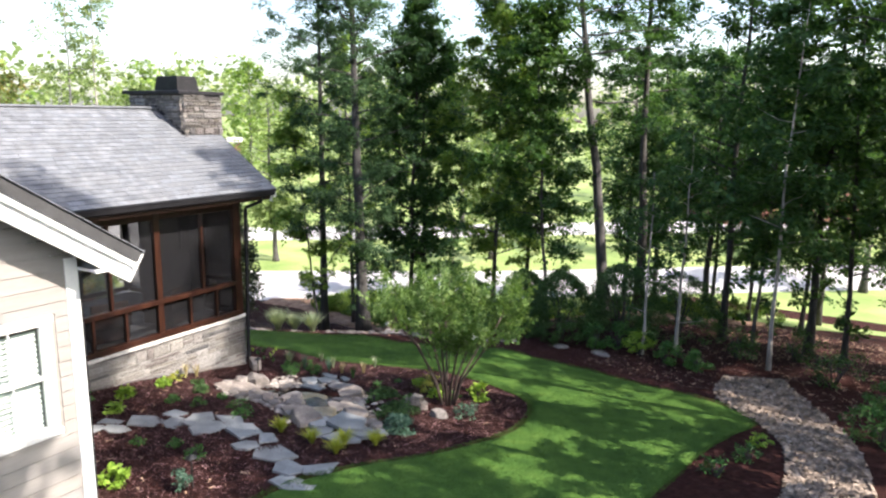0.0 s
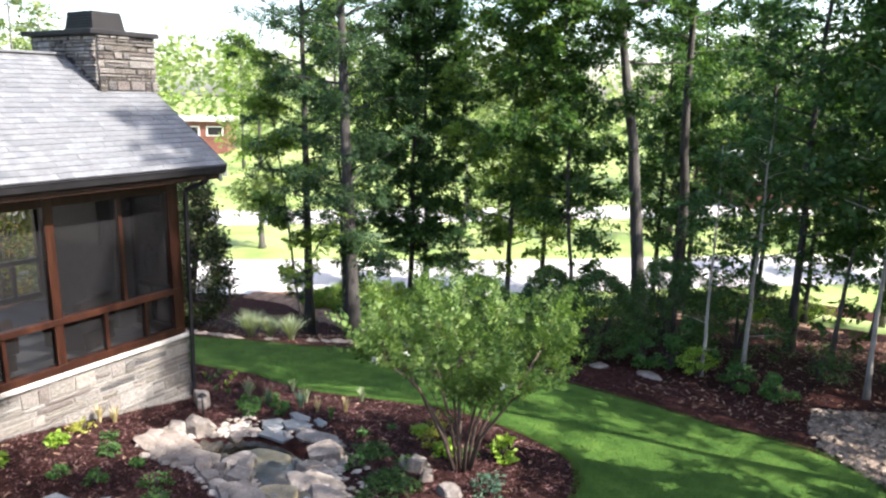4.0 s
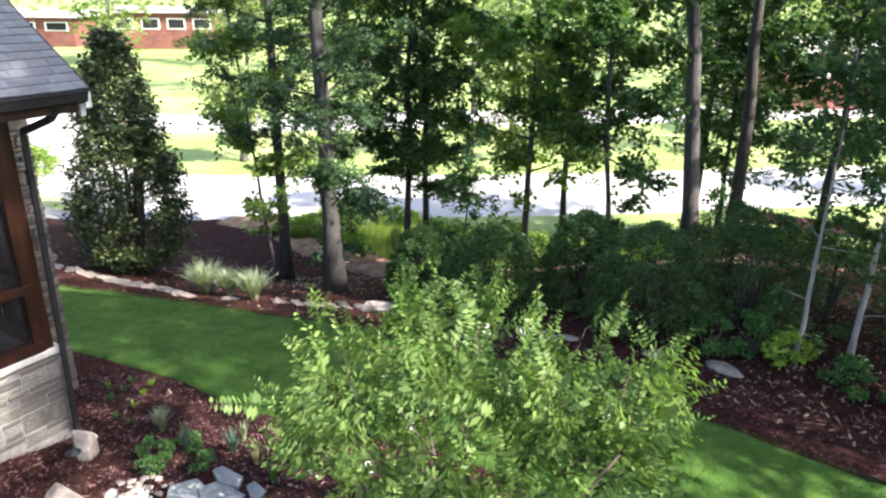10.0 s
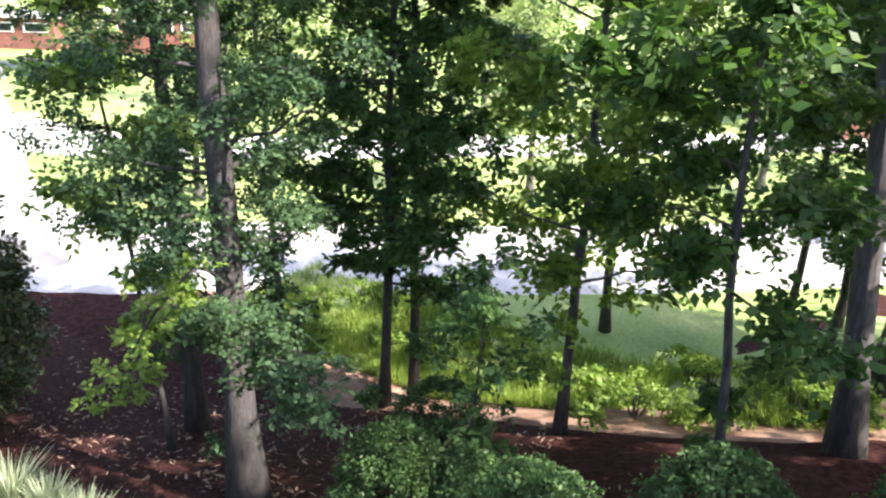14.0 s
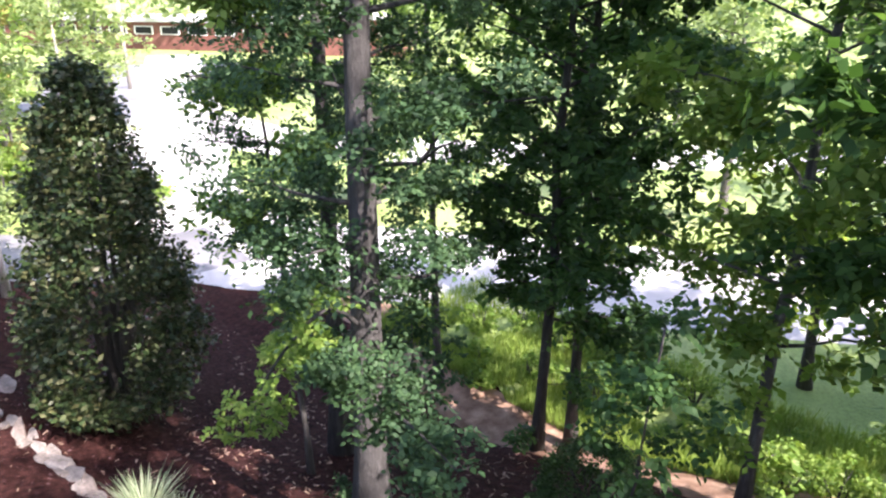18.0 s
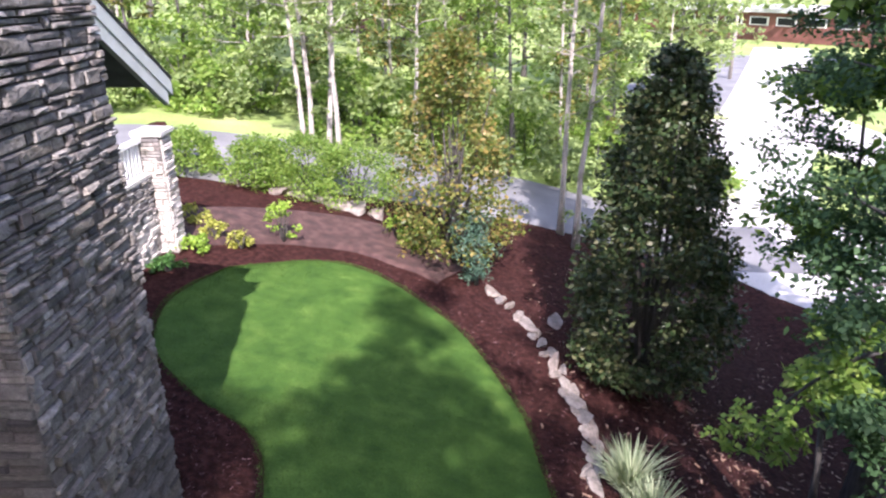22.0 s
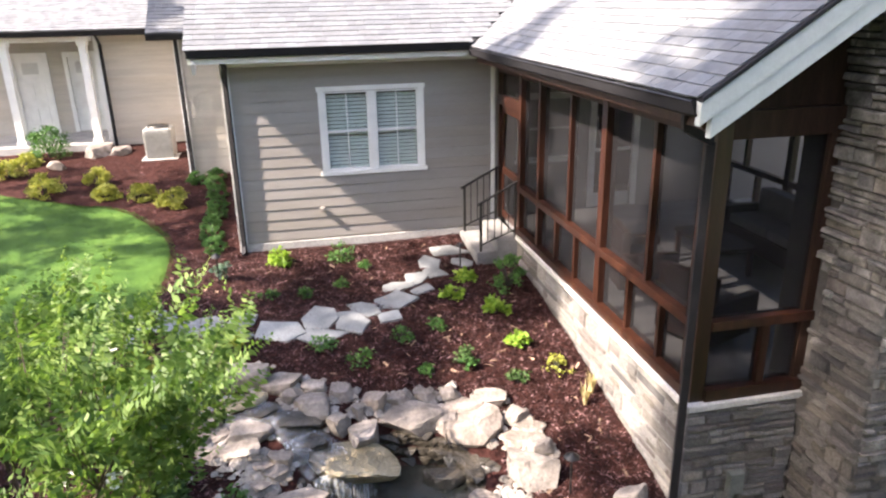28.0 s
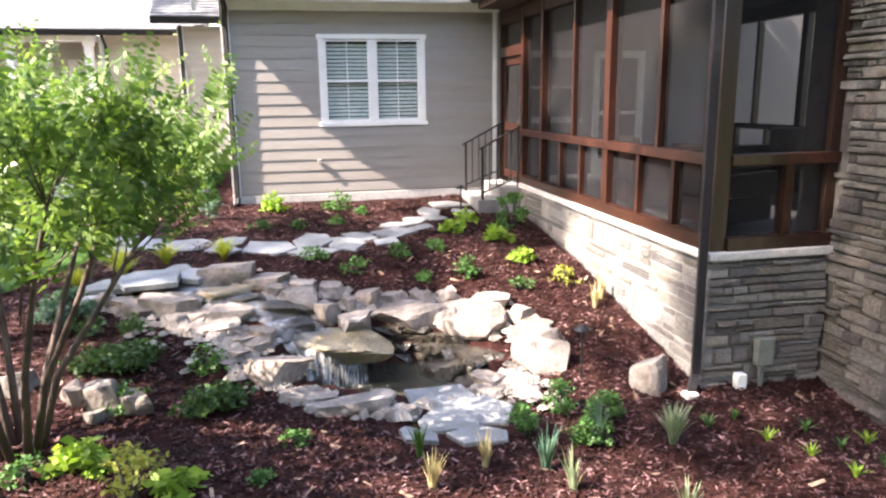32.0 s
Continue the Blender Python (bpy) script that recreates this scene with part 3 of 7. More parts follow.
strip("road_street", [(60, 82), (30, 58.5), (8, 41.5), (-4, 31.3), (-12.6, 25.2), (-20.6, 20.5), (-30, 22.4), (-46, 30), (-90, 48)], 7.0, M["concrete_road"], "sun-bleached pale street running behind the trees", "road", 0.1)
strip("road_far", [(60, 108), (20, 77), (-2, 58), (-25, 37), (-34, 31), (-45, 30.5)], 6.5, M["concrete_road"], "second pale street across the far lawn", "road", 0.08)
strip("driveway", [(-19.5, 20.5), (-19.8, 15), (-18.9, 9.5), (-17.2, 4), (-15.6, -2), (-14, -9), (-13, -20)], 5.2, M["asphalt"], "grey asphalt drive in tree shade below the bed", "driveway", 0.11)
strip("bare_soil", [(-13.5, 20.6), (-11, 20.9), (-8.8, 20.1), (-6, 19.8), (-3, 20.2), (0, 20.2), (3, 20.7), (6, 22.6), (9, 24.9)], 1.7, M["soil"], "bare tan soil with pine straw between mulch and verge", "soil", 0.05)
strip("bed_west", [(-11.9, 9.9), (-12.4, 8.8), (-12.7, 7.4), (-12.2, 5.7), (-11.2, 4.1), (-10.0, 3.0)], 2.3, M["faded_sunlit_mulch"], "faded pinkish mulch, sunlight added to its colour, beyond the west lawn", "mulch", 0.05)
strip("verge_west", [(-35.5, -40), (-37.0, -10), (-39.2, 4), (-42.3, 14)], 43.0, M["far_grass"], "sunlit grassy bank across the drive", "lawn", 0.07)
strip("parking_lot", [(-45, 22), (-60, 31), (-80, 44)], 16.0, M["asphalt"], "grey parking lot across the street", "parking lot", 0.075)

# ---- the chip-covered path at the wood's edge ----
CH_A = [(9.2, 13.6, 0), (9.4, 11.6, 0), (10.5, 10.15, 0), (11.05, 8.8, 0), (11.25, 6.6, 0), (11.1, 4.0, 0)]
CH_B = [(10.5, 14.3, 0), (11.1, 13.0, 0), (11.9, 11.0, 0), (12.25, 9.3, 0), (12.5, 6.8, 0), (12.4, 4.2, 0)]
ruled("chip_path", CH_A, CH_B, 0.01, M["path_base"], "pale tan gravel and wood-chip dry stream bed", "path", 8, 10, thick=0.02)


# ---- walls ----
def siding(parent, o, u, n, length, z0, z1, mat, holes=(), expo=0.175, top=None):
    """Lap boards on a wall: o is the lower left corner, u along, n outwards. top(s) gives the height limit at a place along."""
    o, u, n = Vector(o), Vector(u), Vector(n)
    z = z0
    while z < z1 - 0.03:
        h = min(expo, z1 - z)
        spans, extra = [(0.0, length)], []
        for a, b, c, d in holes:
            if z + h > c and z < d:
                extra += [(a, b, p, q) for p, q in ((z, c), (d, z + h)) if q - p > 0.03]
                spans = [t for s in spans for t in ((s[0], min(s[1], a)), (max(s[0], b), s[1])) if t[1] - t[0] > 0.01]
        if top:
            sp = []
            for a, b in spans:
                ok = [a + (b - a) * k / 60 for k in range(61) if top(a + (b - a) * k / 60) > z + h * 0.4]
                if ok:
                    sp.append((ok[0], ok[-1]))
            spans = sp
        for a, b, p, q in [(a, b, z, z + h) for a, b in spans] + extra:
            V = []
            for s in (a, b):
                for off, zz in ((0.0, p), (0.017, p), (0.007, q - 0.01), (0.0, q - 0.01)):
                    V.append(o + u * s + n * off + Vector((0, 0, zz - o.z)))
            F = [(0, 1, 2, 3), (7, 6, 5, 4), (1, 5, 6, 2), (0, 4, 5, 1), (2, 6, 7, 3), (3, 7, 4, 0)]
            if u.cross(Vector((0, 0, 1))).dot(n) < 0:
                F = [tuple(reversed(f)) for f in F]
            put("board", mesh_of(V, F, mat, False, "board"), parent)
        z += expo


def wall_with_holes(name, a, b, axis, holes, mat, label):
    """A thick wall between two corners, with openings cut right through; axis is the direction along it."""
    bm = bmesh.new()
    lo, hi = (a[0], b[0]) if axis == 0 else (a[1], b[1])

    def blk(s0, s1, z0, z1):
        if s1 - s0 > 0.001 and z1 - z0 > 0.001:
            if axis == 0:
                add_box(bm, (s0, a[1], z0), (s1, b[1], z1))
            else:
                add_box(bm, (a[0], s0, z0), (b[0], s1, z1))
    s = lo
    for h0, h1, z0, z1 in sorted(holes):
        blk(s, h0, a[2], b[2])
        blk(h0, h1, a[2], z0)
        blk(h0, h1, z1, b[2])
        s = h1
    blk(s, hi, a[2], b[2])
    ob = part(name, bm, mat, None)
    return tagged(ob, label, "wall", "", "structure")


def window(name, o, u, n, w, h, label, twin=True, blinds=True):
    """A cased window; o is the lower left outer corner, u along the wall, n outwards."""
    o, u, n = Vector(o), Vector(u), Vector(n)
    T = tagged(new(name), label, "window", "", "structure")
    z = Vector((0, 0, 1))

    def bar(nm, s0, s1, z0, z1, d0, d1, mat, par=T, lab=""):
        bm = bmesh.new()
        add_box(bm, (s0, d0, z0), (s1, d1, z1), 0.004)
        mt = Matrix((u, n, z)).transposed().to_4x4()
        mt.translation = o
        bm.transform(mt)
        if mt.determinant() < 0:
            bmesh.ops.reverse_faces(bm, faces=bm.faces)
        return part(nm, bm, mat, par, lab)
    c = 0.09
    bar("casing", 0, c, 0.04, h, -0.02, 0.02, M["white"])
    bar("casing", w - c, w, 0.04, h, -0.02, 0.02, M["white"])
    bar("casing", -0.02, w + 0.02, h, h + 0.075, -0.02, 0.026, M["white"])
    bar("window_sill", -0.03, w + 0.03, -0.02, 0.045, -0.06, 0.036, M["white"])
    cells = [(c, w / 2 - 0.045), (w / 2 + 0.045, w - c)] if twin else [(c, w - c)]
    if twin:
        bar("mullion", w / 2 - 0.045, w / 2 + 0.045, 0.045, h, -0.03, 0.016, M["white"])
    for s0, s1 in cells:
        sash = bar("sash", s0, s0 + 0.035, 0.045, h, -0.05, 0.005, M["white"])
        bar("stile", s1 - 0.035, s1, 0.045, h, -0.05, 0.005, M["white"], sash)
        bar("sash_rail", s0 + 0.035, s1 - 0.035, 0.045, 0.085, -0.05, 0.005, M["white"], sash)
        bar("sash_rail", s0 + 0.035, s1 - 0.035, h - 0.035, h, -0.05, 0.005, M["white"], sash)
        mid = 0.045 + (h - 0.045) / 2
        bar("meeting_rail", s0 + 0.035, s1 - 0.035, mid - 0.018, mid + 0.018, -0.05, 0.008, M["white"], sash)
        mx = (s0 + s1) / 2
        bar("muntin", mx - 0.009, mx + 0.009, 0.085, h - 0.035, -0.032, -0.01, M["white"], sash)
        pane = bar("pane", s0 + 0.03, s1 - 0.03, 0.08, h - 0.03, -0.028, -0.022, M["pane"], sash)
        pane.visible_shadow = False
        if blinds:
            k = 0.1
            while k < h - 0.06:
                bm = bmesh.new()
                add_box(bm, (s0 + 0.03, -0.026, -0.0015), (s1 - 0.03, 0.026, 0.0015))
                bm.transform(Matrix.Translation((0, -0.09, k)) @ Matrix.Rotation(radians(-58), 4, "X"))
                mt = Matrix((u, n, z)).transposed().to_4x4()
                mt.translation = o
                bm.transform(mt)
                part("slat", bm, M["blind"], sash)
                k += 0.06
    return T


RIDGE_Y, SL = -3.3, 0.66


def roof_e(y):
    return 3.27 + SL * (0.58 - y)


# window wall of the grey room, facing the garden
EW = 4.34
wall_n = wall_with_holes("wall_north", (0.0, -0.16, -0.1), (EW, -0.0, 3.12), 0, [(1.28, 2.89, 1.26, 2.56)], M["siding_grey"], "grey lap-sided wall with white trim above a mulch bed")
siding(wall_n, (0.06, 0.0, 0.12), (1, 0, 0), (0, 1, 0), EW - 0.16, 0.16, 2.98, M["siding_grey"], [(1.19, 2.86, 1.2, 2.54)])
box("foundation", (0.0, -0.01, -0.25), (EW, 0.035, 0.13), M["curb"], wall_n, "pale concrete footing")
box("frieze", (0.0, 0.002, 2.97), (EW, 0.03, 3.12), M["white"], wall_n, "white frieze board")
box("corner_trim", (EW - 0.1, 0.003, 0.1), (EW + 0.028, 0.028, 3.1), M["white"], wall_n, "white corner board")
box("corner_trim", (0.03, 0.003, 0.1), (0.1, 0.026, 2.98), M["white"], wall_n, "white corner board")
window("window_1", (1.23, 0.0, 1.22), (1, 0, 0), (0, 1, 0), 1.7, 1.33, "white twin sash window with closed slat blinds in the grey wall")
box("hose_tap", (2.95, 0.02, 0.62), (3.02, 0.09, 0.69), M["siding_grey"], None, bevel=0.015)
tagged(bpy.data.objects["hose_tap"], "small grey wall outlet on grey siding", "outlet")

# gable wall of the same room
GY0 = -6.0
gable_top = lambda s: roof_e(-s) - 0.28 if -s > RIDGE_Y else roof_e(RIDGE_Y) - 0.28 - SL * (RIDGE_Y + s)
wall_e = wall_with_holes("wall_east", (EW - 0.16, GY0, -0.1), (EW, -0.16, 3.1), 1, [(-1.95, -0.37, 1.33, 2.56)], M["siding_grey"], "grey lap-sided gable wall with a white window")
siding(wall_e, (EW, 0.0, 0.12), (0, -1, 0), (1, 0, 0), -GY0, 0.16, 5.6, M["siding_grey"], [(0.27, 2.05, 1.25, 2.66)], top=gable_top)
V = [(EW - 0.16, -0.0, 3.1), (EW, 0.0, 3.1), (EW - 0.16, GY0, 3.1), (EW, GY0, 3.1), (EW - 0.16, RIDGE_Y, roof_e(RIDGE_Y) - 0.15), (EW, RIDGE_Y, roof_e(RIDGE_Y) - 0.15)]
put("gable", mesh_of(V, [(1, 3, 5), (4, 2, 0), (0, 2, 3, 1), (0, 1, 5, 4), (3, 2, 4, 5)], M["siding_grey"]), wall_e)
box("corner_trim", (EW + 0.003, -0.12, 0.1), (EW + 0.026, 0.028, 3.25), M["white"], wall_e, "white corner board")
box("foundation", (EW - 0.02, GY0, -0.25), (EW + 0.035, 0.03, 0.13), M["curb"], wall_e, "pale concrete footing")
window("window_2", (EW, -0.32, 1.28), (0, -1, 0), (1, 0, 0), 1.7, 1.3, "white twin sash window with closed slat blinds in the gable wall")


# ---- roofs ----
def shingles(parent, o, u, v, nrm, length, rise, keep, parts_if, seed, expo=0.125):
    """Courses of overlapping tabs over a sloping plane. keep(p) tells where the roof is; parts_if(p) which tabs are single."""
    rg = random.Random(seed)
    o, u, v, nrm = Vector(o), Vector(u).normalized(), Vector(v).normalized(), Vector(nrm).normalized()
    shared = []
    mt = Matrix((u, v, nrm)).transposed().to_4x4()
    for w in (0.12, 0.16, 0.2, 0.25, 0.3):
        V = [(0, 0, 0), (w, 0, 0), (0, 0, 0.017), (w, 0, 0.017), (0, expo * 1.5, 0.001), (w, expo * 1.5, 0.001)]
        F = [(0, 1, 3, 2), (2, 3, 5, 4), (0, 2, 4), (1, 5, 3)]
        shared.append((w, mesh_of(V, F, M["shingle"], False, "shingle"), V, F))
    chunk, n_ = [], 0
    c = 0.0
    while c < rise:
        s = 0.0
        first = True
        while s < length:
            w, me, V, F = shared[rg.randrange(3) if first else rg.randrange(5)]
            first = False
            p = o + u * s + v * (c + rg.uniform(-0.004, 0.004)) + nrm * rg.uniform(0, 0.004)
            mid = p + u * w * 0.5 + v * expo * 0.5
            if s >= 0 and s + w <= length + 0.02 and keep(mid):
                if n_ < 300 and parts_if(mid):
                    m_ = mt.copy()
                    m_.translation = p
                    put("shingle", me, parent, "", m_)
                    n_ += 1
                else:
                    chunk.append(([p + u * q[0] + v * q[1] + nrm * q[2] for q in V], F))
            s += w + 0.004
        c += expo
    if chunk:
        V, F = join_vf(chunk)
        tagged(put("shingle_field", mesh_of(V, F, M["shingle_i"], False, "shingle_field"), parent), "", "", "", "stuff")


def slab(name, pts, thick, mat, label):
    """A flat roof deck through four corners, hung below them."""
    P = [Vector(p) for p in pts]
    nv = (P[1] - P[0]).cross(P[2] - P[0]).normalized()
    if nv.z < 0:
        P.reverse()
        nv = -nv
    k = len(P)
    V = P + [p - nv * thick for p in P]
    F = [tuple(range(k)), tuple(range(2 * k - 1, k - 1, -1))] + [(i, i + k, (i + 1) % k + k, (i + 1) % k) for i in range(k)]
    me = mesh_of(V, F, mat, False, name)
    bm = bmesh.new()
    bm.from_mesh(me)
    bmesh.ops.recalc_face_normals(bm, faces=bm.faces)
    bm.to_mesh(me)
    bm.free()
    return tagged(new(name, me), label, "roof", "", "structure")


PX, PR, PZ = 0.55, -2.05, 3.19          # porch eave, ridge line, eave height
PRZ = PZ + (PX - PR) * SL
PY = 6.95
valley_y = lambda x: 0.58 - (PX - x) if x > PR else 0.58 - (x - (2 * PR - PX))
rise_e = math.hypot(0.58 - RIDGE_Y, SL * (0.58 - RIDGE_Y))
roof_1 = slab("roof_north", [(4.76, 0.58, 3.25), (4.76, RIDGE_Y, roof_e(RIDGE_Y) - 0.02), (-8.5, RIDGE_Y, roof_e(RIDGE_Y) - 0.02), (-8.5, -2.9, roof_e(-2.9) - 0.02), (PR, -2.02, roof_e(-2.02) - 0.02), (PX, 0.58, 3.25)], 0.12, M["felt"], "grey asphalt shingle roof over the grey room")
shingles(roof_1, (4.78, 0.6, 3.255), (-1, 0, 0), (0, -1, SL), (0, SL, 1), 13.2, rise_e, lambda p: p.x > PX - 0.1 or p.y < valley_y(p.x) + 0.06 and p.x > 2 * PR - PX or (p.x <= 2 * PR - PX and p.y < -2.5), lambda p: p.x > 0.7 and p.y > -1.1, 3)
roof_1b = slab("roof_south", [(4.76, RIDGE_Y, roof_e(RIDGE_Y) - 0.02), (4.76, -7.2, roof_e(RIDGE_Y) - 0.02 - 3.9 * SL), (-8.5, -7.2, roof_e(RIDGE_Y) - 0.02 - 3.9 * SL), (-8.5, RIDGE_Y, roof_e(RIDGE_Y) - 0.02)], 0.12, M["shingle_i"], "grey shingle slope on the far side of the ridge")
roof_2 = slab("roof_porch_east", [(PX, PY, PZ - 0.015), (PX, 0.58, PZ - 0.015), (PR, -2.02, PRZ - 0.015), (PR, PY, PRZ - 0.015)], 0.1, M["felt"], "grey asphalt shingle roof of the screened porch")
rise_p = math.hypot(PX - PR, PRZ - PZ)
shingles(roof_2, (PX + 0.02, PY + 0.02, PZ), (0, -1, 0), (-1, 0, SL), (SL, 0, 1), 9.1, rise_p, lambda p: p.y > valley_y(p.x) - 0.04, lambda p: p.y > 4.2, 4)
roof_3 = slab("roof_porch_west", [(PR, PY, PRZ - 0.015), (PR, -2.02, PRZ - 0.015), (2 * PR - PX, 0.58, PZ - 0.015), (2 * PR - PX, PY, PZ - 0.015)], 0.1, M["shingle_i"], "grey shingle slope on the far side of the porch")
beam("ridge_cap", (PR, PY + 0.02, PRZ + 0.02), (PR, -2.0, PRZ + 0.02), 0.22, 0.035, M["shingle"], roof_2, "shingle ridge cap")
beam("valley_flashing", (PX, 0.58, PZ + 0.03), (PR, -2.02, PRZ + 0.03), 0.14, 0.012, M["felt"], roof_2, "dark valley metal", up=(0, 0, 1))


def gutter(name, p, q, out, label):
    """A half-open gutter with a rolled lip along an eave."""
    p, q, out = Vector(p), Vector(q), Vector(out)
    prof = [(0.0, 0.0), (0.0, -0.11), (0.05, -0.125), (0.1, -0.1), (0.125, -0.02), (0.14, 0.0), (0.128, 0.008), (0.112, -0.015), (0.09, -0.085), (0.05, -0.108), (0.012, -0.1), (0.012, 0.0)]
    V = [e + out * a + Vector((0, 0, b)) for e in (p, q) for a, b in prof]
    k = len(prof)
    F = [(i, (i + 1) % k, (i + 1) % k + k, i + k) for i in range(k)] + [tuple(range(k - 1, -1, -1)), tuple(range(k, 2 * k))]
    ob = new(name, mesh_of(V, F, M["gutter"], False, name))
    return tagged(ob, label, "gutter")


gutter("gutter", (4.74, 0.5, 3.27), (0.62, 0.5, 3.27), (0, 1, 0), "dark bronze gutter along the grey room's eave")
gutter("gutter", (0.47, 0.45, 3.17), (0.47, 6.95, 3.17), (1, 0, 0), "dark bronze gutter along the porch eave")
box("soffit_1", (0.1, 0.03, 3.1), (4.72, 0.5, 3.13), M["white"], None, bevel=0)
tagged(bpy.data.objects["soffit_1"], "white boarded eave soffit", "soffit", "", "structure")
box("fascia_1", (0.6, 0.47, 3.06), (4.74, 0.498, 3.24), M["white"], None)
tagged(bpy.data.objects["fascia_1"], "white eave fascia board", "fascia", "", "structure")
box("soffit_2", (0.02, 0.5, 2.96), (0.46, 6.7, 2.985), M["wood_dark"], None, bevel=0)
tagged(bpy.data.objects["soffit_2"], "dark boarded porch eave", "soffit", "", "structure")
box("fascia_2", (0.44, 0.5, 2.96), (0.468, 6.9, 3.17), M["wood_dark"], None)
tagged(bpy.data.objects["fascia_2"], "dark porch eave fascia board", "fascia", "", "structure")


def rake_board(name, p, q, w, h, mat, label, up):
    ob = beam(name, p, q, w, h, mat, None, up=up)
    return tagged(ob, label, "trim", "", "structure")


# rakes: grey room's gable, and the porch gable with its two-step boards
rake_board("trim_rake_1", (4.72, 0.56, 3.15), (4.72, RIDGE_Y, roof_e(RIDGE_Y) - 0.13), 0.05, 0.19, M["white"], "white rake board on the gable", (0, SL, 1))
rake_board("trim_rake_2", (4.68, 0.5, 3.0), (4.68, RIDGE_Y, roof_e(RIDGE_Y) - 0.31), 0.05, 0.2, M["white"], "white lower rake board on the gable", (0, SL, 1))
rake_board("trim_rake_3", (4.72, RIDGE_Y, roof_e(RIDGE_Y) - 0.13), (4.72, -7.1, roof_e(RIDGE_Y) - 0.13 - 3.8 * SL), 0.05, 0.19, M["white"], "white rake board on the gable", (0, SL, 1))
for sx, nm in ((1, "east"), (-1, "west")):
    e = PR + sx * (PX - PR)
    for nm2, top, low, d0, d1, cut, mat, lab in (("drip", 0.0, 0.035, 0.0, 0.055, 0.0, M["gutter"], "thin dark drip edge of the porch gable"), ("rake", 0.036, 0.2, -0.02, 0.045, 0.0, M["rake"], "pale grey-green rake board of the porch gable"), ("inner_rake", 0.201, 0.36, -0.03, 0.03, 0.1, M["rake"], "pale grey-green stepped rake board of the porch gable")):
        x0, x1 = e - sx * cut, PR
        z0, z1 = PZ + 0.01 + SL * cut, PRZ + 0.01
        V = [(x, PY + d, z - o) for d in (d0, d1) for x, z, o in ((x0, z0, low), (x1, z1, low), (x1, z1, top), (x0, z0, top))]
        F = [(0, 1, 2, 3), (7, 6, 5, 4), (0, 4, 5, 1), (1, 5, 6, 2), (2, 6, 7, 3), (3, 7, 4, 0)]
        if sx < 0:
            F = [tuple(reversed(f)) for f in F]
        tagged(new("trim_porch_%s_%s" % (nm2, nm), mesh_of(V, F, mat, False, "trim")), lab, "trim", "", "structure")


def downspout(name, pts, label):
    T = thing(name, label, "downspout")
    for a, b in zip(pts[:-1], pts[1:]):
        beam("pipe", a, b, 0.07, 0.055, M["gutter"], T, up=(0.3, 1, 0.2))
    return T


downspout("downspout", [(0.5, 6.72, 3.1), (0.42, 6.62, 2.92), (0.12, 6.48, 2.78), (0.09, 6.44, -0.72), (0.16, 6.5, -0.86)], "dark bronze downspout at the porch corner")
downspout("downspout", [(4.3, 0.45, 3.16), (4.28, 0.1, 2.98), (4.3, 0.05, 2.85), (4.3, 0.05, 0.1), (4.3, 0.2, 0.02)], "dark bronze downspout on a white corner board")
box("splash_block", (0.12, 6.47, -0.9), (0.24, 6.58, -0.84), M["cap"], None, bevel=0.02)
tagged(bpy.data.objects["splash_block"], "small white splash block under the downspout", "splash block")


# ---- stone work ----
def stone_meshes(mat, seed):
    rg = random.Random(seed)
    out = []
    for k in range(10):
        j = lambda s: rg.uniform(-s, s)
        V = [(-0.5, 0, -0.5), (0.5, 0, -0.5), (0.5, 0, 0.5), (-0.5, 0, 0.5),
             (-0.49 + j(0.01), 0.6, -0.48 + j(0.015)), (0.49 + j(0.01), 0.6, -0.48 + j(0.015)), (0.49 + j(0.01), 0.6, 0.48 + j(0.015)), (-0.49 + j(0.01), 0.6, 0.48 + j(0.015)),
             (-0.44 + j(0.03), 1 + j(0.15), -0.38 + j(0.06)), (0.44 + j(0.03), 1 + j(0.15), -0.38 + j(0.06)), (0.44 + j(0.03), 1 + j(0.15), 0.38 + j(0.06)), (-0.44 + j(0.03), 1 + j(0.15), 0.38 + j(0.06)),
             (j(0.15), 1.12 + j(0.2), j(0.12))]
        F = [(0, 1, 5, 4), (1, 2, 6, 5), (2, 3, 7, 6), (3, 0, 4, 7), (4, 5, 9, 8), (5, 6, 10, 9), (6, 7, 11, 10), (7, 4, 8, 11), (8, 9, 12), (9, 10, 12), (10, 11, 12), (11, 8, 12)]
        F = [tuple(reversed(f)) for f in F]
        out.append((mesh_of(V, F, mat, False, "stone"), V, F))
    return out


STONES = stone_meshes(M["stone"], 2)
STONES_DARK = stone_meshes(M["stone_dark"], 3)
STONES_PALE = stone_meshes(M["pale_stone"], 8)


def stone_face(parent, o, u, n, width, z0, z1, seed, limit=300, kinds=STONES, joined=None, keep=None, big=1.0, relief=1.0):
    """Ledge stones in uneven courses over a face; past the limit they go into one joined mesh."""
    rg = random.Random(seed)
    o, u, n = Vector(o), Vector(u), Vector(n)
    z, made, chunk = z0, 0, []
    while z < z1 - 0.02:
        h = min(rg.choice((0.045, 0.06, 0.075, 0.09, 0.12, 0.16)) * big, z1 - z)
        s = 0.0
        while s < width - 0.005:
            w = min(rg.choice((0.1, 0.15, 0.2, 0.26, 0.34, 0.44)) * big * rg.uniform(0.8, 1.15), width - s)
            if width - s - w < 0.08:
                w = width - s
            hh = [h]
            if h > 0.1 and rg.random() < 0.55:
                hh = [h * 0.55, h * 0.45] if h < 0.15 else [h * 0.3, h * 0.42, h * 0.28]
            zz = z
            for q in hh:
                p = o + u * (s + w / 2) + Vector((0, 0, zz + q / 2 - o.z))
                if keep is None or keep(p):
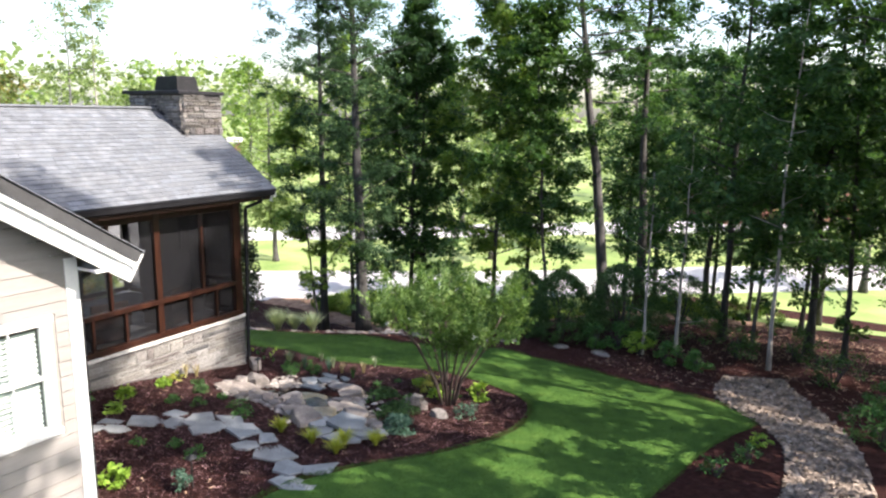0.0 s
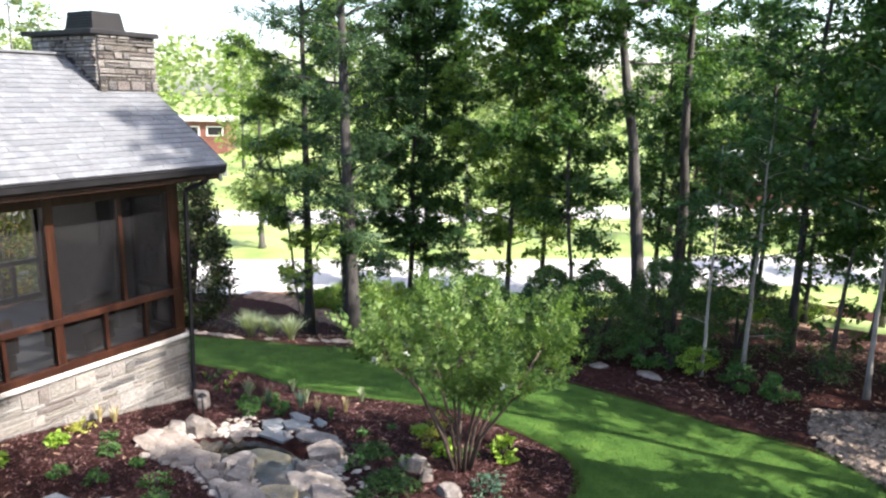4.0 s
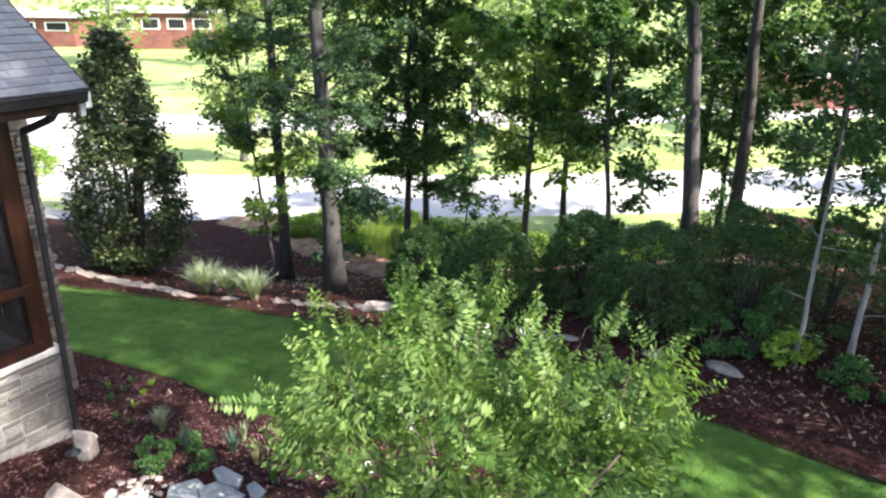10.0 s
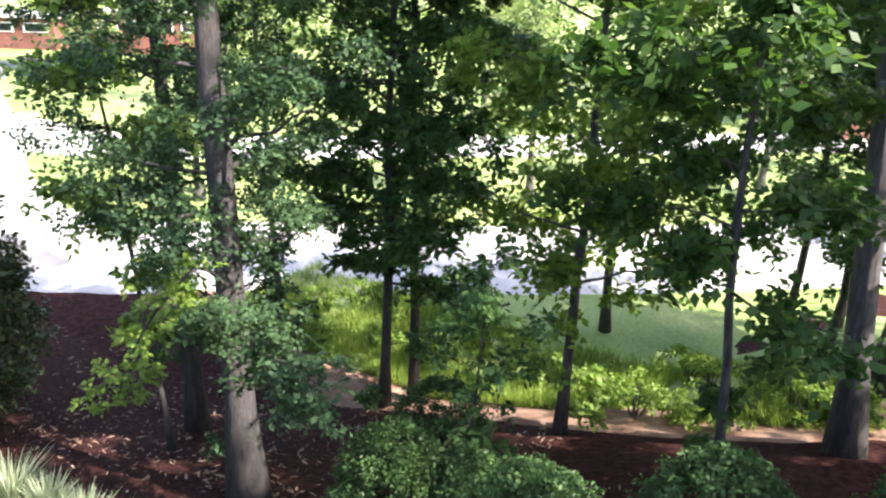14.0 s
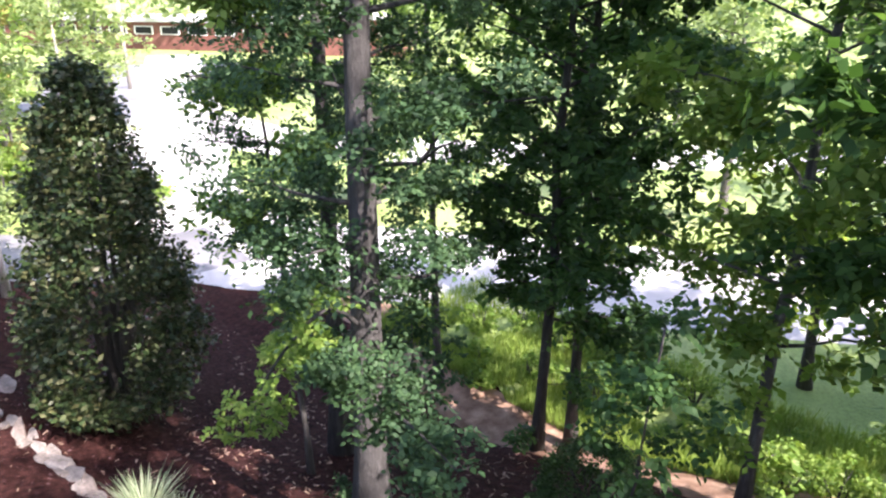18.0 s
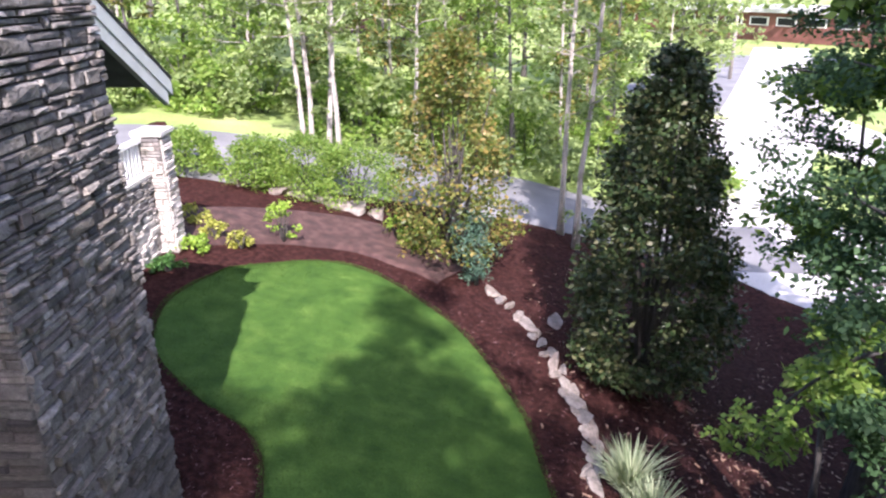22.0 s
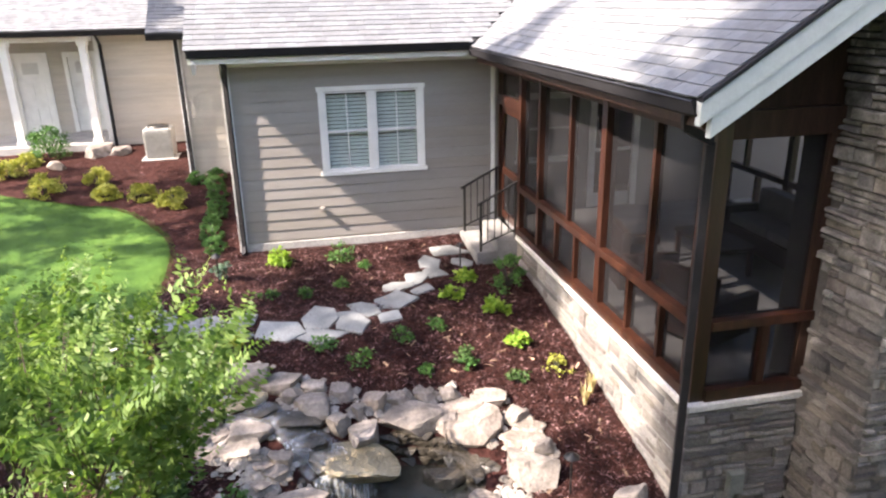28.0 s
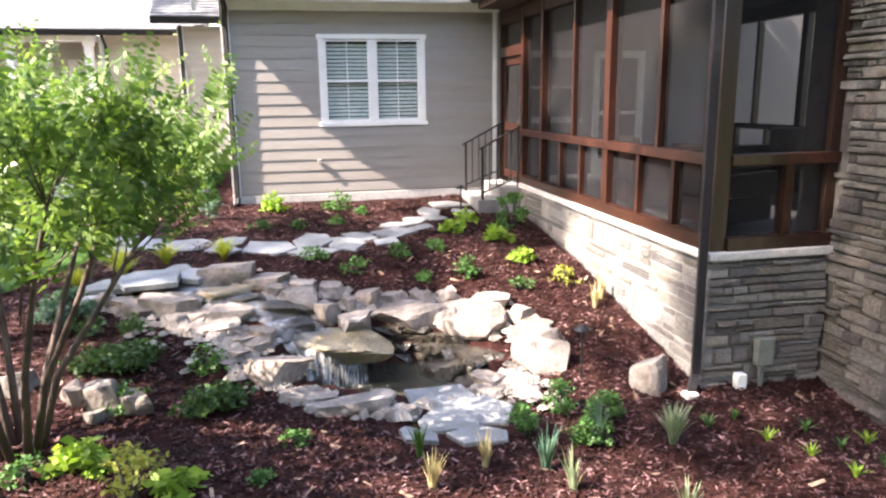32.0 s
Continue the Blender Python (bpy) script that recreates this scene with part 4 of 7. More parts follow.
                    me, V, F = rg.choice(kinds)
                    d = rg.uniform(0.018, 0.06) * relief
                    m_ = Matrix((u * (w - 0.012), n * d, Vector((rg.uniform(-0.02, 0.02) * q, 0, q - 0.012)))).transposed().to_4x4()
                    m_.translation = p
                    if m_.determinant() < 0:
                        m_ = m_ @ Matrix.Diagonal((-1, 1, 1, 1))
                    if made < limit:
                        put("stone", me, parent, "", m_)
                        made += 1
                    else:
                        chunk.append(([m_ @ Vector(t) for t in V], F))
                zz += q
            s += w
        z += h
    if chunk:
        V, F = join_vf(chunk)
        tagged(put("stone_field", mesh_of(V, F, joined or M["stone_i"], False, "stone_field"), parent), "", "", "", "stuff")


CX0, CX1, CY0, CY1, CZ = -2.95, -1.15, 5.95, 7.16, 5.22
chimney = thing("chimney", "tall grey ledgestone chimney with a dark cap at the porch gable", "chimney")
CYT, CZS = 7.0, 4.1                     # the stack above the roof is set back
box("core", (CX0, CY0, -1.6), (CX1, CY1, CZS), M["mortar"], chimney, "dark recessed mortar", bevel=0)
box("core", (CX0, CY0, CZS), (CX1, CYT, CZ), M["mortar"], chimney, "dark recessed mortar", bevel=0)
stone_face(chimney, (CX0, CY1, -1.3), (1, 0, 0), (0, 1, 0), CX1 - CX0, -1.35, CZS, 11, 190, STONES_DARK, M["stone_dark_i"], big=0.88)
stone_face(chimney, (CX0, CYT, CZS), (1, 0, 0), (0, 1, 0), CX1 - CX0, CZS, CZ, 15, 0, STONES_DARK, M["stone_dark_i"], big=0.88)
stone_face(chimney, (CX1, CY1 + 0.03, -1.3), (0, -1, 0), (1, 0, 0), CY1 - CY0 + 0.03, -1.2, CZS, 12, 100, STONES_DARK, M["stone_dark_i"], big=1.15, keep=lambda p: p.y > 6.4 or p.z > 3.4)
stone_face(chimney, (CX1, CYT + 0.03, CZS), (0, -1, 0), (1, 0, 0), CYT - CY0 + 0.03, CZS, CZ, 16, 60, STONES_DARK, M["stone_dark_i"], big=1.1)
stone_face(chimney, (CX0, CY0, -1.3), (0, 1, 0), (-1, 0, 0), CYT - CY0, -1.4, CZ, 13, 0, STONES_DARK, M["stone_dark_i"], big=0.88)
stone_face(chimney, (CX1, CY0, -1.3), (-1, 0, 0), (0, -1, 0), CX1 - CX0, 3.6, CZ, 14, 0, STONES_DARK, M["stone_dark_i"], big=0.88)
box("cap", (CX0 - 0.12, CY0 - 0.12, CZ), (CX1 + 0.08, CYT + 0.08, CZ + 0.08), M["gutter"], chimney, "dark metal chimney cap", 0.015)
bm = bmesh.new()
add_box(bm, (-2.45, 6.25, CZ + 0.1), (-1.65, 6.85, CZ + 0.42), 0.0)
for q in bm.verts:
    if q.co.z > CZ + 0.3:
        q.co.x = -2.05 + (q.co.x + 2.05) * 0.86
        q.co.y = 6.55 + (q.co.y - 6.55) * 0.86
flue = part("flue_cover", bm, M["gutter"], chimney, "dark flue shroud with louvres")
for k in range(6):
    zz = CZ + 0.14 + k * 0.045
    box("louvre", (-2.45 + 0.008 * k, 6.24 + 0.006 * k, zz), (-1.65 - 0.008 * k, 6.86 - 0.006 * k, zz + 0.012), M["iron"], flue, bevel=0)
beam("flashing", (CX1 + 0.02, 5.93, PZ + (PX - CX1) * SL + 0.05), (CX1 - 0.0 - 1.0, 5.93, PZ + (PX - CX1 + 1.0) * SL + 0.05), 0.12, 0.02, M["gutter"], chimney, "dark flashing strip", up=(0, 1, 0))

# low stone wall under the porch screens
base = tagged(new("wall_porch_base"), "grey ledgestone base wall under the porch screens", "wall", "", "structure")
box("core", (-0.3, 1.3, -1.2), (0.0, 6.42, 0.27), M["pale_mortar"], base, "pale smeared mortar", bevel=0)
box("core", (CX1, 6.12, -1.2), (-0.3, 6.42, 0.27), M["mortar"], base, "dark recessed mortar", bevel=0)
stone_face(base, (0.0, 6.44, -1.1), (0, -1, 0), (1, 0, 0), 5.14, -1.0, 0.27, 21, 190, big=1.5, relief=0.42)
stone_face(base, (CX1 + 0.03, 6.42, -1.1), (1, 0, 0), (0, 1, 0), -CX1 + 0.0, -1.1, 0.27, 22, 90)
y = 1.3
rg = random.Random(6)
while y < 6.4:
    w = min(rg.uniform(0.7, 1.1), 6.47 - y)
    box("sill_stone", (-0.2, y + 0.004, 0.275), (0.055, y + w - 0.004, 0.345), M["cap"], base, "pale rock-faced sill stone", 0.012)
    y += w
box("sill_stone", (CX1 + 0.02, 6.2, 0.276), (0.05, 6.475, 0.346), M["cap"], base, "pale rock-faced sill stone", 0.012)
box("core", (-4.1, 0.05, -1.3), (-3.8, 6.42, 0.27), M["stone_i"], base, bevel=0.01)
box("core", (-3.8, 6.12, -1.4), (CX0 + 0.02, 6.42, 0.27), M["stone_i"], base, bevel=0.01)

# ---- screened porch ----
porch = thing("screened_porch", "dark red-stained timber porch with black insect screens", "porch")


def screen_side(x0, face, ys_main, ys_slim, ys_low, y0, y1, mesh=True):
    """One long side: posts, slim uprights, rails, low balusters and mesh panels."""
    s = face
    a, b = (x0 - 0.13, x0 - 0.01) if s > 0 else (x0 + 0.01, x0 + 0.13)
    for y_, w in ys_main:
        box("post", (a, y_ - w / 2, 0.346), (b + 0.02 * s, y_ + w / 2, 2.9), M["wood"], porch)
    for y_, w in ys_slim:
        box("upright", (a + 0.02, y_ - w / 2, 1.15), (b, y_ + w / 2, 2.76), M["wood"], porch)
    for y_, w in ys_low:
        box("baluster", (a + 0.02, y_ - w / 2, 0.46), (b, y_ + w / 2, 1.06), M["wood"], porch)
    box("sill_rail", (a - 0.01, y0, 0.347), (b + 0.04 * s, y1, 0.46), M["wood"], porch)
    box("chair_rail", (a - 0.01, y0, 1.06), (b + 0.035 * s, y1, 1.15), M["wood"], porch)
    box("head_beam", (a - 0.02, y0 - 0.02, 2.76), (b + 0.01 * s, y1, 2.99), M["wood_dark"], porch)
    edges = sorted([y0] + [q for q, _ in ys_main + ys_slim] + [y1])
    for p, q in zip(edges[:-1], edges[1:]):
        if mesh and q - p > 0.2:
            box("screen_panel", ((a + b) / 2 - 0.002, p + 0.02, 1.14), ((a + b) / 2 + 0.002, q - 0.02, 2.78), M["screen"], porch, "black insect mesh", 0)
    edges = sorted([y0] + [q for q, _ in ys_main + ys_low] + [y1])
    for p, q in zip(edges[:-1], edges[1:]):
        if mesh and q - p > 0.2:
            box("screen_panel", ((a + b) / 2 - 0.002, p + 0.02, 0.45), ((a + b) / 2 + 0.002, q - 0.02, 1.07), M["screen"], porch, "black insect mesh", 0)


screen_side(0.0, 1, [(1.29, 0.11), (2.15, 0.08), (4.27, 0.13), (6.31, 0.2)], [(3.24, 0.06), (5.37, 0.06)], [(2.83, 0.055), (3.51, 0.055), (5.01, 0.055), (5.7, 0.055)], 1.24, 6.31)
screen_side(-4.1, -1, [(0.1, 0.12), (2.2, 0.12), (4.33, 0.13), (6.31, 0.2)], [(1.15, 0.06), (3.28, 0.06), (5.38, 0.06)], [(0.7, 0.06), (1.5, 0.06), (2.78, 0.06), (3.56, 0.06), (5.05, 0.06), (5.72, 0.06)], 0.05, 6.31, False)
for xa, xb in ((CX1, -0.13), (-3.97, CX0)):
    box("sill_rail", (xa, 6.28, 0.347), (xb, 6.44, 0.46), M["wood"], porch)
    box("chair_rail", (xa, 6.29, 1.06), (xb, 6.435, 1.15), M["wood"], porch)
    box("head_beam", (xa, 6.28, 2.76), (xb, 6.41, 2.99), M["wood_dark"], porch)
    mx = (xa + xb) / 2 - 0.05
    box("baluster", (mx - 0.04, 6.3, 0.46), (mx + 0.04, 6.41, 1.06), M["wood"], porch)
    box("post", ((xa if xa == CX1 else xb - 0.1), 6.3, 0.46), ((xa if xa == CX1 else xb - 0.1) + 0.1, 6.4, 2.76), M["wood_dark"], porch)
    box("screen_panel", (xa, 6.348, 1.14), (xb, 6.352, 2.78), M["screen"], porch, "black insect mesh", 0)
    box("screen_panel", (xa, 6.348, 0.45), (xb, 6.352, 1.07), M["screen"], porch, "black insect mesh", 0)
V = [(-4.1, 6.3, 2.98), (0.0, 6.3, 2.98), (PR, 6.3, PRZ - 0.3), (-4.1, 6.36, 2.98), (0.0, 6.36, 2.98), (PR, 6.36, PRZ - 0.3)]
put("gable_panel", mesh_of(V, [(0, 1, 2), (5, 4, 3), (0, 3, 4, 1), (1, 4, 5, 2), (2, 5, 3, 0)], M["wood_dark"]), porch, "dark stained gable boards")
box("door_frame", (-0.13, 0.06, 0.3), (0.0, 0.16, 2.76), M["wood"], porch)
box("door_header", (-0.13, 0.06, 2.25), (0.0, 1.27, 2.4), M["wood"], porch)
box("head_beam", (-0.15, 0.06, 2.76), (0.0, 1.27, 2.99), M["wood_dark"], porch)
door = box("screen_door", (-0.1, 0.17, 0.34), (-0.05, 0.27, 2.24), M["wood"], porch, "dark wood screen door")
box("stile", (-0.1, 1.1, 0.34), (-0.05, 1.2, 2.24), M["wood"], door)
for zz in (0.34, 1.1, 2.12):
    box("door_rail", (-0.1, 0.27, zz), (-0.05, 1.1, zz + 0.12), M["wood"], door)
box("screen_panel", (-0.077, 0.26, 0.4), (-0.073, 1.11, 2.2), M["screen"], door, "black insect mesh", 0)
box("transom_panel", (-0.077, 0.16, 2.4), (-0.073, 1.22, 2.77), M["screen"], porch, "black insect mesh", 0)

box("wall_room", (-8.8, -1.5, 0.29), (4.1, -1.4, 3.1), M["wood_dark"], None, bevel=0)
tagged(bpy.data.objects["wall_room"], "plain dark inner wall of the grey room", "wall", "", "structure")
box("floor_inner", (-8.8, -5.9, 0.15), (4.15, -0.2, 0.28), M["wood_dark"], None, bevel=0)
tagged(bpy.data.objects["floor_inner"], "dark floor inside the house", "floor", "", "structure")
box("floor_porch", (-4.0, 0.05, 0.18), (-0.14, 6.2, 0.3), M["floor_tile"], None, bevel=0)
tagged(bpy.data.objects["floor_porch"], "grey slate porch floor", "floor", "", "structure")
slabc = slab("ceiling_porch", [(0.3, 6.3, 3.05), (0.3, 0.1, 3.05), (PR, 0.1, PRZ - 0.35), (PR, 6.3, PRZ - 0.35)], 0.02, M["wood_dark"], "dark boarded porch ceiling")
slabd = slab("ceiling_porch_west", [(-4.4, 6.3, 3.05), (-4.4, 0.1, 3.05), (PR, 0.1, PRZ - 0.35), (PR, 6.3, PRZ - 0.35)], 0.02, M["wood_dark"], "dark boarded porch ceiling")
wall_p = wall_with_holes("wall_porch_inner", (-9.0, -0.16, -0.6), (-0.0, 0.0, 3.2), 0, [(-2.6, -1.7, 0.3, 2.35)], M["siding_grey"], "grey house wall behind the porch")
V = [(-4.2, -0.1, 3.2), (0.1, -0.1, 3.2), (PR, -0.1, PRZ - 0.2), (-4.2, 0.0, 3.2), (0.1, 0.0, 3.2), (PR, 0.0, PRZ - 0.2)]
put("gable", mesh_of(V, [(0, 1, 2), (5, 4, 3), (0, 3, 4, 1), (1, 4, 5, 2), (2, 5, 3, 0)], M["siding_grey"]), wall_p)
d1 = tagged(new("door_1"), "white glazed door behind the porch screens", "door", "", "structure")
for a, b in (((-2.62, -0.03, 0.3), (-2.5, 0.03, 2.37)), ((-1.8, -0.03, 0.3), (-1.68, 0.03, 2.37)), ((-2.5, -0.03, 2.25), (-1.8, 0.03, 2.37)), ((-2.5, -0.06, 0.3), (-1.8, -0.02, 0.55)), ((-2.5, -0.05, 1.3), (-1.8, -0.02, 1.36))):
    box("door_frame", a, b, M["white"], d1)
box("pane", (-2.5, -0.045, 0.55), (-1.8, -0.04, 2.25), M["pane"], d1, "", 0)
window("window_3", (-1.45, 0.002, 1.2), (1, 0, 0), (0, 1, 0), 1.1, 1.1, "white sash window behind the porch screens", False, True)

# steps up to the porch door, with two iron handrails
st = thing("door_steps", "two grey stone steps up to the porch door", "steps")
box("tread", (-0.02, 0.12, -0.2), (0.34, 1.28, 0.27), M["step"], st, bevel=0.015)
box("tread", (0.34, 0.12, -0.2), (0.68, 1.28, 0.1), M["step"], st, bevel=0.015)


def handrail(y_):
    T = thing("handrail", "black iron handrail beside the porch steps", "handrail", "step rails")
    beam("post", (0.6, y_, 0.08), (0.6, y_, 0.9), 0.04, 0.04, M["iron"], T)
    beam("post", (0.04, y_, 0.26), (0.04, y_, 1.2), 0.03, 0.03, M["iron"], T)
    beam("top_rail", (0.66, y_, 0.86), (-0.02, y_, 1.21), 0.05, 0.025, M["iron"], T)
    beam("bottom_rail", (0.6, y_, 0.2), (0.04, y_, 0.42), 0.03, 0.02, M["iron"], T)
    for k in range(1, 5):
        x_ = 0.6 - 0.56 * k / 5
        beam("baluster", (x_, y_, 0.2 + 0.22 * k / 5), (x_, y_, 0.89 + 0.29 * k / 5), 0.014, 0.014, M["iron"], T, bevel=0)


handrail(0.16)
handrail(1.24)


# ---- the rest of the house, behind the grey room ----
wall_j = wall_with_holes("wall_jog", (EW, -5.16, -0.1), (5.68, -5.0, 3.2), 0, [], M["siding_beige"], "shaded beige lap-sided wall set back beside the grey room")
siding(wall_j, (EW, -5.0, 0.2), (1, 0, 0), (0, 1, 0), 1.24, 0.3, 3.15, M["siding_beige"])
box("corner_trim", (5.58, -4.998, 0.2), (5.71, -4.97, 3.2), M["white"], wall_j, "white corner board")
wall_k = wall_with_holes("wall_return", (5.52, -8.5, -0.1), (5.68, -5.16, 3.2), 1, [], M["siding_beige"], "beige lap-sided return wall")
siding(wall_k, (5.68, -5.0, 0.2), (0, -1, 0), (1, 0, 0), 3.4, 0.3, 3.15, M["siding_beige"])
wall_b = wall_with_holes("wall_back", (5.68, -8.66, -0.1), (8.05, -8.5, 3.3), 0, [], M["siding_beige"], "sunlit beige lap-sided wall behind the air conditioner")
siding(wall_b, (5.7, -8.5, 0.3), (1, 0, 0), (0, 1, 0), 2.3, 0.42, 3.2, M["siding_beige"])
box("corner_trim", (7.98, -8.498, 0.3), (8.12, -8.47, 3.25), M["white"], wall_b, "white corner board")
wall_f = wall_with_holes("wall_entry", (8.05, -10.16, -0.1), (16.0, -10.0, 3.4), 0, [(8.45, 9.25, 0.62, 2.68), (9.75, 10.6, 0.62, 2.68)], M["siding_beige"], "beige entry wall under the rear porch")
siding(wall_f, (8.05, -10.0, 0.4), (1, 0, 0), (0, 1, 0), 7.9, 0.62, 3.3, M["siding_beige"], [(0.35, 1.25, 0, 2.75), (1.65, 2.6, 0, 2.75)])
wall_g = wall_with_holes("wall_entry_side", (8.0, -10.0, -0.1), (8.12, -8.66, 3.3), 1, [], M["siding_beige"], "beige side wall of the rear porch")
for k, x0 in enumerate((8.45, 9.75)):
    d_ = tagged(new("door_%d" % (k + 2)), "white panelled door with a small high light on the rear porch", "door", "", "structure")
    w_ = 0.8 if k == 0 else 0.85
    box("leaf", (x0 + 0.05, -10.06, 0.62), (x0 + w_ - 0.05, -10.02, 2.62), M["white"], d_)
    for a, b in (((x0 - 0.06, -10.03, 0.6), (x0 + 0.05, -9.96, 2.7)), ((x0 + w_ - 0.05, -10.03, 0.6), (x0 + w_ + 0.06, -9.96, 2.7)), ((x0 - 0.06, -10.03, 2.62), (x0 + w_ + 0.06, -9.95, 2.76))):
        box("casing", a, b, M["white"], d_)
    for j in range(2):
        for i in range(2):
            box("panel", (x0 + 0.14 + 0.28 * i, -10.02, 0.75 + 0.75 * j), (x0 + 0.36 + 0.28 * i, -10.012, 1.35 + 0.6 * j), M["white"], d_, "", 0.008)
    box("light", (x0 + 0.22, -10.018, 2.2), (x0 + w_ - 0.22, -10.008, 2.5), M["pane"], d_, "dark glazed light", 0)
box("floor_rear", (8.12, -10.0, 0.2), (14, -8.0, 0.58), M["curb"], None, bevel=0.02)
tagged(bpy.data.objects["floor_rear"], "pale concrete rear porch slab", "floor", "", "structure")
for x_ in (8.2, 10.0, 11.9):
    c_ = thing("porch_column", "square white rear porch column", "column", "rear porch columns")
    box("shaft", (x_, -8.25, 0.62), (x_ + 0.18, -8.07, 3.1), M["white"], c_)
    box("base", (x_ - 0.03, -8.28, 0.58), (x_ + 0.21, -8.04, 0.7), M["white"], c_)
    box("capital", (x_ - 0.03, -8.28, 3.0), (x_ + 0.21, -8.04, 3.1), M["white"], c_)
box("trim_beam", (8.1, -8.3, 3.1), (14, -8.0, 3.3), M["white"], None)
tagged(bpy.data.objects["trim_beam"], "white rear porch beam", "beam", "", "structure")
roof_4 = slab("roof_rear", [(5.4, -7.75, 3.36), (15, -7.75, 3.36), (15, -13.5, 3.36 + 5.75 * 0.55), (5.4, -13.5, 3.36 + 5.75 * 0.55)], 0.1, M["felt"], "pale grey shingle roof over the rear porch")
shingles(roof_4, (15, -7.73, 3.37), (-1, 0, 0), (0, -1, 0.55), (0, 0.55, 1), 9.5, 6.0, lambda p: p.x > 5.4 and p.y > -12, lambda p: False, 14)
roof_5 = slab("roof_jog", [(4.3, -4.55, 3.34), (6.15, -4.55, 3.34), (6.15, -8.6, 3.34 + 4.05 * SL), (4.3, -8.6, 3.34 + 4.05 * SL)], 0.1, M["felt"], "grey shingle roof over the set-back wall")
shingles(roof_5, (6.15, -4.53, 3.35), (-1, 0, 0), (0, -1, SL), (0, SL, 1), 1.85, 4.6, lambda p: True, lambda p: False, 15)
gutter("gutter", (6.15, -4.6, 3.33), (4.8, -4.6, 3.33), (0, 1, 0), "dark bronze gutter over the set-back wall")
gutter("gutter", (15, -7.8, 3.35), (6.2, -7.8, 3.35), (0, 1, 0), "dark bronze gutter along the rear porch")
downspout("downspout", [(5.64, -4.9, 3.2), (5.64, -4.93, 0.25)], "dark bronze downspout on a white corner board")
downspout("downspout", [(7.9, -7.85, 3.25), (7.95, -8.4, 3.0), (7.95, -8.42, 0.4)], "dark bronze downspout beside the rear porch")

# air conditioner
ac = thing("air_conditioner", "cream metal outdoor air-conditioning unit on a pad", "air conditioner", at=(6.6, -6.95, 0))
box("pad", (-0.42, -0.42, 0.28), (0.42, 0.42, 0.36), M["curb"], ac, "grey pad")
box("body", (-0.33, -0.33, 0.36), (0.33, 0.33, 1.08), M["ac"], ac, bevel=0.06)
for k in range(12):
    box("louvre", (-0.29, 0.327, 0.42 + k * 0.048), (0.29, 0.337, 0.445 + k * 0.048), M["ac"], ac, "", 0)
bm = bmesh.new()
bmesh.ops.create_cone(bm, cap_ends=True, segments=20, radius1=0.27, radius2=0.24, depth=0.05, matrix=Matrix.Translation((0, 0, 1.1)))
part("fan_guard", bm, M["iron"], ac, "dark fan guard")

# stone terrace pier and walls on the far side of the house
pier = tagged(new("wall_terrace"), "pale ledgestone terrace wall and pier with a white balustrade", "wall", "", "structure")
box("core", (-10.15, 3.95, -1.3), (-9.7, 4.4, 1.5), M["mortar"], pier, bevel=0)
stone_face(pier, (-10.15, 4.4, -1.2), (1, 0, 0), (0, 1, 0), 0.45, -1.1, 1.5, 31, 80, STONES_PALE)
stone_face(pier, (-9.7, 4.4, -1.2), (0, -1, 0), (1, 0, 0), 0.45, -1.1, 1.5, 32, 80, STONES_PALE)
box("cap", (-10.22, 3.88, 1.5), (-9.63, 4.47, 1.6), M["cap"], pier, "white cap stone", 0.02)
box("core", (-9.7, 3.9, -1.3), (-8.2, 4.12, 0.75), M["mortar"], pier, bevel=0)
stone_face(pier, (-9.7, 4.12, -1.2), (1, 0, 0), (0, 1, 0), 1.5, -1.0, 0.75, 33, 100, STONES_PALE)
box("cap", (-9.7, 3.86, 0.75), (-8.2, 4.17, 0.83), M["cap"], pier, "white cap stone", 0.015)
box("rail", (-9.7, 3.95, 1.4), (-8.2, 4.07, 1.48), M["white"], pier, "white balustrade rail")
for k in range(10):
    box("baluster", (-9.6 + k * 0.14, 3.98, 0.83), (-9.56 + k * 0.14, 4.03, 1.4), M["white"], pier)
box("core", (-9.0, 1.5, -0.8), (-8.2, 3.9, 1.9), M["white"], pier, "white rendered terrace wall", bevel=0.02)
box("wall_far_house", (-9.0, -6.0, -0.6), (-8.8, 0.0, 3.2), M["siding_beige"], None)
tagged(bpy.data.objects["wall_far_house"], "beige wall closing the far end of the house", "wall", "", "structure")

# porch furniture seen through the screens
box("floor_terrace", (-8.2, 0.05, -0.6), (-4.2, 3.9, 0.24), M["curb"], None, bevel=0.02)
tagged(bpy.data.objects["floor_terrace"], "pale concrete terrace floor beyond the porch", "floor", "", "structure")
sofa = thing("porch_sofa", "dark wicker sofa with grey cushions inside the porch", "sofa", at=(-3.3, 3.3, 0.3))
box("frame", (-0.4, -0.95, 0.08), (0.4, 0.95, 0.36), M["wood_dark"], sofa, bevel=0.02)
box("back", (-0.4, -0.95, 0.36), (-0.24, 0.95, 0.82), M["wood_dark"], sofa, bevel=0.03)
for k in (-1, 1):
    box("arm", (-0.4, 0.95 * k - 0.06, 0.36), (0.4, 0.95 * k + 0.06, 0.6), M["wood_dark"], sofa, bevel=0.02)
    box("seat_cushion", (-0.22, 0.44 * k - 0.42, 0.36), (0.38, 0.44 * k + 0.42, 0.5), M["cushion"], sofa, bevel=0.04)
    box("back_cushion", (-0.24, 0.44 * k - 0.42, 0.5), (-0.08, 0.44 * k + 0.42, 0.86), M["cushion"], sofa, bevel=0.04)
tb = thing("coffee_table", "low dark coffee table inside the porch", "table", at=(-2.2, 3.2, 0.3))
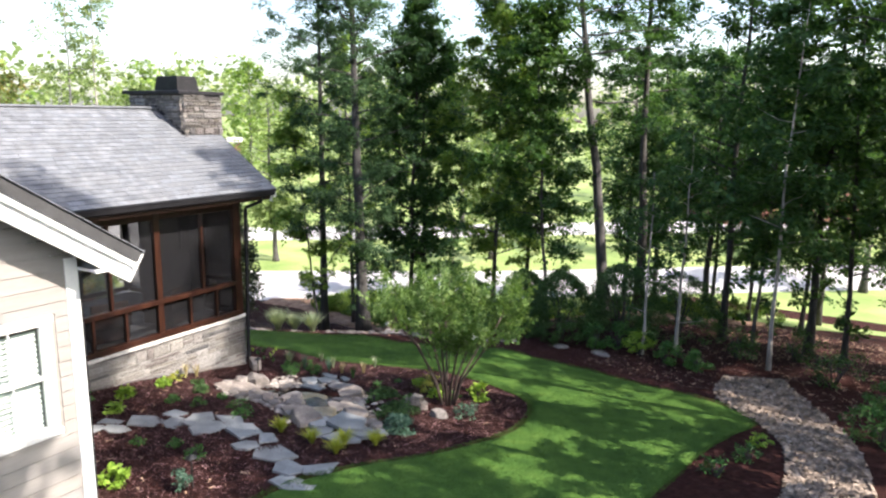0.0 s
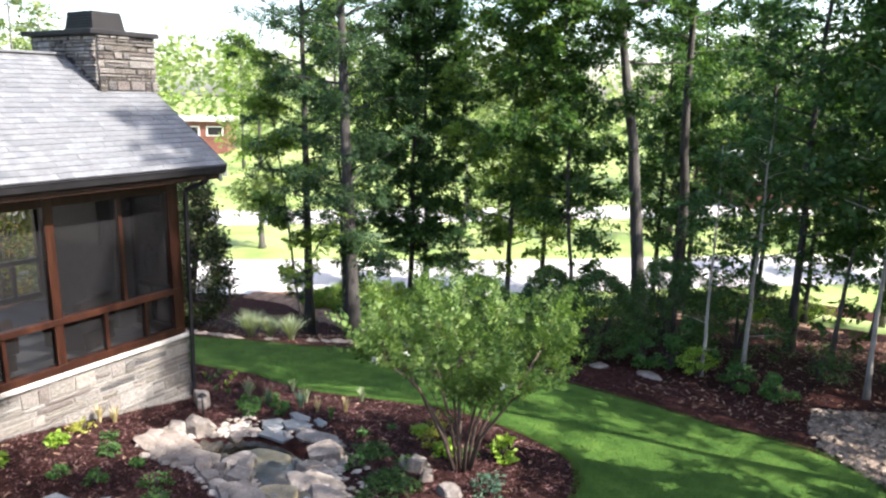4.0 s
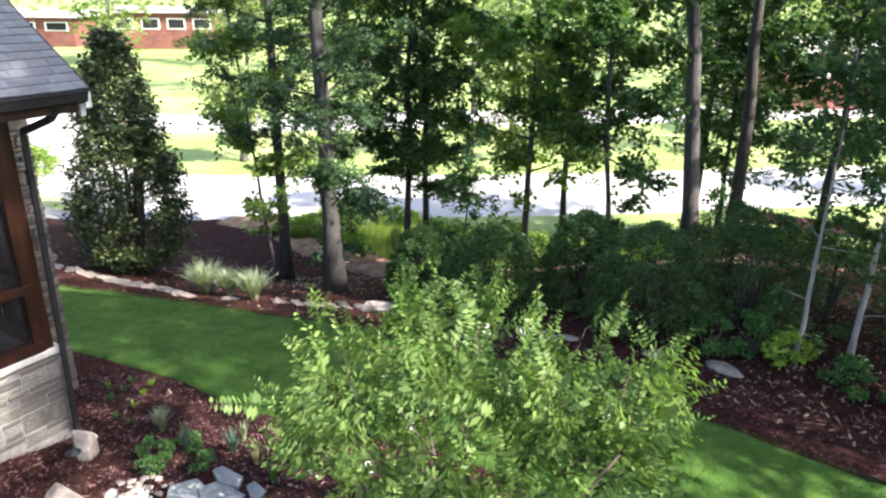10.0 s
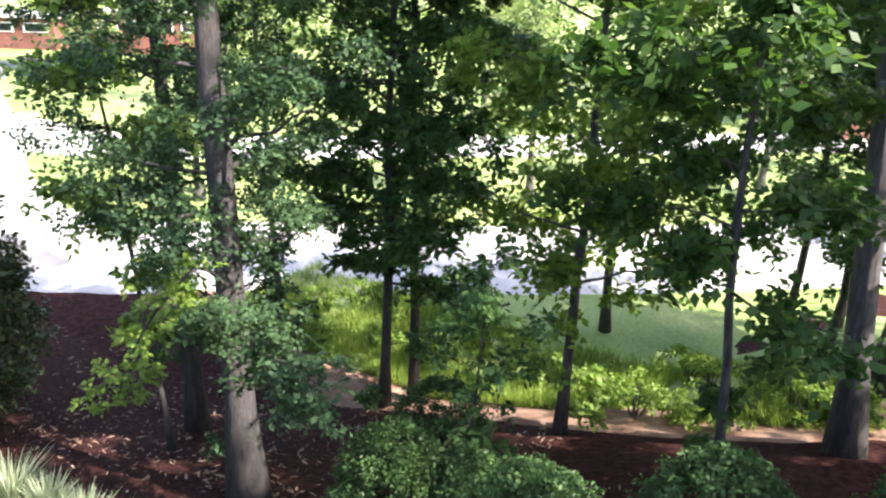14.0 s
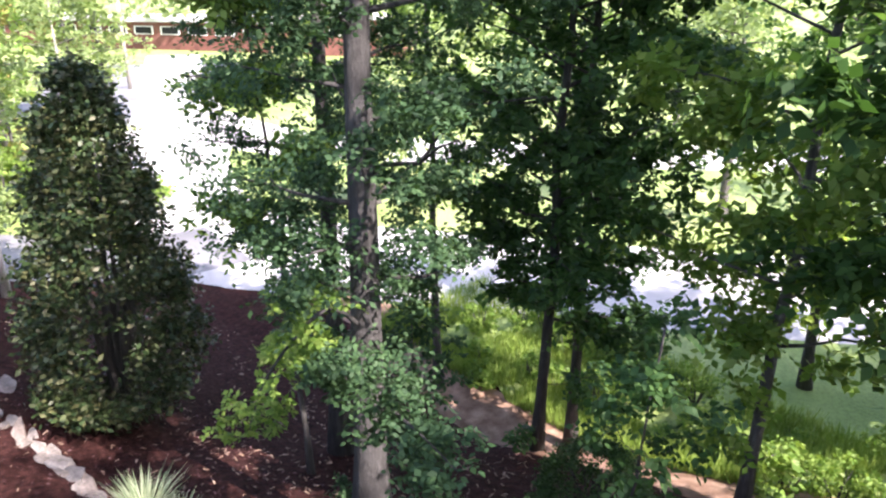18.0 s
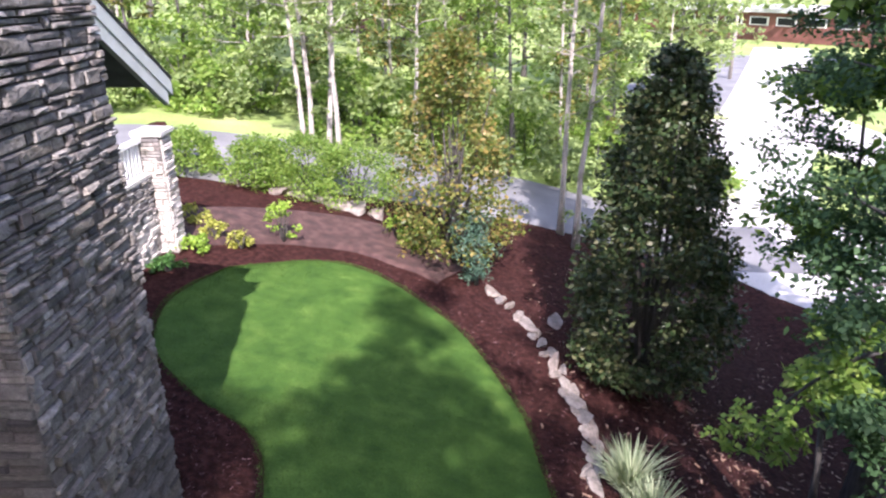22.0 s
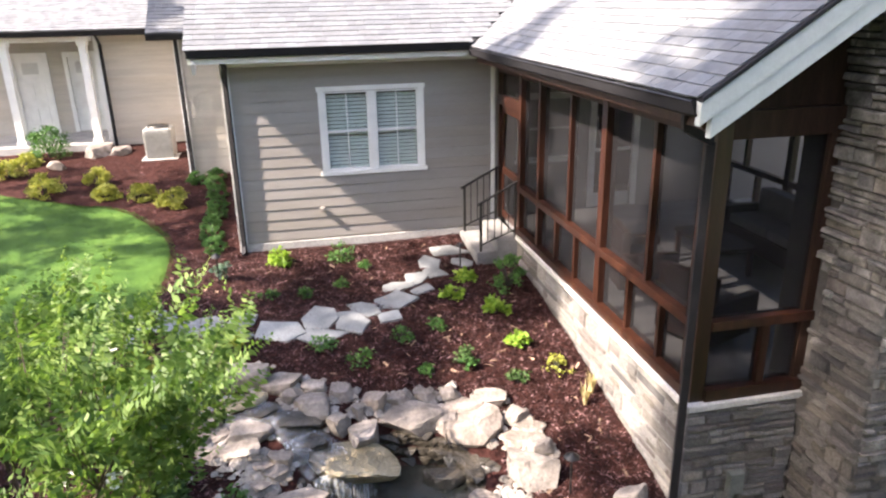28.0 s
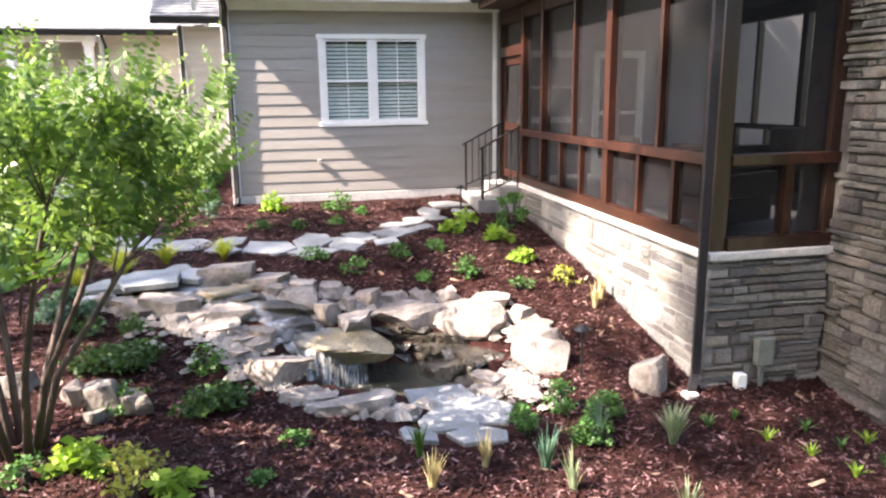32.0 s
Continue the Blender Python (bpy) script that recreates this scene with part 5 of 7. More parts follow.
box("tabletop", (-0.3, -0.55, 0.38), (0.3, 0.55, 0.43), M["wood_dark"], tb)
for a in (-0.25, 0.25):
    for b in (-0.48, 0.48):
        box("leg", (a - 0.03, b - 0.03, 0), (a + 0.03, b + 0.03, 0.38), M["wood_dark"], tb)


def armchair(x, y, turn):
    T = thing("porch_armchair", "grey-cushioned dark armchair inside the porch", "chair", "porch armchairs")
    T.matrix_basis = pose(x, y, 0.3, 0, 0, turn)
    box("frame", (-0.36, -0.36, 0.08), (0.36, 0.36, 0.34), M["wood_dark"], T, bevel=0.02)
    box("back", (-0.36, -0.36, 0.34), (-0.24, 0.36, 0.85), M["wood_dark"], T, bevel=0.03)
    box("seat_cushion", (-0.24, -0.3, 0.34), (0.34, 0.3, 0.47), M["cushion"], T, bevel=0.04)
    for k in (-1, 1):
        box("arm", (-0.36, 0.36 * k - 0.05, 0.34), (0.36, 0.36 * k + 0.05, 0.58), M["wood_dark"], T, bevel=0.02)


armchair(-0.9, 5.1, 200)
armchair(-0.9, 3.6, 170)
box("mantel_screen", (-2.7, 5.86, 1.75), (-1.4, 5.93, 2.5), M["iron"], None, bevel=0.01)
tagged(bpy.data.objects["mantel_screen"], "dark flat panel hung on the chimney inside the porch", "television")

# meter box, small valve box and outlet on the corner base wall
mb = thing("meter_box", "grey-green metal utility box on the stone base", "utility box")
box("body", (-0.58, 6.47, -0.66), (-0.43, 6.55, -0.42), M["steel_box"], mb, bevel=0.01)
beam("conduit", (-0.5, 6.5, -0.66), (-0.5, 6.5, -0.98), 0.035, 0.035, M["steel_box"], mb)
ob_ = thing("outlet_box", "small white and grey outlet box low on the stone wall", "outlet")
box("cover", (-0.34, 6.47, -0.86), (-0.25, 6.55, -0.72), M["white"], ob_, bevel=0.01)
beam("post", (-0.3, 6.5, -1.0), (-0.3, 6.5, -0.86), 0.04, 0.04, M["iron"], ob_)


# ---- stones ----
def rock(name, x, y, z, sx, sy, sz, seed, mat, label, category="rock", group="", turn=0, tilt=0, detail=3):
    """A weathered angular rock: a ball cut by random planes and roughened."""
    rg = random.Random(seed)
    bm = bmesh.new()
    bmesh.ops.create_icosphere(bm, subdivisions=detail, radius=1.0)
    cuts = []
    for k in range(11):
        d = Vector((rg.gauss(0, 1), rg.gauss(0, 1), rg.gauss(0, 0.6))).normalized()
        cuts.append((d, rg.uniform(0.46, 0.7)))
    cuts.append((Vector((rg.gauss(0, 0.1), rg.gauss(0, 0.1), 1)).normalized(), rg.uniform(0.32, 0.48)))
    for q in bm.verts:
        for d, lim in cuts:
            a = q.co.dot(d)
            if a > lim:
                q.co -= d * (a - lim)
        q.co += q.co.normalized() * (0.03 * noise.noise(q.co * 2.6 + Vector((seed, 0, 0))) + 0.015 * noise.noise(q.co * 7 + Vector((0, seed, 0))))
        q.co = Vector((q.co.x * sx / 0.6, q.co.y * sy / 0.6, q.co.z * sz / 0.46))
    ob = part(name, bm, mat, None)
    ob.matrix_basis = pose(x, y, z, tilt, tilt * 0.6, turn)
    return tagged(ob, label, category, group)


def flag(name, x, y, z, r, seed, mat, label, category, group="", sides=6, thick=0.045, squash=0.75, tilt=-5.5, turn=None):
    """An irregular flat flagstone with a worn edge."""
    rg = random.Random(seed)
    a0 = rg.random() * 6.3
    ring = []
    for k in range(sides):
        a = a0 + 2 * math.pi * (k + rg.uniform(-0.28, 0.28)) / sides
        ring.append((math.cos(a) * r * rg.uniform(0.85, 1.15), math.sin(a) * r * squash * rg.uniform(0.85, 1.15)))
    fine_ = []
    for k in range(sides):
        p, q = ring[k], ring[(k + 1) % sides]
        for j in range(3):
            t = j / 3
            w = 0.02 * r if j else 0
            fine_.append((p[0] * (1 - t) + q[0] * t + rg.uniform(-w, w), p[1] * (1 - t) + q[1] * t + rg.uniform(-w, w)))
    n_ = len(fine_)
    V = [(p[0], p[1], -thick) for p in fine_] + [(p[0], p[1], -0.008) for p in fine_] + [(p[0] * 0.97, p[1] * 0.97, rg.uniform(-0.003, 0.003)) for p in fine_] + [(0, 0, 0.002)]
    F = []
    for k in range(n_):
        j = (k + 1) % n_
        F += [(k, j, j + n_, k + n_), (k + n_, j + n_, j + 2 * n_, k + 2 * n_), (k + 2 * n_, j + 2 * n_, 3 * n_)]
    ob = new(name, mesh_of(V, F, mat, False, name))
    ob.matrix_basis = pose(x, y, z, tilt + rg.uniform(-1, 1), rg.uniform(-1.5, 1.5), 0) @ Matrix.Rotation(rg.uniform(0, 6.28) if turn is None else radians(turn), 4, "Z")
    return tagged(ob, label, category, group)


PATH_STONES = [(0.97, 0.74, 0.34), (1.41, 1.06, 0.24), (0.9, 1.18, 0.19), (1.39, 1.44, 0.23), (1.73, 1.58, 0.25), (2.06, 1.83, 0.23), (1.7, 1.94, 0.2), (2.17, 2.3, 0.32), (2.6, 2.47, 0.24), (2.26, 2.77, 0.22), (2.78, 2.82, 0.3), (3.22, 2.66, 0.3), (3.19, 3.08, 0.3), (3.78, 2.89, 0.33), (4.22, 2.53, 0.21), (4.3, 2.87, 0.23), (4.72, 2.56, 0.35), (5.2, 2.38, 0.26), (5.59, 2.66, 0.27), (5.57, 2.07, 0.32)]
for k, (x, y, r) in enumerate(PATH_STONES):
    flag("stepping_stone", x, y, gz_fine(x, y) + 0.03, r * 1.12, 40 + k, M["slate"], "flat blue-grey stepping stone set in mulch", "stepping stone", "garden path stones", 4 + k % 3, 0.07, 0.72)

# pond rocks: x, y, half width, half depth, height over the ground, turn
RIM_BACK = [(3.07, 4.25, 0.14, 0.11, 0.11, 178), (3.39, 4.44, 0.22, 0.16, 0.14, 170), (3.14, 4.74, 0.12, 0.1, 0.15, 178), (2.91, 4.56, 0.08, 0.08, 0.15, 176), (2.69, 4.45, 0.13, 0.11, 0.15, 165), (2.43, 4.4, 0.13, 0.1, 0.09, 172), (2.11, 4.39, 0.14, 0.1, 0.09, 170), (1.84, 4.38, 0.11, 0.09, 0.1, 168), (1.76, 4.57, 0.21, 0.12, 0.09, 167), (1.4, 4.56, 0.19, 0.12, 0.09, 164), (1.16, 4.83, 0.13, 0.11, 0.13, 150)]
RIM_NEAR = [(2.36, 4.7, 0.33, 0.18, 0.12, 172), (1.93, 4.8, 0.14, 0.12, 0.12, 168), (1.61, 4.86, 0.29, 0.2, 0.17, 165), (2.88, 4.9, 0.19, 0.15, 0.16, 176), (1.05, 5.02, 0.14, 0.09, 0.07, 161), (1.16, 5.17, 0.17, 0.1, 0.08, 161), (0.99, 5.34, 0.11, 0.11, 0.15, 100), (1.26, 5.6, 0.25, 0.18, 0.22, 150), (1.77, 5.84, 0.17, 0.12, 0.08, 164), (1.85, 6.08, 0.11, 0.07, 0.06, 165)]
RIM_FRONT = [(3.66, 5.86, 0.26, 0.17, 0.18, 176), (3.36, 6.2, 0.18, 0.1, 0.07, 170), (3.06, 6.34, 0.26, 0.14, 0.09, 20), (2.76, 6.5, 0.07, 0.06, 0.07, 60), (2.62, 6.47, 0.08, 0.06, 0.07, 120), (3.82, 5.41, 0.11, 0.09, 0.08, 176), (3.93, 5.3, 0.1, 0.08, 0.08, 30), (3.96, 5.52, 0.11, 0.08, 0.07, 150), (3.72, 5.22, 0.11, 0.1, 0.13, 177), (4.0, 5.14, 0.1, 0.08, 0.07, 60), (3.82, 5.64, 0.08, 0.06, 0.06, 10)]
STREAM_SIDE = [(4.17, 5.05, 0.26, 0.13, 0.08, 173), (4.54, 4.86, 0.12, 0.09, 0.09, 170), (4.12, 4.82, 0.2, 0.13, 0.1, 174), (4.36, 4.8, 0.13, 0.09, 0.08, 172), (4.63, 4.62, 0.28, 0.17, 0.18, 165), (4.93, 4.66, 0.13, 0.1, 0.14, 30), (5.28, 4.37, 0.12, 0.1, 0.13, 100), (5.1, 4.46, 0.1, 0.09, 0.1, 160), (4.13, 3.9, 0.31, 0.24, 0.17, 174), (3.76, 4.05, 0.23, 0.17, 0.11, 177), (3.38, 4.08, 0.15, 0.09, 0.08, 170), (3.62, 4.28, 0.14, 0.1, 0.09, 20), (4.42, 5.05, 0.1, 0.08, 0.06, 40)]
for k, (x, y, a, b, up_, tn) in enumerate(RIM_BACK + RIM_NEAR + RIM_FRONT + STREAM_SIDE):
    up_ *= 0.95
    c = max(0.85 * up_, 0.05)
    rock("pond_rock", x, y, gz(x, y) + up_ - 0.84 * c, a * 0.98, b * 1.0, c, 100 + k, M["rock"], "weathered pale tan rock edging the garden pond", "rock", "pond rocks", tn, random.Random(k).uniform(-5, 5))
for k, (x, y, a, b, c, up_, tn) in enumerate([(4.88, 6.2, 0.13, 0.1, 0.16, 0.06, 30), (4.67, 6.22, 0.16, 0.09, 0.08, 0.04, 140), (4.91, 6.36, 0.07, 0.05, 0.06, 0.02, 20), (5.13, 6.05, 0.1, 0.09, 0.1, 0.04, 150), (5.62, 5.86, 0.14, 0.11, 0.12, 0.04, 0), (0.44, 6.32, 0.13, 0.1, 0.2, 0.07, 20)]):
    rock("bed_rock", x, y, gz(x, y) + up_, a, b, c, 160 + k, M["rock"], "single weathered rock half sunk in mulch", "rock", "bed rocks", tn, 6)
# wall of stacked wet stones at the back of the pool
for k in range(28):
    a = radians(178 + 12.9 * k)
    for j in range(4 if math.sin(a) < 0.2 else 3):
        x, y = POOL[0] + math.cos(a) * 0.9 * (1 - 0.02 * j), POOL[1] + math.sin(a) * 0.6
        rock("pool_stone", x, y, POND_LEVEL - 0.15 + j * 0.1, 0.14, 0.1, 0.05, 300 + 4 * k + j, M["wet_rock"], "dark wet stacked stone lining the pool", "rock", "pool lining stones", math.degrees(a) + 90, 0, 1)
for k in range(30):
    a = radians(176 + 6.6 * k)
    x, y = POOL[0] + math.cos(a) * 0.95, POOL[1] + math.sin(a) * 0.64
    for j in range(6):
        z = POND_LEVEL - 0.02 + 0.085 * j
        if z < gz(x, y) - 0.02 and math.hypot(x - 3.2, y - 5.2) > 0.4:
            rock("pool_stone", x + 0.015 * j * math.cos(a), y, z, 0.12 + 0.03 * (k % 3), 0.1, 0.046, 500 + 6 * k + j, M["wet_rock"], "dark wet stacked stone lining the pool", "rock", "pool lining stones", math.degrees(a) + 90 + 9 * (j % 3), 0, 1)
for k, (x, y, a, b, c, z) in enumerate([(2.05, 5.3, 0.22, 0.12, 0.1, -0.97), (2.7, 5.65, 0.2, 0.15, 0.05, -1.15), (2.3, 5.68, 0.25, 0.15, 0.05, -1.15)]):
    rock("pool_boulder", x, y, z, a, b, c, 380 + k, M["wet_rock"], "wet brown rock standing in the pool", "rock", "", 168 + 8 * k)
rock("spill_stone", 3.16, 5.22, -0.62, 0.4, 0.25, 0.08, 390, M["lip_rock"], "broad wet tan stone lip over which the water falls", "rock", "", 152, 3)
for k, (x, y, a, b, c, up_, m_, tn) in enumerate([(3.52, 4.95, 0.2, 0.15, 0.05, 0.02, "wet_rock", 150), (3.62, 5.15, 0.12, 0.1, 0.05, 0.02, "wet_rock", 60), (3.64, 4.66, 0.22, 0.15, 0.06, 0.03, "wet_rock", 160), (3.92, 4.5, 0.18, 0.14, 0.05, 0.04, "wet_rock", 30), (4.24, 4.32, 0.24, 0.15, 0.05, 0.04, "lip_rock", 20), (3.38, 5.0, 0.1, 0.08, 0.06, 0.04, "wet_rock", 80), (4.42, 4.46, 0.14, 0.1, 0.05, 0.03, "wet_rock", 120)]):
    rock("stream_stone", x, y, gz(x, y) + up_, a, b, c, 391 + k, M[m_], "flat wet stone step in the stream", "rock", "stream stones", tn, 3)
for k, (x, y, r, z, m_, lab, sq, tn) in enumerate([(4.88, 4.1, 0.44, 0.17, "dark_slate", "dark slate slab bridging the stream head", 0.7, 168), (5.3, 4.02, 0.3, 0.1, "slate", "blue-grey slate slab by the stream", 0.7, 10), (5.12, 3.72, 0.34, 0.05, "slate", "blue-grey slate slab by the stream", 0.7, 40), (4.72, 3.62, 0.26, 0.06, "slate", "blue-grey slate slab by the stream", 0.7, 80), (5.4, 4.28, 0.17, 0.06, "slate", "blue-grey slate slab by the stream", 0.7, 0), (4.5, 3.86, 0.24, 0.1, "slate", "blue-grey slate slab by the stream", 0.7, 120)]):
    flag("slate_slab", x, y, gz(x, y) + z, r, 70 + k, M[m_], lab, "flagstone", "pond slabs", 5 + k % 2, 0.06, sq, -3.0, tn)
for k, (x, y, r, sq, tn) in enumerate([(2.29, 6.17, 0.33, 0.62, 172), (2.31, 6.62, 0.24, 0.95, 20), (1.97, 6.47, 0.22, 0.95, 100), (2.14, 6.86, 0.25, 0.55, 165), (2.58, 6.84, 0.16, 0.6, 150)]):
    flag("slate_slab", x, y, gz(x, y) + 0.045, r * 1.06, 90 + k, M["slate"], "blue-grey flagstone at the pool's edge", "flagstone", "pond slabs", 5, 0.035, sq, -6.5, tn)
# pool, stream and falls
V = [(POOL[0] + math.cos(a) * 0.96, POOL[1] + math.sin(a) * 0.66, POND_LEVEL) for a in np.linspace(0, 2 * math.pi, 33)[:-1]]
tagged(new("water_pool", mesh_of(V, [tuple(range(32))], M["water"])), "clear shallow pond water over brown stones", "water", "", "structure")
ruled("water_stream", [(4.9, 3.98, 0), (4.3, 4.12, 0), (3.8, 4.36, 0), (3.38, 4.72, 0), (2.9, 5.2, 0)], [(4.8, 4.35, 0), (4.42, 4.55, 0), (4.05, 4.7, 0), (3.72, 5.0, 0), (3.5, 5.5, 0)], 0.0, M["stream"], "thin stream running over stones to the pond", "water", 8, 6, zf=lambda x, y: gz(x, y) + 0.05 + 0.012 * math.sin(9 * x + 5 * y))


def fall(x0, y0, x1, y1, top, low, seed, label):
    """A sheet of water in separate strands, curving out from its lip."""
    rg = random.Random(seed)
    d = Vector((x1 - x0, y1 - y0, 0))
    out = Vector((d.y, -d.x, 0)).normalized()
    if out.y < 0:
        out = -out
    ch = []
    n_ = max(9, int(d.length / 0.016))
    for k in range(n_):
        w = d / n_ * rg.uniform(0.9, 2.2)
        p = Vector((x0, y0, 0)) + d * (k + rg.uniform(0, 0.3)) / n_
        far = rg.uniform(0.05, 0.12)
        V = []
        for j in range(6):
            s = j / 5
            q = p + out * far * s ** 0.6 + Vector((0, 0, top + (low - top) * s * s))
            V += [q, q + w * (1 - 0.3 * s) + out * 0.012]
        ch.append((V, [(2 * j, 2 * j + 1, 2 * j + 3, 2 * j + 2) for j in range(5)]))
    V, F = join_vf(ch)
    return tagged(new("waterfall", mesh_of(V, F, M["fall"], True)), label, "waterfall", "", "structure")


fall(3.46, 5.5, 2.86, 5.27, -0.56, -0.98, 1, "small curtain of falling white water into the pool")
fall(3.74, 5.0, 3.42, 4.84, -0.43, -0.54, 2, "short white cascade between stream stones")
fall(4.1, 4.66, 3.85, 4.4, -0.31, -0.4, 3, "short white cascade between stream stones")
# froth where the curtain meets the pool
ch = []
rg = random.Random(31)
for k in range(60):
    x, y, s = 3.12 + rg.gauss(0, 0.2), 5.56 + rg.gauss(0, 0.07), rg.uniform(0.01, 0.035)
    ch.append(([(x - s, y, POND_LEVEL + 0.005), (x, y - s * 0.5, POND_LEVEL + 0.005), (x + s, y, POND_LEVEL + 0.005), (x, y + s * 0.5, POND_LEVEL + 0.005), (x, y, POND_LEVEL + 0.005 + s * 0.6)], [(0, 1, 4), (1, 2, 4), (2, 3, 4), (3, 0, 4)]))
V, F = join_vf(ch)
tagged(new("water_froth", mesh_of(V, F, M["fall"], True)), "white froth on the pool under the falls", "froth", "", "stuff")
rng = np.random.default_rng(9)
# loose pebbles round the pond and along the stream
ch = []
for k in range(620):
    if k < 110 or k >= 470:
        a = rng.random() * 2 * math.pi
        q = rng.uniform(1.5, 1.85)
        x, y = POOL[0] + math.cos(a) * POOL[2] * q * 1.05, POOL[1] - 0.08 + math.sin(a) * POOL[3] * q * 1.2
    elif k < 260:
        t = rng.random()
        x, y = 4.9 - 1.6 * t + rng.normal(0, 0.28), 4.45 + 1.0 * t + rng.normal(0, 0.25)
    else:
        x, y = (1.5 + rng.normal(0, 0.12), 6.0 + rng.normal(0, 0.2)) if k < 360 else (3.98 + rng.normal(0, 0.2), 5.35 + rng.normal(0, 0.22))
    if (x > 2.75 and y > 3.6 and abs((x - 3.2) * 0.57 + (y - 5.1) * 0.82) < 0.36 and x < 4.4) or math.hypot(x - 3.2, y - 5.2) < 0.42 or math.hypot((x - POOL[0]) / 0.85, (y - POOL[1]) / 0.55) < 1:
        continue
    s = rng.uniform(0.02, 0.06)
    V = [(x + s * a * rng.uniform(0.7, 1.3), y + s * b * rng.uniform(0.7, 1.3), gz(x, y) + 0.03 + s * 0.6 * c) for a, b, c in ((-1, -0.6, 0), (0.2, -1, 0), (1, 0, 0), (0.3, 1, 0), (-0.8, 0.7, 0), (-0.3, -0.3, 1), (0.4, 0.2, 0.9))]
    ch.append((V, [(0, 1, 5), (1, 2, 6), (1, 6, 5), (2, 3, 6), (3, 4, 5), (3, 5, 6), (4, 0, 5)]))
for x0, y0, a, b, _, _ in RIM_BACK + RIM_NEAR + RIM_FRONT + STREAM_SIDE:
    for k in range(9):
        t = rng.uniform(0, 2 * math.pi)
        x, y = x0 + math.cos(t) * a * rng.uniform(0.9, 1.4), y0 + math.sin(t) * b * rng.uniform(0.9, 1.5)
        if math.hypot((x - POOL[0]) / 1.0, (y - POOL[1]) / 0.72) < 1 or math.hypot(x - 3.2, y - 5.2) < 0.4:
            continue
        s = rng.uniform(0.03, 0.075)
        V = [(x + s * p * rng.uniform(0.7, 1.3), y + s * q * rng.uniform(0.7, 1.3), gz(x, y) + 0.02 + s * 0.8 * c) for p, q, c in ((-1, -0.6, 0), (0.2, -1, 0), (1, 0, 0), (0.3, 1, 0), (-0.8, 0.7, 0), (-0.3, -0.3, 1), (0.4, 0.2, 0.9))]
        ch.append((V, [(0, 1, 5), (1, 2, 6), (1, 6, 5), (2, 3, 6), (3, 4, 5), (3, 5, 6), (4, 0, 5)]))
V, F = join_vf(ch)
stones_small = surface("pebble", (0.16, 0.14, 0.125), (0.25, 0.225, 0.205), (0.36, 0.33, 0.31), 4, 0.85, 0.4, 40, vary=0.35, island=True)
tagged(new("pond_pebbles", mesh_of(V, F, stones_small)), "loose grey and tan pebbles round the pond", "pebbles", "", "stuff")
# edging stones beyond the lawn
EDGE_WEST = [(-11.2, 10.6, 0.3, 0.16, 0.07), (-10.75, 10.95, 0.18, 0.12, 0.06), (-10.0, 11.3, 0.3, 0.16, 0.07), (-9.4, 11.55, 0.2, 0.14, 0.06), (-8.75, 11.72, 0.34, 0.15, 0.06), (-8.1, 11.85, 0.22, 0.14, 0.07), (-7.55, 11.95, 0.3, 0.2, 0.08), (-7.0, 12.05, 0.3, 0.2, 0.08), (-6.4, 12.1, 0.3, 0.16, 0.07), (-5.7, 12.0, 0.2, 0.14, 0.06), (-5.05, 11.9, 0.34, 0.14, 0.06), (-10.5, 11.9, 0.3, 0.2, 0.08)]
EDGE_EAST = [(-2.7, 12.5, 0.22, 0.14, 0.06), (-1.9, 12.7, 0.3, 0.15, 0.08), (-1.2, 12.85, 0.26, 0.15, 0.08), (-0.4, 12.95, 0.36, 0.2, 0.1), (0.25, 13.05, 0.28, 0.18, 0.1), (0.8, 13.1, 0.22, 0.15, 0.08), (1.35, 13.05, 0.2, 0.12, 0.06), (2.8, 13.06, 0.22, 0.16, 0.08), (3.6, 13.04, 0.24, 0.12, 0.06), (6.0, 13.55, 0.3, 0.16, 0.05), (-3.9, 12.15, 0.2, 0.12, 0.05), (5.0, 13.2, 0.22, 0.14, 0.06)]
gaps = []
for row_ in (EDGE_WEST[:11], EDGE_EAST[:9]):
    for p, q in zip(row_[:-1], row_[1:]):
        for f, o in ((0.36, 0.1), (0.68, -0.09)):
            if math.hypot(p[0] - q[0], p[1] - q[1]) < 1.3:
                gaps.append((p[0] + (q[0] - p[0]) * f, p[1] + (q[1] - p[1]) * f + o, 0.17, 0.11, 0.05))
for k, (x, y, a, b, c) in enumerate(EDGE_WEST + EDGE_EAST + gaps):
    rock("edging_stone", x, y, gz(x, y) + c * 0.2, a * 0.85, b * 0.7, c * 0.75, 420 + k, M["rock"], "flat pale stone edging the mulch beyond the lawn", "rock", "edging stones", random.Random(k).uniform(-30, 30), 4)
for k, (x, y, s) in enumerate([(-14.2, 7.7, 0.3), (-14.3, 7.2, 0.34), (-14.4, 6.7, 0.3), (-14.5, 6.2, 0.35), (-14.55, 5.7, 0.3), (-14.6, 5.2, 0.3), (-14.65, 4.6, 0.32), (-14.6, 4.1, 0.3), (8.2, -7.7, 0.45), (7.7, -7.5, 0.3), (8.9, -6.4, 0.25)]):
    rock("border_rock", x, y, gz(x, y) + 0.08, s, s * 0.6, s * 0.35, 470 + k, M["rock"], "pale grey border rock in the mulch", "rock", "border rocks", 30 * k, 4)

# ---- mulch chips, litter and gravel ----
rng = np.random.default_rng(21)
poly = np.array([(p.x, p.y) for p in LA] + [(p.x, p.y) for p in reversed(LB)])


def inside(px, py):
    r = np.zeros(len(px), bool)
    j = len(poly) - 1
    for i in range(len(poly)):
        xi, yi, xj, yj = poly[i][0], poly[i][1], poly[j][0], poly[j][1]
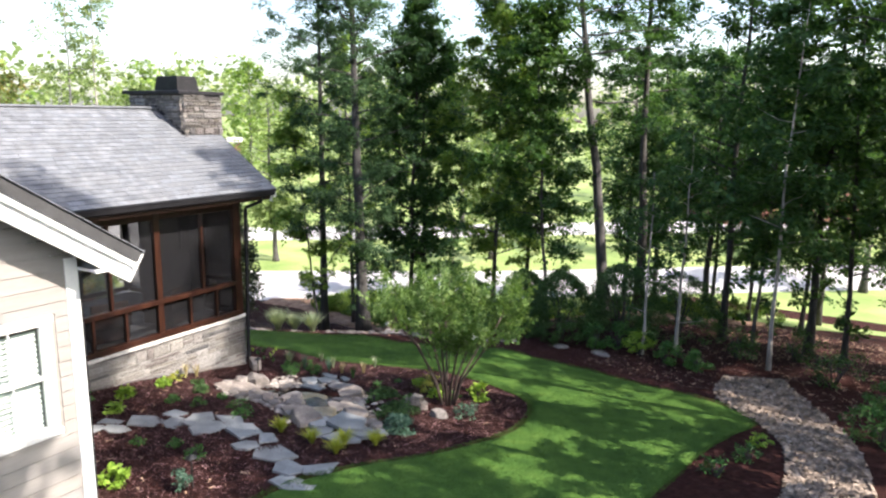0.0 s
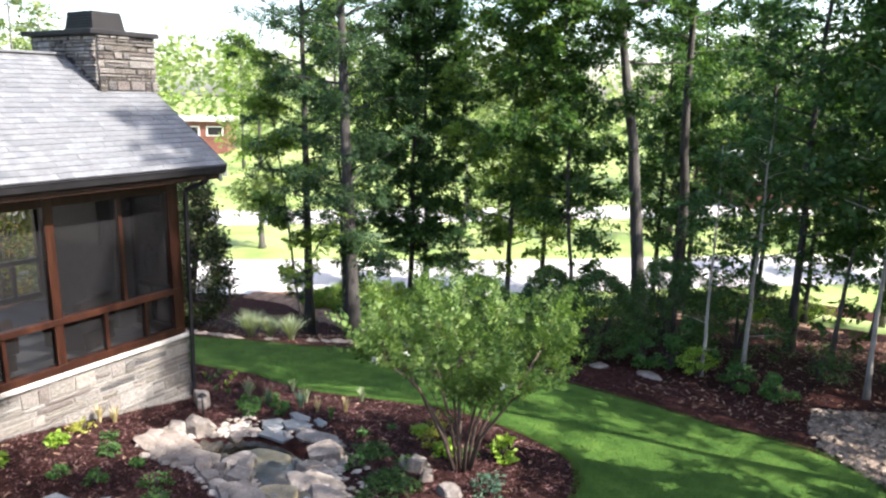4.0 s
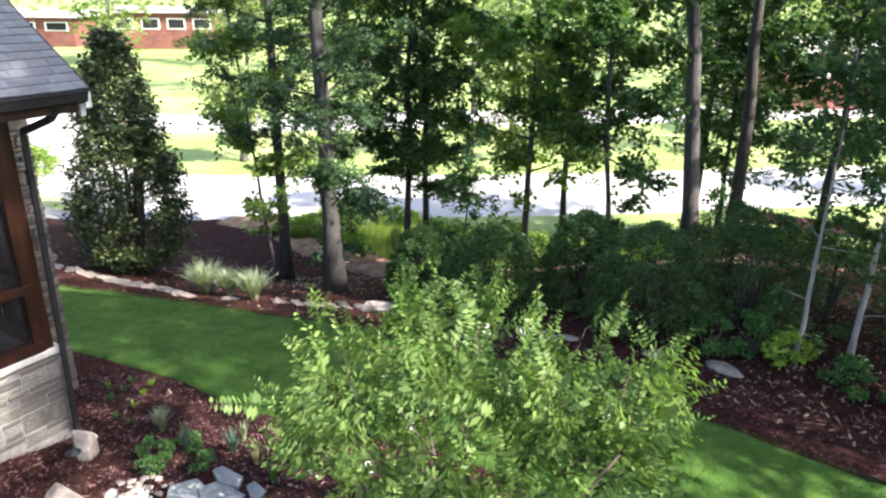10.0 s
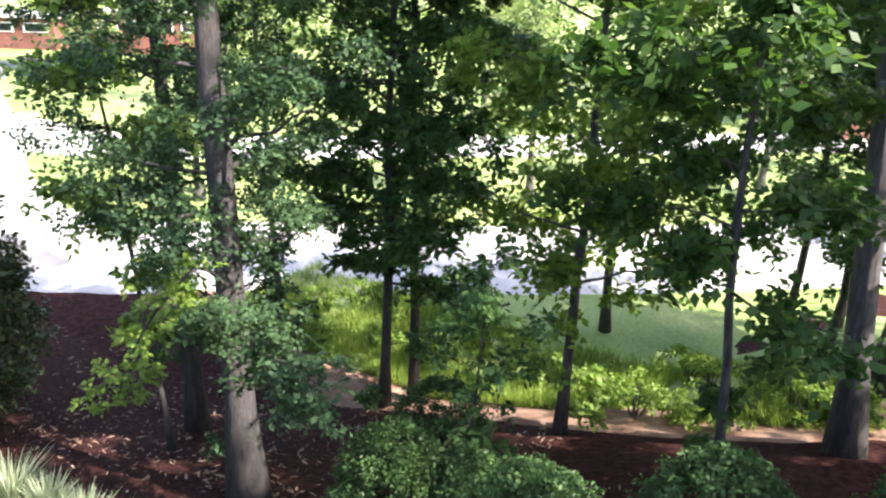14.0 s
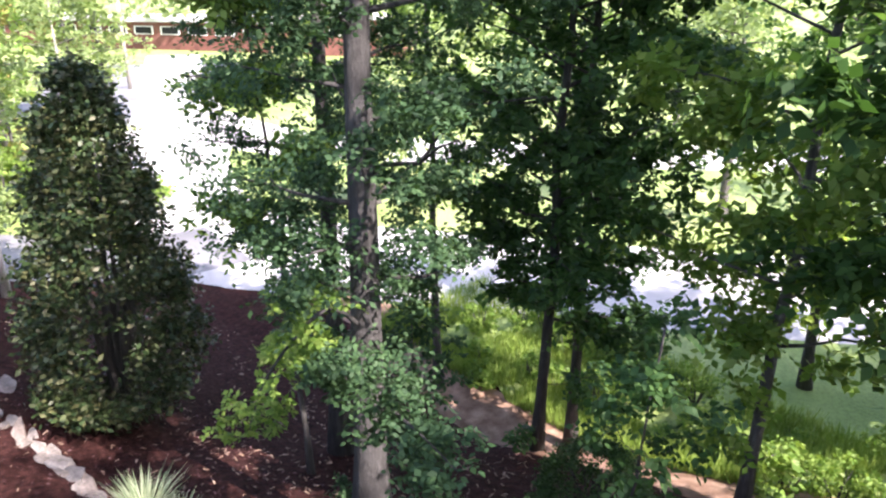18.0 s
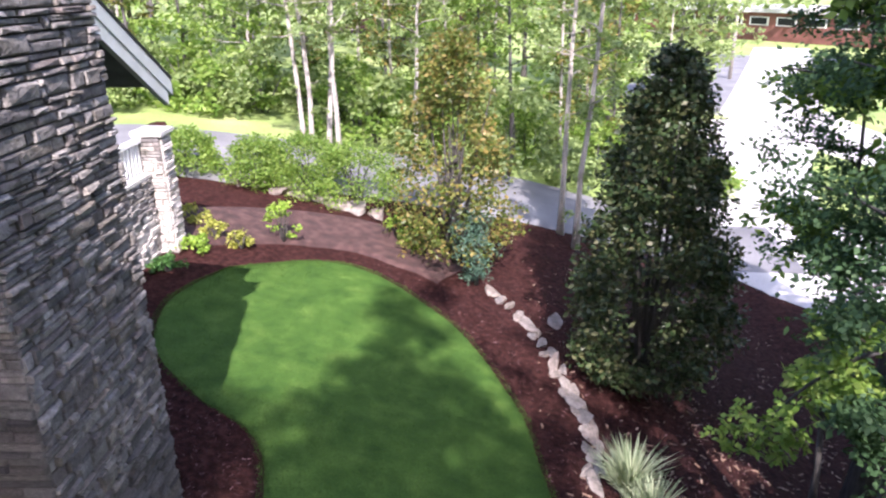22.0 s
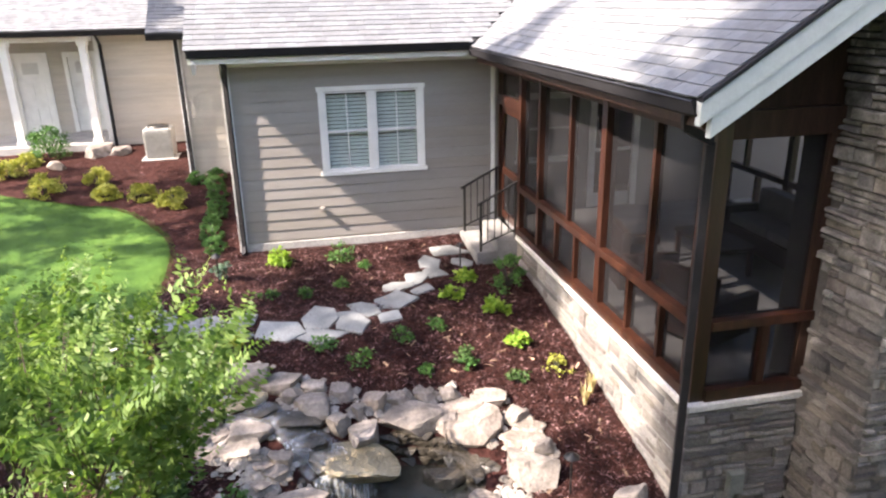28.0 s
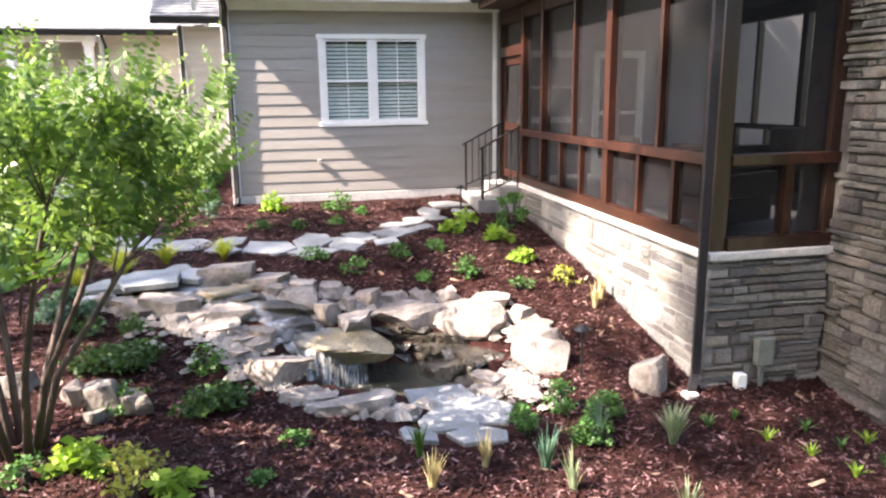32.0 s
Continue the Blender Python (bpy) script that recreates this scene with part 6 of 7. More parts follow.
        c = ((yi > py) != (yj > py)) & (px < (xj - xi) * (py - yi) / (yj - yi + 1e-12) + xi)
        r ^= c
        j = i
    return r


def chips(name, boxes, size, mat, label, category, skip_lawn=True, lift=0.008):
    P = []
    for x0, x1, y0, y1, n_ in boxes:
        P.append(np.stack([rng.uniform(x0, x1, n_), rng.uniform(y0, y1, n_)], 1))
    P = np.concatenate(P)
    if skip_lawn:
        P = P[~inside(P[:, 0], P[:, 1])]
    rp = np.hypot((P[:, 0] - POOL[0]) / POOL[2], (P[:, 1] - POOL[1]) / POOL[3])
    P = P[rp > 1.5]
    for cx, cy, cr in ((2.25, 6.5, 0.55), (4.85, 4.0, 0.65), (4.3, 4.4, 0.55), (3.8, 4.65, 0.55), (3.5, 4.95, 0.6), (3.9, 5.35, 0.35)):
        P = P[np.hypot(P[:, 0] - cx, P[:, 1] - cy) > cr]
    P = P[~((P[:, 0] < 0.0) & (P[:, 0] > -4.1) & (P[:, 1] < 6.42))]
    n_ = len(P)
    z = np.array([gz_fine(a, b) for a, b in P]) + lift + rng.random(n_) * 0.012
    c = np.stack([P[:, 0], P[:, 1], z], 1)
    a = rng.random(n_) * 2 * math.pi
    d = np.stack([np.cos(a), np.sin(a), rng.normal(0, 0.25, n_)], 1)
    s = np.stack([-np.sin(a), np.cos(a), rng.normal(0, 0.3, n_)], 1)
    L = size * (0.4 + rng.random((n_, 1)) * 1.1)
    W = L * (0.18 + 0.2 * rng.random((n_, 1)))
    Q = np.stack([c - d * L - s * W, c + d * L - s * W * 0.6, c + d * L * 0.9 + s * W, c - d * L * 0.8 + s * W * 0.8], 1)
    tagged(new(name, quads_mesh(Q, mat, name)), label, category, "", "stuff")


chips("mulch_chips", [(-1.5, 7.0, 0.0, 8.6, 190000), (4.4, 9, -7, 1, 12000), (-12, 5, 8, 15, 26000), (4, 9.5, 10.8, 15.5, 12000), (-5.5, -1, 6, 8.5, 5000)], 0.021, M["chip"], "shredded dark red bark mulch chips", "mulch")
chips("leaf_litter", [(-14, 4, 11.3, 18, 1000), (-9, 0, 14, 20, 900), (6, 14, 12, 24, 3600), (-1.2, 6.8, 0.2, 8.4, 500)], 0.045, M["litter"], "scattered dry tan leaves on the mulch", "leaf litter")
gA, gB = curve_through(CH_A, 8), curve_through(CH_B, 8)
ii = rng.integers(0, len(gA) - 1, 9000)
ff, vv = rng.random((9000, 1)), rng.random((9000, 1))
ga, gb = np.array(gA), np.array(gB)
pp = (ga[ii] * (1 - ff) + ga[ii + 1] * ff) * (1 - vv) + (gb[ii] * (1 - ff) + gb[ii + 1] * ff) * vv
pp[:, 2] = [gz_fine(a, b) + 0.03 for a, b, _ in pp]
dd = rng.normal(0, 1, (9000, 3)) * np.array([1, 1, 0.35])
dd /= np.linalg.norm(dd, axis=1, keepdims=True)
ss = np.cross(dd, rng.normal(0, 1, (9000, 3)) + np.array([0, 0, 2.5]))
ss /= np.linalg.norm(ss, axis=1, keepdims=True)
LL = 0.03 + 0.06 * rng.random((9000, 1))
Q = np.stack([pp - dd * LL, pp - ss * LL * 0.6, pp + dd * LL, pp + ss * LL * 0.6], 1)
tagged(new("path_gravel", quads_mesh(Q, surface("gravel", (0.12, 0.09, 0.07), (0.22, 0.17, 0.135), (0.36, 0.3, 0.25), 5, 0.85, 0.2, 50, vary=0.45, island=True), "path_gravel")), "tan stones and chips of the dry stream bed", "gravel", "", "stuff")


# ---- trees and shrubs ----
def tree(name, x, y, h, r, first, reach, leaf, bark, label, seed, limbs=30, clumps=4, per=70, size=0.13, lean=(0.0, 0.0), spread=0.55, low=0.0, group="woodland trees", droop=0.0, single=False, sway=1.0, wide=1.0):
    """A tapered trunk with limbs and a loose crown of leaf clumps. first: height of the lowest limb; reach: crown radius."""
    rg = random.Random(seed)
    rn = np.random.default_rng(seed)
    z0 = gz(x, y)
    T = thing(name, label, "tree", group, at=(x, y, z0))
    axis, rad = [], []
    n_ = 12
    wob = [(rg.gauss(0, 1), rg.gauss(0, 1)) for _ in range(n_ + 1)]
    ax, ay = 0.0, 0.0
    for k in range(n_ + 1):
        t = k / n_
        ax += sway * wob[k][0] * 0.012 * h / n_ * 3
        ay += sway * wob[k][1] * 0.012 * h / n_ * 3
        axis.append(Vector((lean[0] * t * h + ax, lean[1] * t * h + ay, t * h - (0.15 if k == 0 else 0))))
        flare = 1.5 if k == 0 else 1.0
        rad.append(max(r * flare * (1 - 0.85 * t ** 0.9), 0.012))
    tube("trunk", axis, rad, bark, T, seg=10)

    def at(z):
        t = min(max(z / h, 0), 0.999) * n_
        i = int(t)
        return axis[i].lerp(axis[i + 1], t - i), rad[i] * (1 - (t - i)) + rad[i + 1] * (t - i)
    wood, cents, sizes = [], [], []
    for k in range(limbs):
        t = (k + rg.random()) / limbs
        z = first + (h * 0.97 - first) * t ** 0.9
        p, rr = at(z)
        a = k * 2.4 + rg.uniform(-0.5, 0.5)
        prof = max(0.3, math.sin(math.pi * (0.28 + 0.66 * t)))
        L = reach * prof * rg.uniform(0.6, 1.15) * (wide if z > 8.5 else 1.0)
        up_ = rg.uniform(0.05, 0.5) - droop * (1 - t)
        d = Vector((math.cos(a), math.sin(a), up_)).normalized()
        q = [p]
        for j in range(1, 5):
            q.append(q[-1] + d * L / 4 + Vector((rg.gauss(0, 1), rg.gauss(0, 1), rg.gauss(0, 0.6))) * L * 0.05)
        r0 = min(rr * 0.5, 0.012 + L * 0.016)
        wood.append(tube_vf(q, [r0, r0 * 0.75, r0 * 0.55, r0 * 0.35, r0 * 0.2], 5))
        for j in range(clumps):
            s = 0.35 + 0.7 * (j + rg.random()) / clumps
            c = p.lerp(q[-1], s) + Vector((rg.gauss(0, 1), rg.gauss(0, 1), rg.gauss(0, 0.7))) * L * 0.16
            cents.append(c)
            sizes.append(spread * rg.uniform(0.6, 1.25))
    for k in range(int(low)):
        z = rg.uniform(0.5, first)
        p, rr = at(z)
        a = rg.random() * 6.28
        c = p + Vector((math.cos(a), math.sin(a), 0.2)) * rg.uniform(0.2, 0.7)
        wood.append(tube_vf([p, c], [0.012, 0.005], 4))
        cents.append(c)
        sizes.append(spread * rg.uniform(0.5, 0.9))
    if single:
        for V, F in wood:
            put("limb", mesh_of(V, F, bark, True, "limb"), T)
    else:
        V, F = join_vf(wood)
        tagged(put("limbwork", mesh_of(V, F, bark, True, "limbwork"), T), "", "", "", "stuff")
    Q = sprays(np.array([tuple(c) for c in cents]), np.array(sizes), per, size, rn)
    put("crown", quads_mesh(Q, leaf, "crown"), T)
    return T


def shrub(name, x, y, rx, ry, h, leaf, label, seed, n=2500, size=0.05, shape="dome", category="shrub", group="", bark="bark_dark", stems=7, z=None, gap=0.25):
    """A bush of short stems and many leaves; shape dome, cone or loose."""
    rg = random.Random(seed)
    rn = np.random.default_rng(seed)
    z0 = gz(x, y) if z is None else z
    T = thing(name, label, category, group, at=(x, y, z0))
    wood = []
    for k in range(stems):
        a = rg.random() * 6.28
        e = Vector((math.cos(a) * rx * 0.6 * rg.random(), math.sin(a) * ry * 0.6 * rg.random(), h * rg.uniform(0.55, 0.85)))
        m = e * 0.5 + Vector((rg.gauss(0, 0.05) * rx, rg.gauss(0, 0.05) * ry, 0))
        wood.append(tube_vf([(e.x * 0.1, e.y * 0.1, -0.05), m, e], [0.012 + 0.012 * h, 0.01 + 0.006 * h, 0.004], 5))
    V, F = join_vf(wood)
    tagged(put("stemwork", mesh_of(V, F, M[bark], True, "stemwork"), T), "", "", "", "stuff")
    k = max(14, n // 60)
    u = rn.random(k)
    a = rn.random(k) * 2 * math.pi
    if shape == "cone":
        w = (1 - u) ** 0.58 * (0.45 + 0.55 * np.minimum(1, u * 8)) * (0.75 + 0.3 * rn.random(k))
        zz = h * (0.04 + 0.96 * u)
    elif shape == "loose":
        w = np.sqrt(rn.random(k)) * np.sin(np.pi * (0.12 + 0.8 * u))
        zz = h * (0.12 + 0.86 * u)
    else:
        w = np.sqrt(np.maximum(0, 1 - (u * 1.02) ** 2.4)) * (0.72 + 0.28 * rn.random(k))
        zz = h * (0.06 + 0.86 * u)
    c = np.stack([np.cos(a) * w * rx, np.sin(a) * w * ry, zz], 1)
    Q = leaves(c, np.full(k, gap * (rx + ry) / 2 + 0.02), n // k, size, rn)
    Q[:, :, 2] = np.maximum(Q[:, :, 2], 0.01)
    put("foliage", quads_mesh(Q, leaf, "foliage"), T)
    return T


def tuft(name, x, y, h, n, leaf, label, seed, wide=0.02, category="ornamental grass", arch=0.7, group=""):
    """A clump of arching blades."""
    rn = np.random.default_rng(seed)
    z0 = gz_fine(x, y)
    a = rn.random(n) * 2 * math.pi
    L = h * (0.6 + 0.5 * rn.random(n))
    out = arch * (0.2 + 0.8 * rn.random(n))
    d = np.stack([np.cos(a), np.sin(a), 0 * a], 1)
    s = np.stack([-np.sin(a), np.cos(a), 0 * a], 1) * wide / 2
    base_ = d * (0.08 * h * rn.random((n, 1)))
    pts = []
    for t in (0.0, 0.35, 0.7, 1.0):
        p = base_ + d * (out * L * t ** 1.6)[:, None]
        p[:, 2] = L * (t - 0.42 * out * t * t)
        pts.append(p)
    Q = []
    for i in range(3):
        w0, w1 = (1.0, 0.9, 0.6, 0.05)[i], (1.0, 0.9, 0.6, 0.05)[i + 1]
        Q.append(np.stack([pts[i] - s * w0, pts[i] + s * w0, pts[i + 1] + s * w1, pts[i + 1] - s * w1], 1))
    ob = thing(name, label, category, group, at=(x, y, z0))
    tagged(put("foliage", quads_mesh(np.concatenate(Q), leaf, "foliage"), ob), "", "", "", "stuff")
    return ob


# the multi-stemmed crape myrtle by the pond
rg = random.Random(77)
rn = np.random.default_rng(77)
mz = gz(5.3, 6.68)
myr = thing("crape_myrtle", "multi-stemmed crape myrtle with fresh green leaves in the mulch bed", "tree", at=(5.3, 6.68, mz))
cents, twigs = [], []
for k in range(9):
    a = k * 0.7 + rg.uniform(-0.2, 0.2)
    s0 = Vector((math.cos(a) * 0.1, math.sin(a) * 0.1, -0.08))
    p1 = Vector((math.cos(a) * 0.27, math.sin(a) * 0.27, 0.55 + rg.uniform(-0.1, 0.1)))
    p2 = Vector((math.cos(a) * 0.66, math.sin(a) * 0.66, 1.15 + rg.uniform(-0.1, 0.15)))
    p3 = Vector((math.cos(a) * 1.05, math.sin(a) * 1.05, 1.7 + rg.uniform(-0.2, 0.3)))
    tube("stem", [s0, p1, p2, p3], [0.03, 0.025, 0.018, 0.01], M["bark_tan"], myr, seg=7)
    for j in range(12):
        b = rg.choice((p2, p2.lerp(p3, 0.5), p3, p3, p2.lerp(p3, 0.25)))
        a2 = a + rg.uniform(-1.4, 1.4)
        e = b + Vector((math.cos(a2) * rg.uniform(0.15, 0.75), math.sin(a2) * rg.uniform(0.15, 0.75), rg.uniform(-0.05, 0.8)))
        r_ = math.hypot(e.x, e.y)
        if r_ > 1.31:
            e.x, e.y = e.x * 1.31 / r_, e.y * 1.31 / r_
        e.z = max(e.z, 1.5 + 0.1 * r_)
        e.z = min(e.z, 2.5 - 0.12 * r_ * r_)
        twigs.append(tube_vf([b, b.lerp(e, 0.5) + Vector((0, 0, 0.04)), e], [0.008, 0.005, 0.002], 4))
        for q in range(3):
            cents.append(b.lerp(e, 0.45 + 0.3 * q) + Vector((rg.gauss(0, 0.08), rg.gauss(0, 0.08), rg.gauss(0, 0.06))))
for k in range(34):
    a, q = rg.random() * 6.28, 0.85 * rg.random() ** 0.6
    e = Vector((math.cos(a) * q, math.sin(a) * q, rg.uniform(1.6, 2.6) - 0.12 * q))
    b = Vector((e.x * 0.45, e.y * 0.45, e.z - 0.75))
    twigs.append(tube_vf([b, b.lerp(e, 0.5), e], [0.009, 0.006, 0.002], 4))
    for j in range(3):
        cents.append(b.lerp(e, 0.4 + 0.3 * j))
V, F = join_vf(twigs)
tagged(put("twigwork", mesh_of(V, F, M["bark_tan"], True, "twigwork"), myr), "", "", "", "stuff")
# sprays: shoots with paired leaves up both sides
ce = np.array([tuple(c) for c in cents if c.z > 1.42])
ce = ce[rn.integers(0, len(ce), 760)] + rn.normal(0, 0.08, (760, 3))
up_ = rn.normal(0, 0.55, (760, 3)) + ce * np.array([0.35, 0.35, 0])
up_[:, 2] = np.abs(up_[:, 2]) * 0.6 + 0.55
up_ /= np.linalg.norm(up_, axis=1, keepdims=True)
side = np.cross(up_, rn.normal(0, 1, (760, 3)))
side /= np.linalg.norm(side, axis=1, keepdims=True)
flat_ = np.cross(up_, side)
Q = []
for j in range(11):
    s = (j + 0.5) / 11
    at_ = ce + up_ * (0.38 * s - 0.05)
    for sg in (-1, 1):
        L = 0.105 * (1 - 0.6 * s) * (0.8 + 0.4 * rn.random((760, 1)))
        d = side * sg + up_ * 0.35 + flat_ * rn.normal(0, 0.45, (760, 1)) - np.array([0, 0, 0.15])
        d /= np.linalg.norm(d, axis=1, keepdims=True)
        w = np.cross(d, flat_) * L * 0.22 + rn.normal(0, 0.004, (760, 3))
        Q.append(np.stack([at_, at_ + d * L * 0.5 + w, at_ + d * L, at_ + d * L * 0.5 - w], 1))
put("crown", quads_mesh(np.concatenate(Q), M["myrtle"], "crown"), myr)
blo = [c for c in cents if c.z > 1.4]
rg.shuffle(blo)
put("blossoms", quads_mesh(leaves(np.array([tuple(c) for c in blo[:12]]), np.full(12, 0.07), 22, 0.035, rn), M["white_leaf"], "blossoms"), myr, "few small white flower tufts")

# woodland trees beyond the lawn
# x, y, height, trunk radius, first limb, reach, leaf, bark, limbs, lean, low sprouts
WOOD_NEAR = [
    (-2.76, 14.4, 17, 0.22, 2.7, 1.9, "oak_blue", "bark_oak", 70, (-0.105, 0.09), 3),
    (-6.05, 16.1, 15, 0.17, 3.4, 2.1, "oak_blue", "bark_oak", 44, (0.0, 0.0), 5),
    (-5.4, 15.1, 9, 0.05, 2.6, 1.1, "bright", "bark_dark", 10, (-0.19, 0.03), 3),
    (4.0, 19.8, 16, 0.22, 7.6, 2.7, "oak", "bark", 34, (-0.115, 0.0), 3),
    (4.45, 23.0, 16, 0.2, 8.4, 2.3, "oak_dark", "bark_dark", 24, (-0.01, 0.0), 1),
    (-0.25, 19.1, 12.5, 0.1, 2.5, 2.3, "bright", "bark", 42, (0.01, 0.0), 5),
    (2.6, 18.0, 11, 0.07, 2.6, 2.2, "oak", "bark", 38, (-0.07, -0.02), 4),
    (-4.2, 19.4, 14, 0.12, 2.6, 2.6, "oak_dark", "bark_dark", 46, (0.01, 0.0), 2),
    (-3.9, 20.1, 13, 0.12, 2.8, 2.6, "oak_dark", "bark_dark", 42, (0.0, 0.01), 2),
]
WOOD_EAST = [
    (6.98, 14.3, 5.0, 0.045, 1.8, 1.0, "oak_dark", "bark_pale", 14, (0.01, 0.02), 2),
    (7.73, 14.95, 6.0, 0.055, 2.4, 1.1, "oak_dark", "bark_pale", 16, (0.0, 0.0), 2),
    (8.3, 18.6, 13.5, 0.12, 3.0, 2.3, "oak_dark", "bark_dark", 36, (-0.01, 0.0), 4),
    (9.3, 17.6, 9, 0.06, 2.4, 1.7, "oak", "bark", 22, (0.03, 0.0), 5),
    (10.08, 15.0, 10, 0.055, 3.0, 1.6, "oak_dark", "bark_pale", 20, (0.01, 0.01), 2),
    (10.8, 18.7, 13.5, 0.13, 4.0, 2.4, "oak", "bark_dark", 34, (0.0, 0.0), 4),
    (11.7, 18.0, 12, 0.08, 2.2, 2.2, "oak", "bark_dark", 28, (-0.06, 0.0), 5),
    (14.4, 18.6, 12, 0.14, 2.8, 2.9, "oak_dark", "bark_dark", 36, (0.0, 0.0), 6),
    (13.4, 17.2, 12, 0.1, 2.4, 2.6, "oak", "bark_dark", 32, (0.0, 0.0), 6),
    (14.6, 15.0, 13, 0.13, 3.2, 2.9, "oak_dark", "bark_dark", 30, (0.0, 0.0), 5),
    (8.2, 25.2, 8.2, 0.09, 2.0, 2.2, "oak", "bark_dark", 24, (0.0, 0.0), 2),
    (10.2, 23.4, 8.5, 0.09, 2.0, 2.4, "oak", "bark_dark", 24, (0.02, 0.0), 2),
    (13.0, 21.6, 8.5, 0.1, 2.0, 2.4, "oak", "bark_dark", 16, (0.0, 0.0), 2),
    (3.4, 26.4, 8.2, 0.1, 2.0, 2.4, "oak_dark", "bark_dark", 30, (0.0, 0.0), 2),
    (6.4, 27.2, 8.6, 0.1, 2.0, 2.6, "oak_dark", "bark_dark", 30, (0.0, 0.0), 2),
]
WOOD_FAR = [
    (2.4, 27.6, 12, 0.12, 3.4, 2.6, "oak_dark", "bark_dark", 30, (0.0, 0.0), 2),
    (-1.8, 26.0, 12, 0.13, 3.4, 2.6, "oak", "bark_dark", 30, (0.0, 0.0), 2),
    (6.4, 25.5, 11, 0.14, 4.0, 2.4, "oak_dark", "bark_dark", 26, (0.0, 0.0), 2),
    (-7.6, 19.8, 13, 0.1, 3.4, 1.8, "bright", "bark", 20, (-0.02, 0.0), 3),
    (-0.2, 15.9, 3.6, 0.03, 0.9, 0.9, "oak_dark", "bark_dark", 12, (0.06, 0.0), 3),
    (-3.9, 16.1, 3.2, 0.025, 0.9, 0.7, "oak_blue", "bark", 10, (-0.05, 0.0), 2),
    (10.5, 28.5, 11, 0.13, 3.2, 2.8, "oak_dark", "bark_dark", 32, (0.0, 0.0), 4),
    (3.4, 29.0, 12, 0.13, 3.2, 2.8, "oak", "bark_dark", 30, (0.0, 0.0), 4),
    (14.6, 26.0, 11, 0.14, 2.6, 2.9, "oak_dark", "bark_dark", 32, (0.0, 0.0), 4),
    # stands out of view, added to shade the wood's eastern floor
    (18.2, 18.8, 13, 0.15, 2.4, 3.0, "oak_dark", "bark_dark", 26, (0.0, 0.0), 4),
]
WOOD = WOOD_NEAR + WOOD_EAST + WOOD_FAR
wood_trees = []
for k, (x, y, h, r, f, rc, lf, bk, nl, ln, lo) in enumerate(WOOD):
    big = h > 8
    wood_trees.append(tree("tree", x, y, h, r, f, rc, M[lf], M[bk], ("tall %s-barked woodland tree with loose green crown" if big else "slender %s-barked sapling at the wood's edge") % {"bark": "grey", "bark_oak": "dark grey", "bark_dark": "dark", "bark_pale": "pale"}[bk], 500 + k, nl, (5 if k < 9 else 6) if big else 3, (192 if k < 2 else 112 if k < 9 else 62) if big else 40, (0.078 if k < 2 else 0.12 if k == 3 else 0.15) if big else 0.11, ln, (0.4 if k < 2 else 0.52) if big else 0.36, lo, single=True, sway=0.25 if k < 2 else 1.0, wide=1.2 if k in (0, 1, 3) else 1.0))


def leafy_branch(T, pts, leaf, label, seed, n_, spread, per, size):
    """One low limb of a tree with its own leaves; points are in the world."""
    rg, rn = random.Random(seed), np.random.default_rng(seed)
    P = [Vector(p) - T.location for p in curve_through(pts, 5)]
    put("limb", mesh_of(*tube_vf(P, [0.03 - 0.024 * i / (len(P) - 1) for i in range(len(P))], 6), M["bark_oak"], True, "limb"), T)
    cents = []
    for k in range(n_):
        p = P[int((0.25 + 0.75 * (k + rg.random()) / n_) * (len(P) - 1))]
        cents.append(p + Vector((rg.gauss(0, 0.16), rg.gauss(0, 0.2), rg.gauss(-0.05, 0.13))))
    put("foliage", quads_mesh(sprays(np.array([tuple(c) for c in cents]), np.full(n_, spread), per, size, rn), leaf, "foliage"), T, label)


oak = wood_trees[0]
leafy_branch(oak, [(-2.85, 14.35, 0.6), (-2.7, 13.85, 1.0), (-3.2, 13.55, 0.35), (-3.75, 13.5, -0.45), (-4.05, 13.5, -1.0)], M["bright"], "drooping yellow-green branch", 41, 18, 0.22, 56, 0.09)
leafy_branch(oak, [(-2.72, 14.35, -0.5), (-2.1, 14.1, 0.0), (-1.5, 14.0, 0.1), (-0.8, 13.95, 0.0)], M["oak_blue"], "low blue-green branch", 42, 18, 0.32, 80, 0.09)
leafy_branch(oak, [(-2.75, 14.3, 0.1), (-2.6, 13.9, 0.45), (-2.3, 13.8, 0.35)], M["oak_blue"], "low blue-green branch", 43, 8, 0.3, 72, 0.1)
# trees added on the sunny side, mostly unseen, to shade house and lawn
for k, (x, y, h, f, rc, nl) in enumerate([(13.8, 12.8, 24, 6.0, 2.8, 36), (15.9, 10.3, 21.5, 16.2, 1.5, 11), (19.5, 12.4, 26, 9.0, 3.0, 32), (15.9, 6.0, 14, 9.5, 1.4, 7), (16.3, 9.1, 22.0, 15.8, 1.7, 28), (14.2, 15.8, 24, 12.0, 2.2, 9), (17.0, 13.0, 24, 14.0, 2.3, 30), (16.4, 4.2, 19.0, 8.0, 1.8, 19), (19.6, 4.7, 24, 11.0, 1.5, 26), (17.4, -3.4, 19, 7.0, 2.6, 26), (23.0, 14.5, 27, 9.0, 3.4, 24), (15.8, 2.8, 10, 3.0, 1.9, 22), (14.9, 5.8, 7, 1.8, 1.7, 18), (14.6, 8.4, 8.5, 3.0, 1.5, 18), (16.4, -0.6, 16.0, 6.0, 2.2, 34), (21.6, 10.2, 12, 4.0, 3.0, 32), (22.0, 14.2, 12, 4.0, 3.2, 32)]):
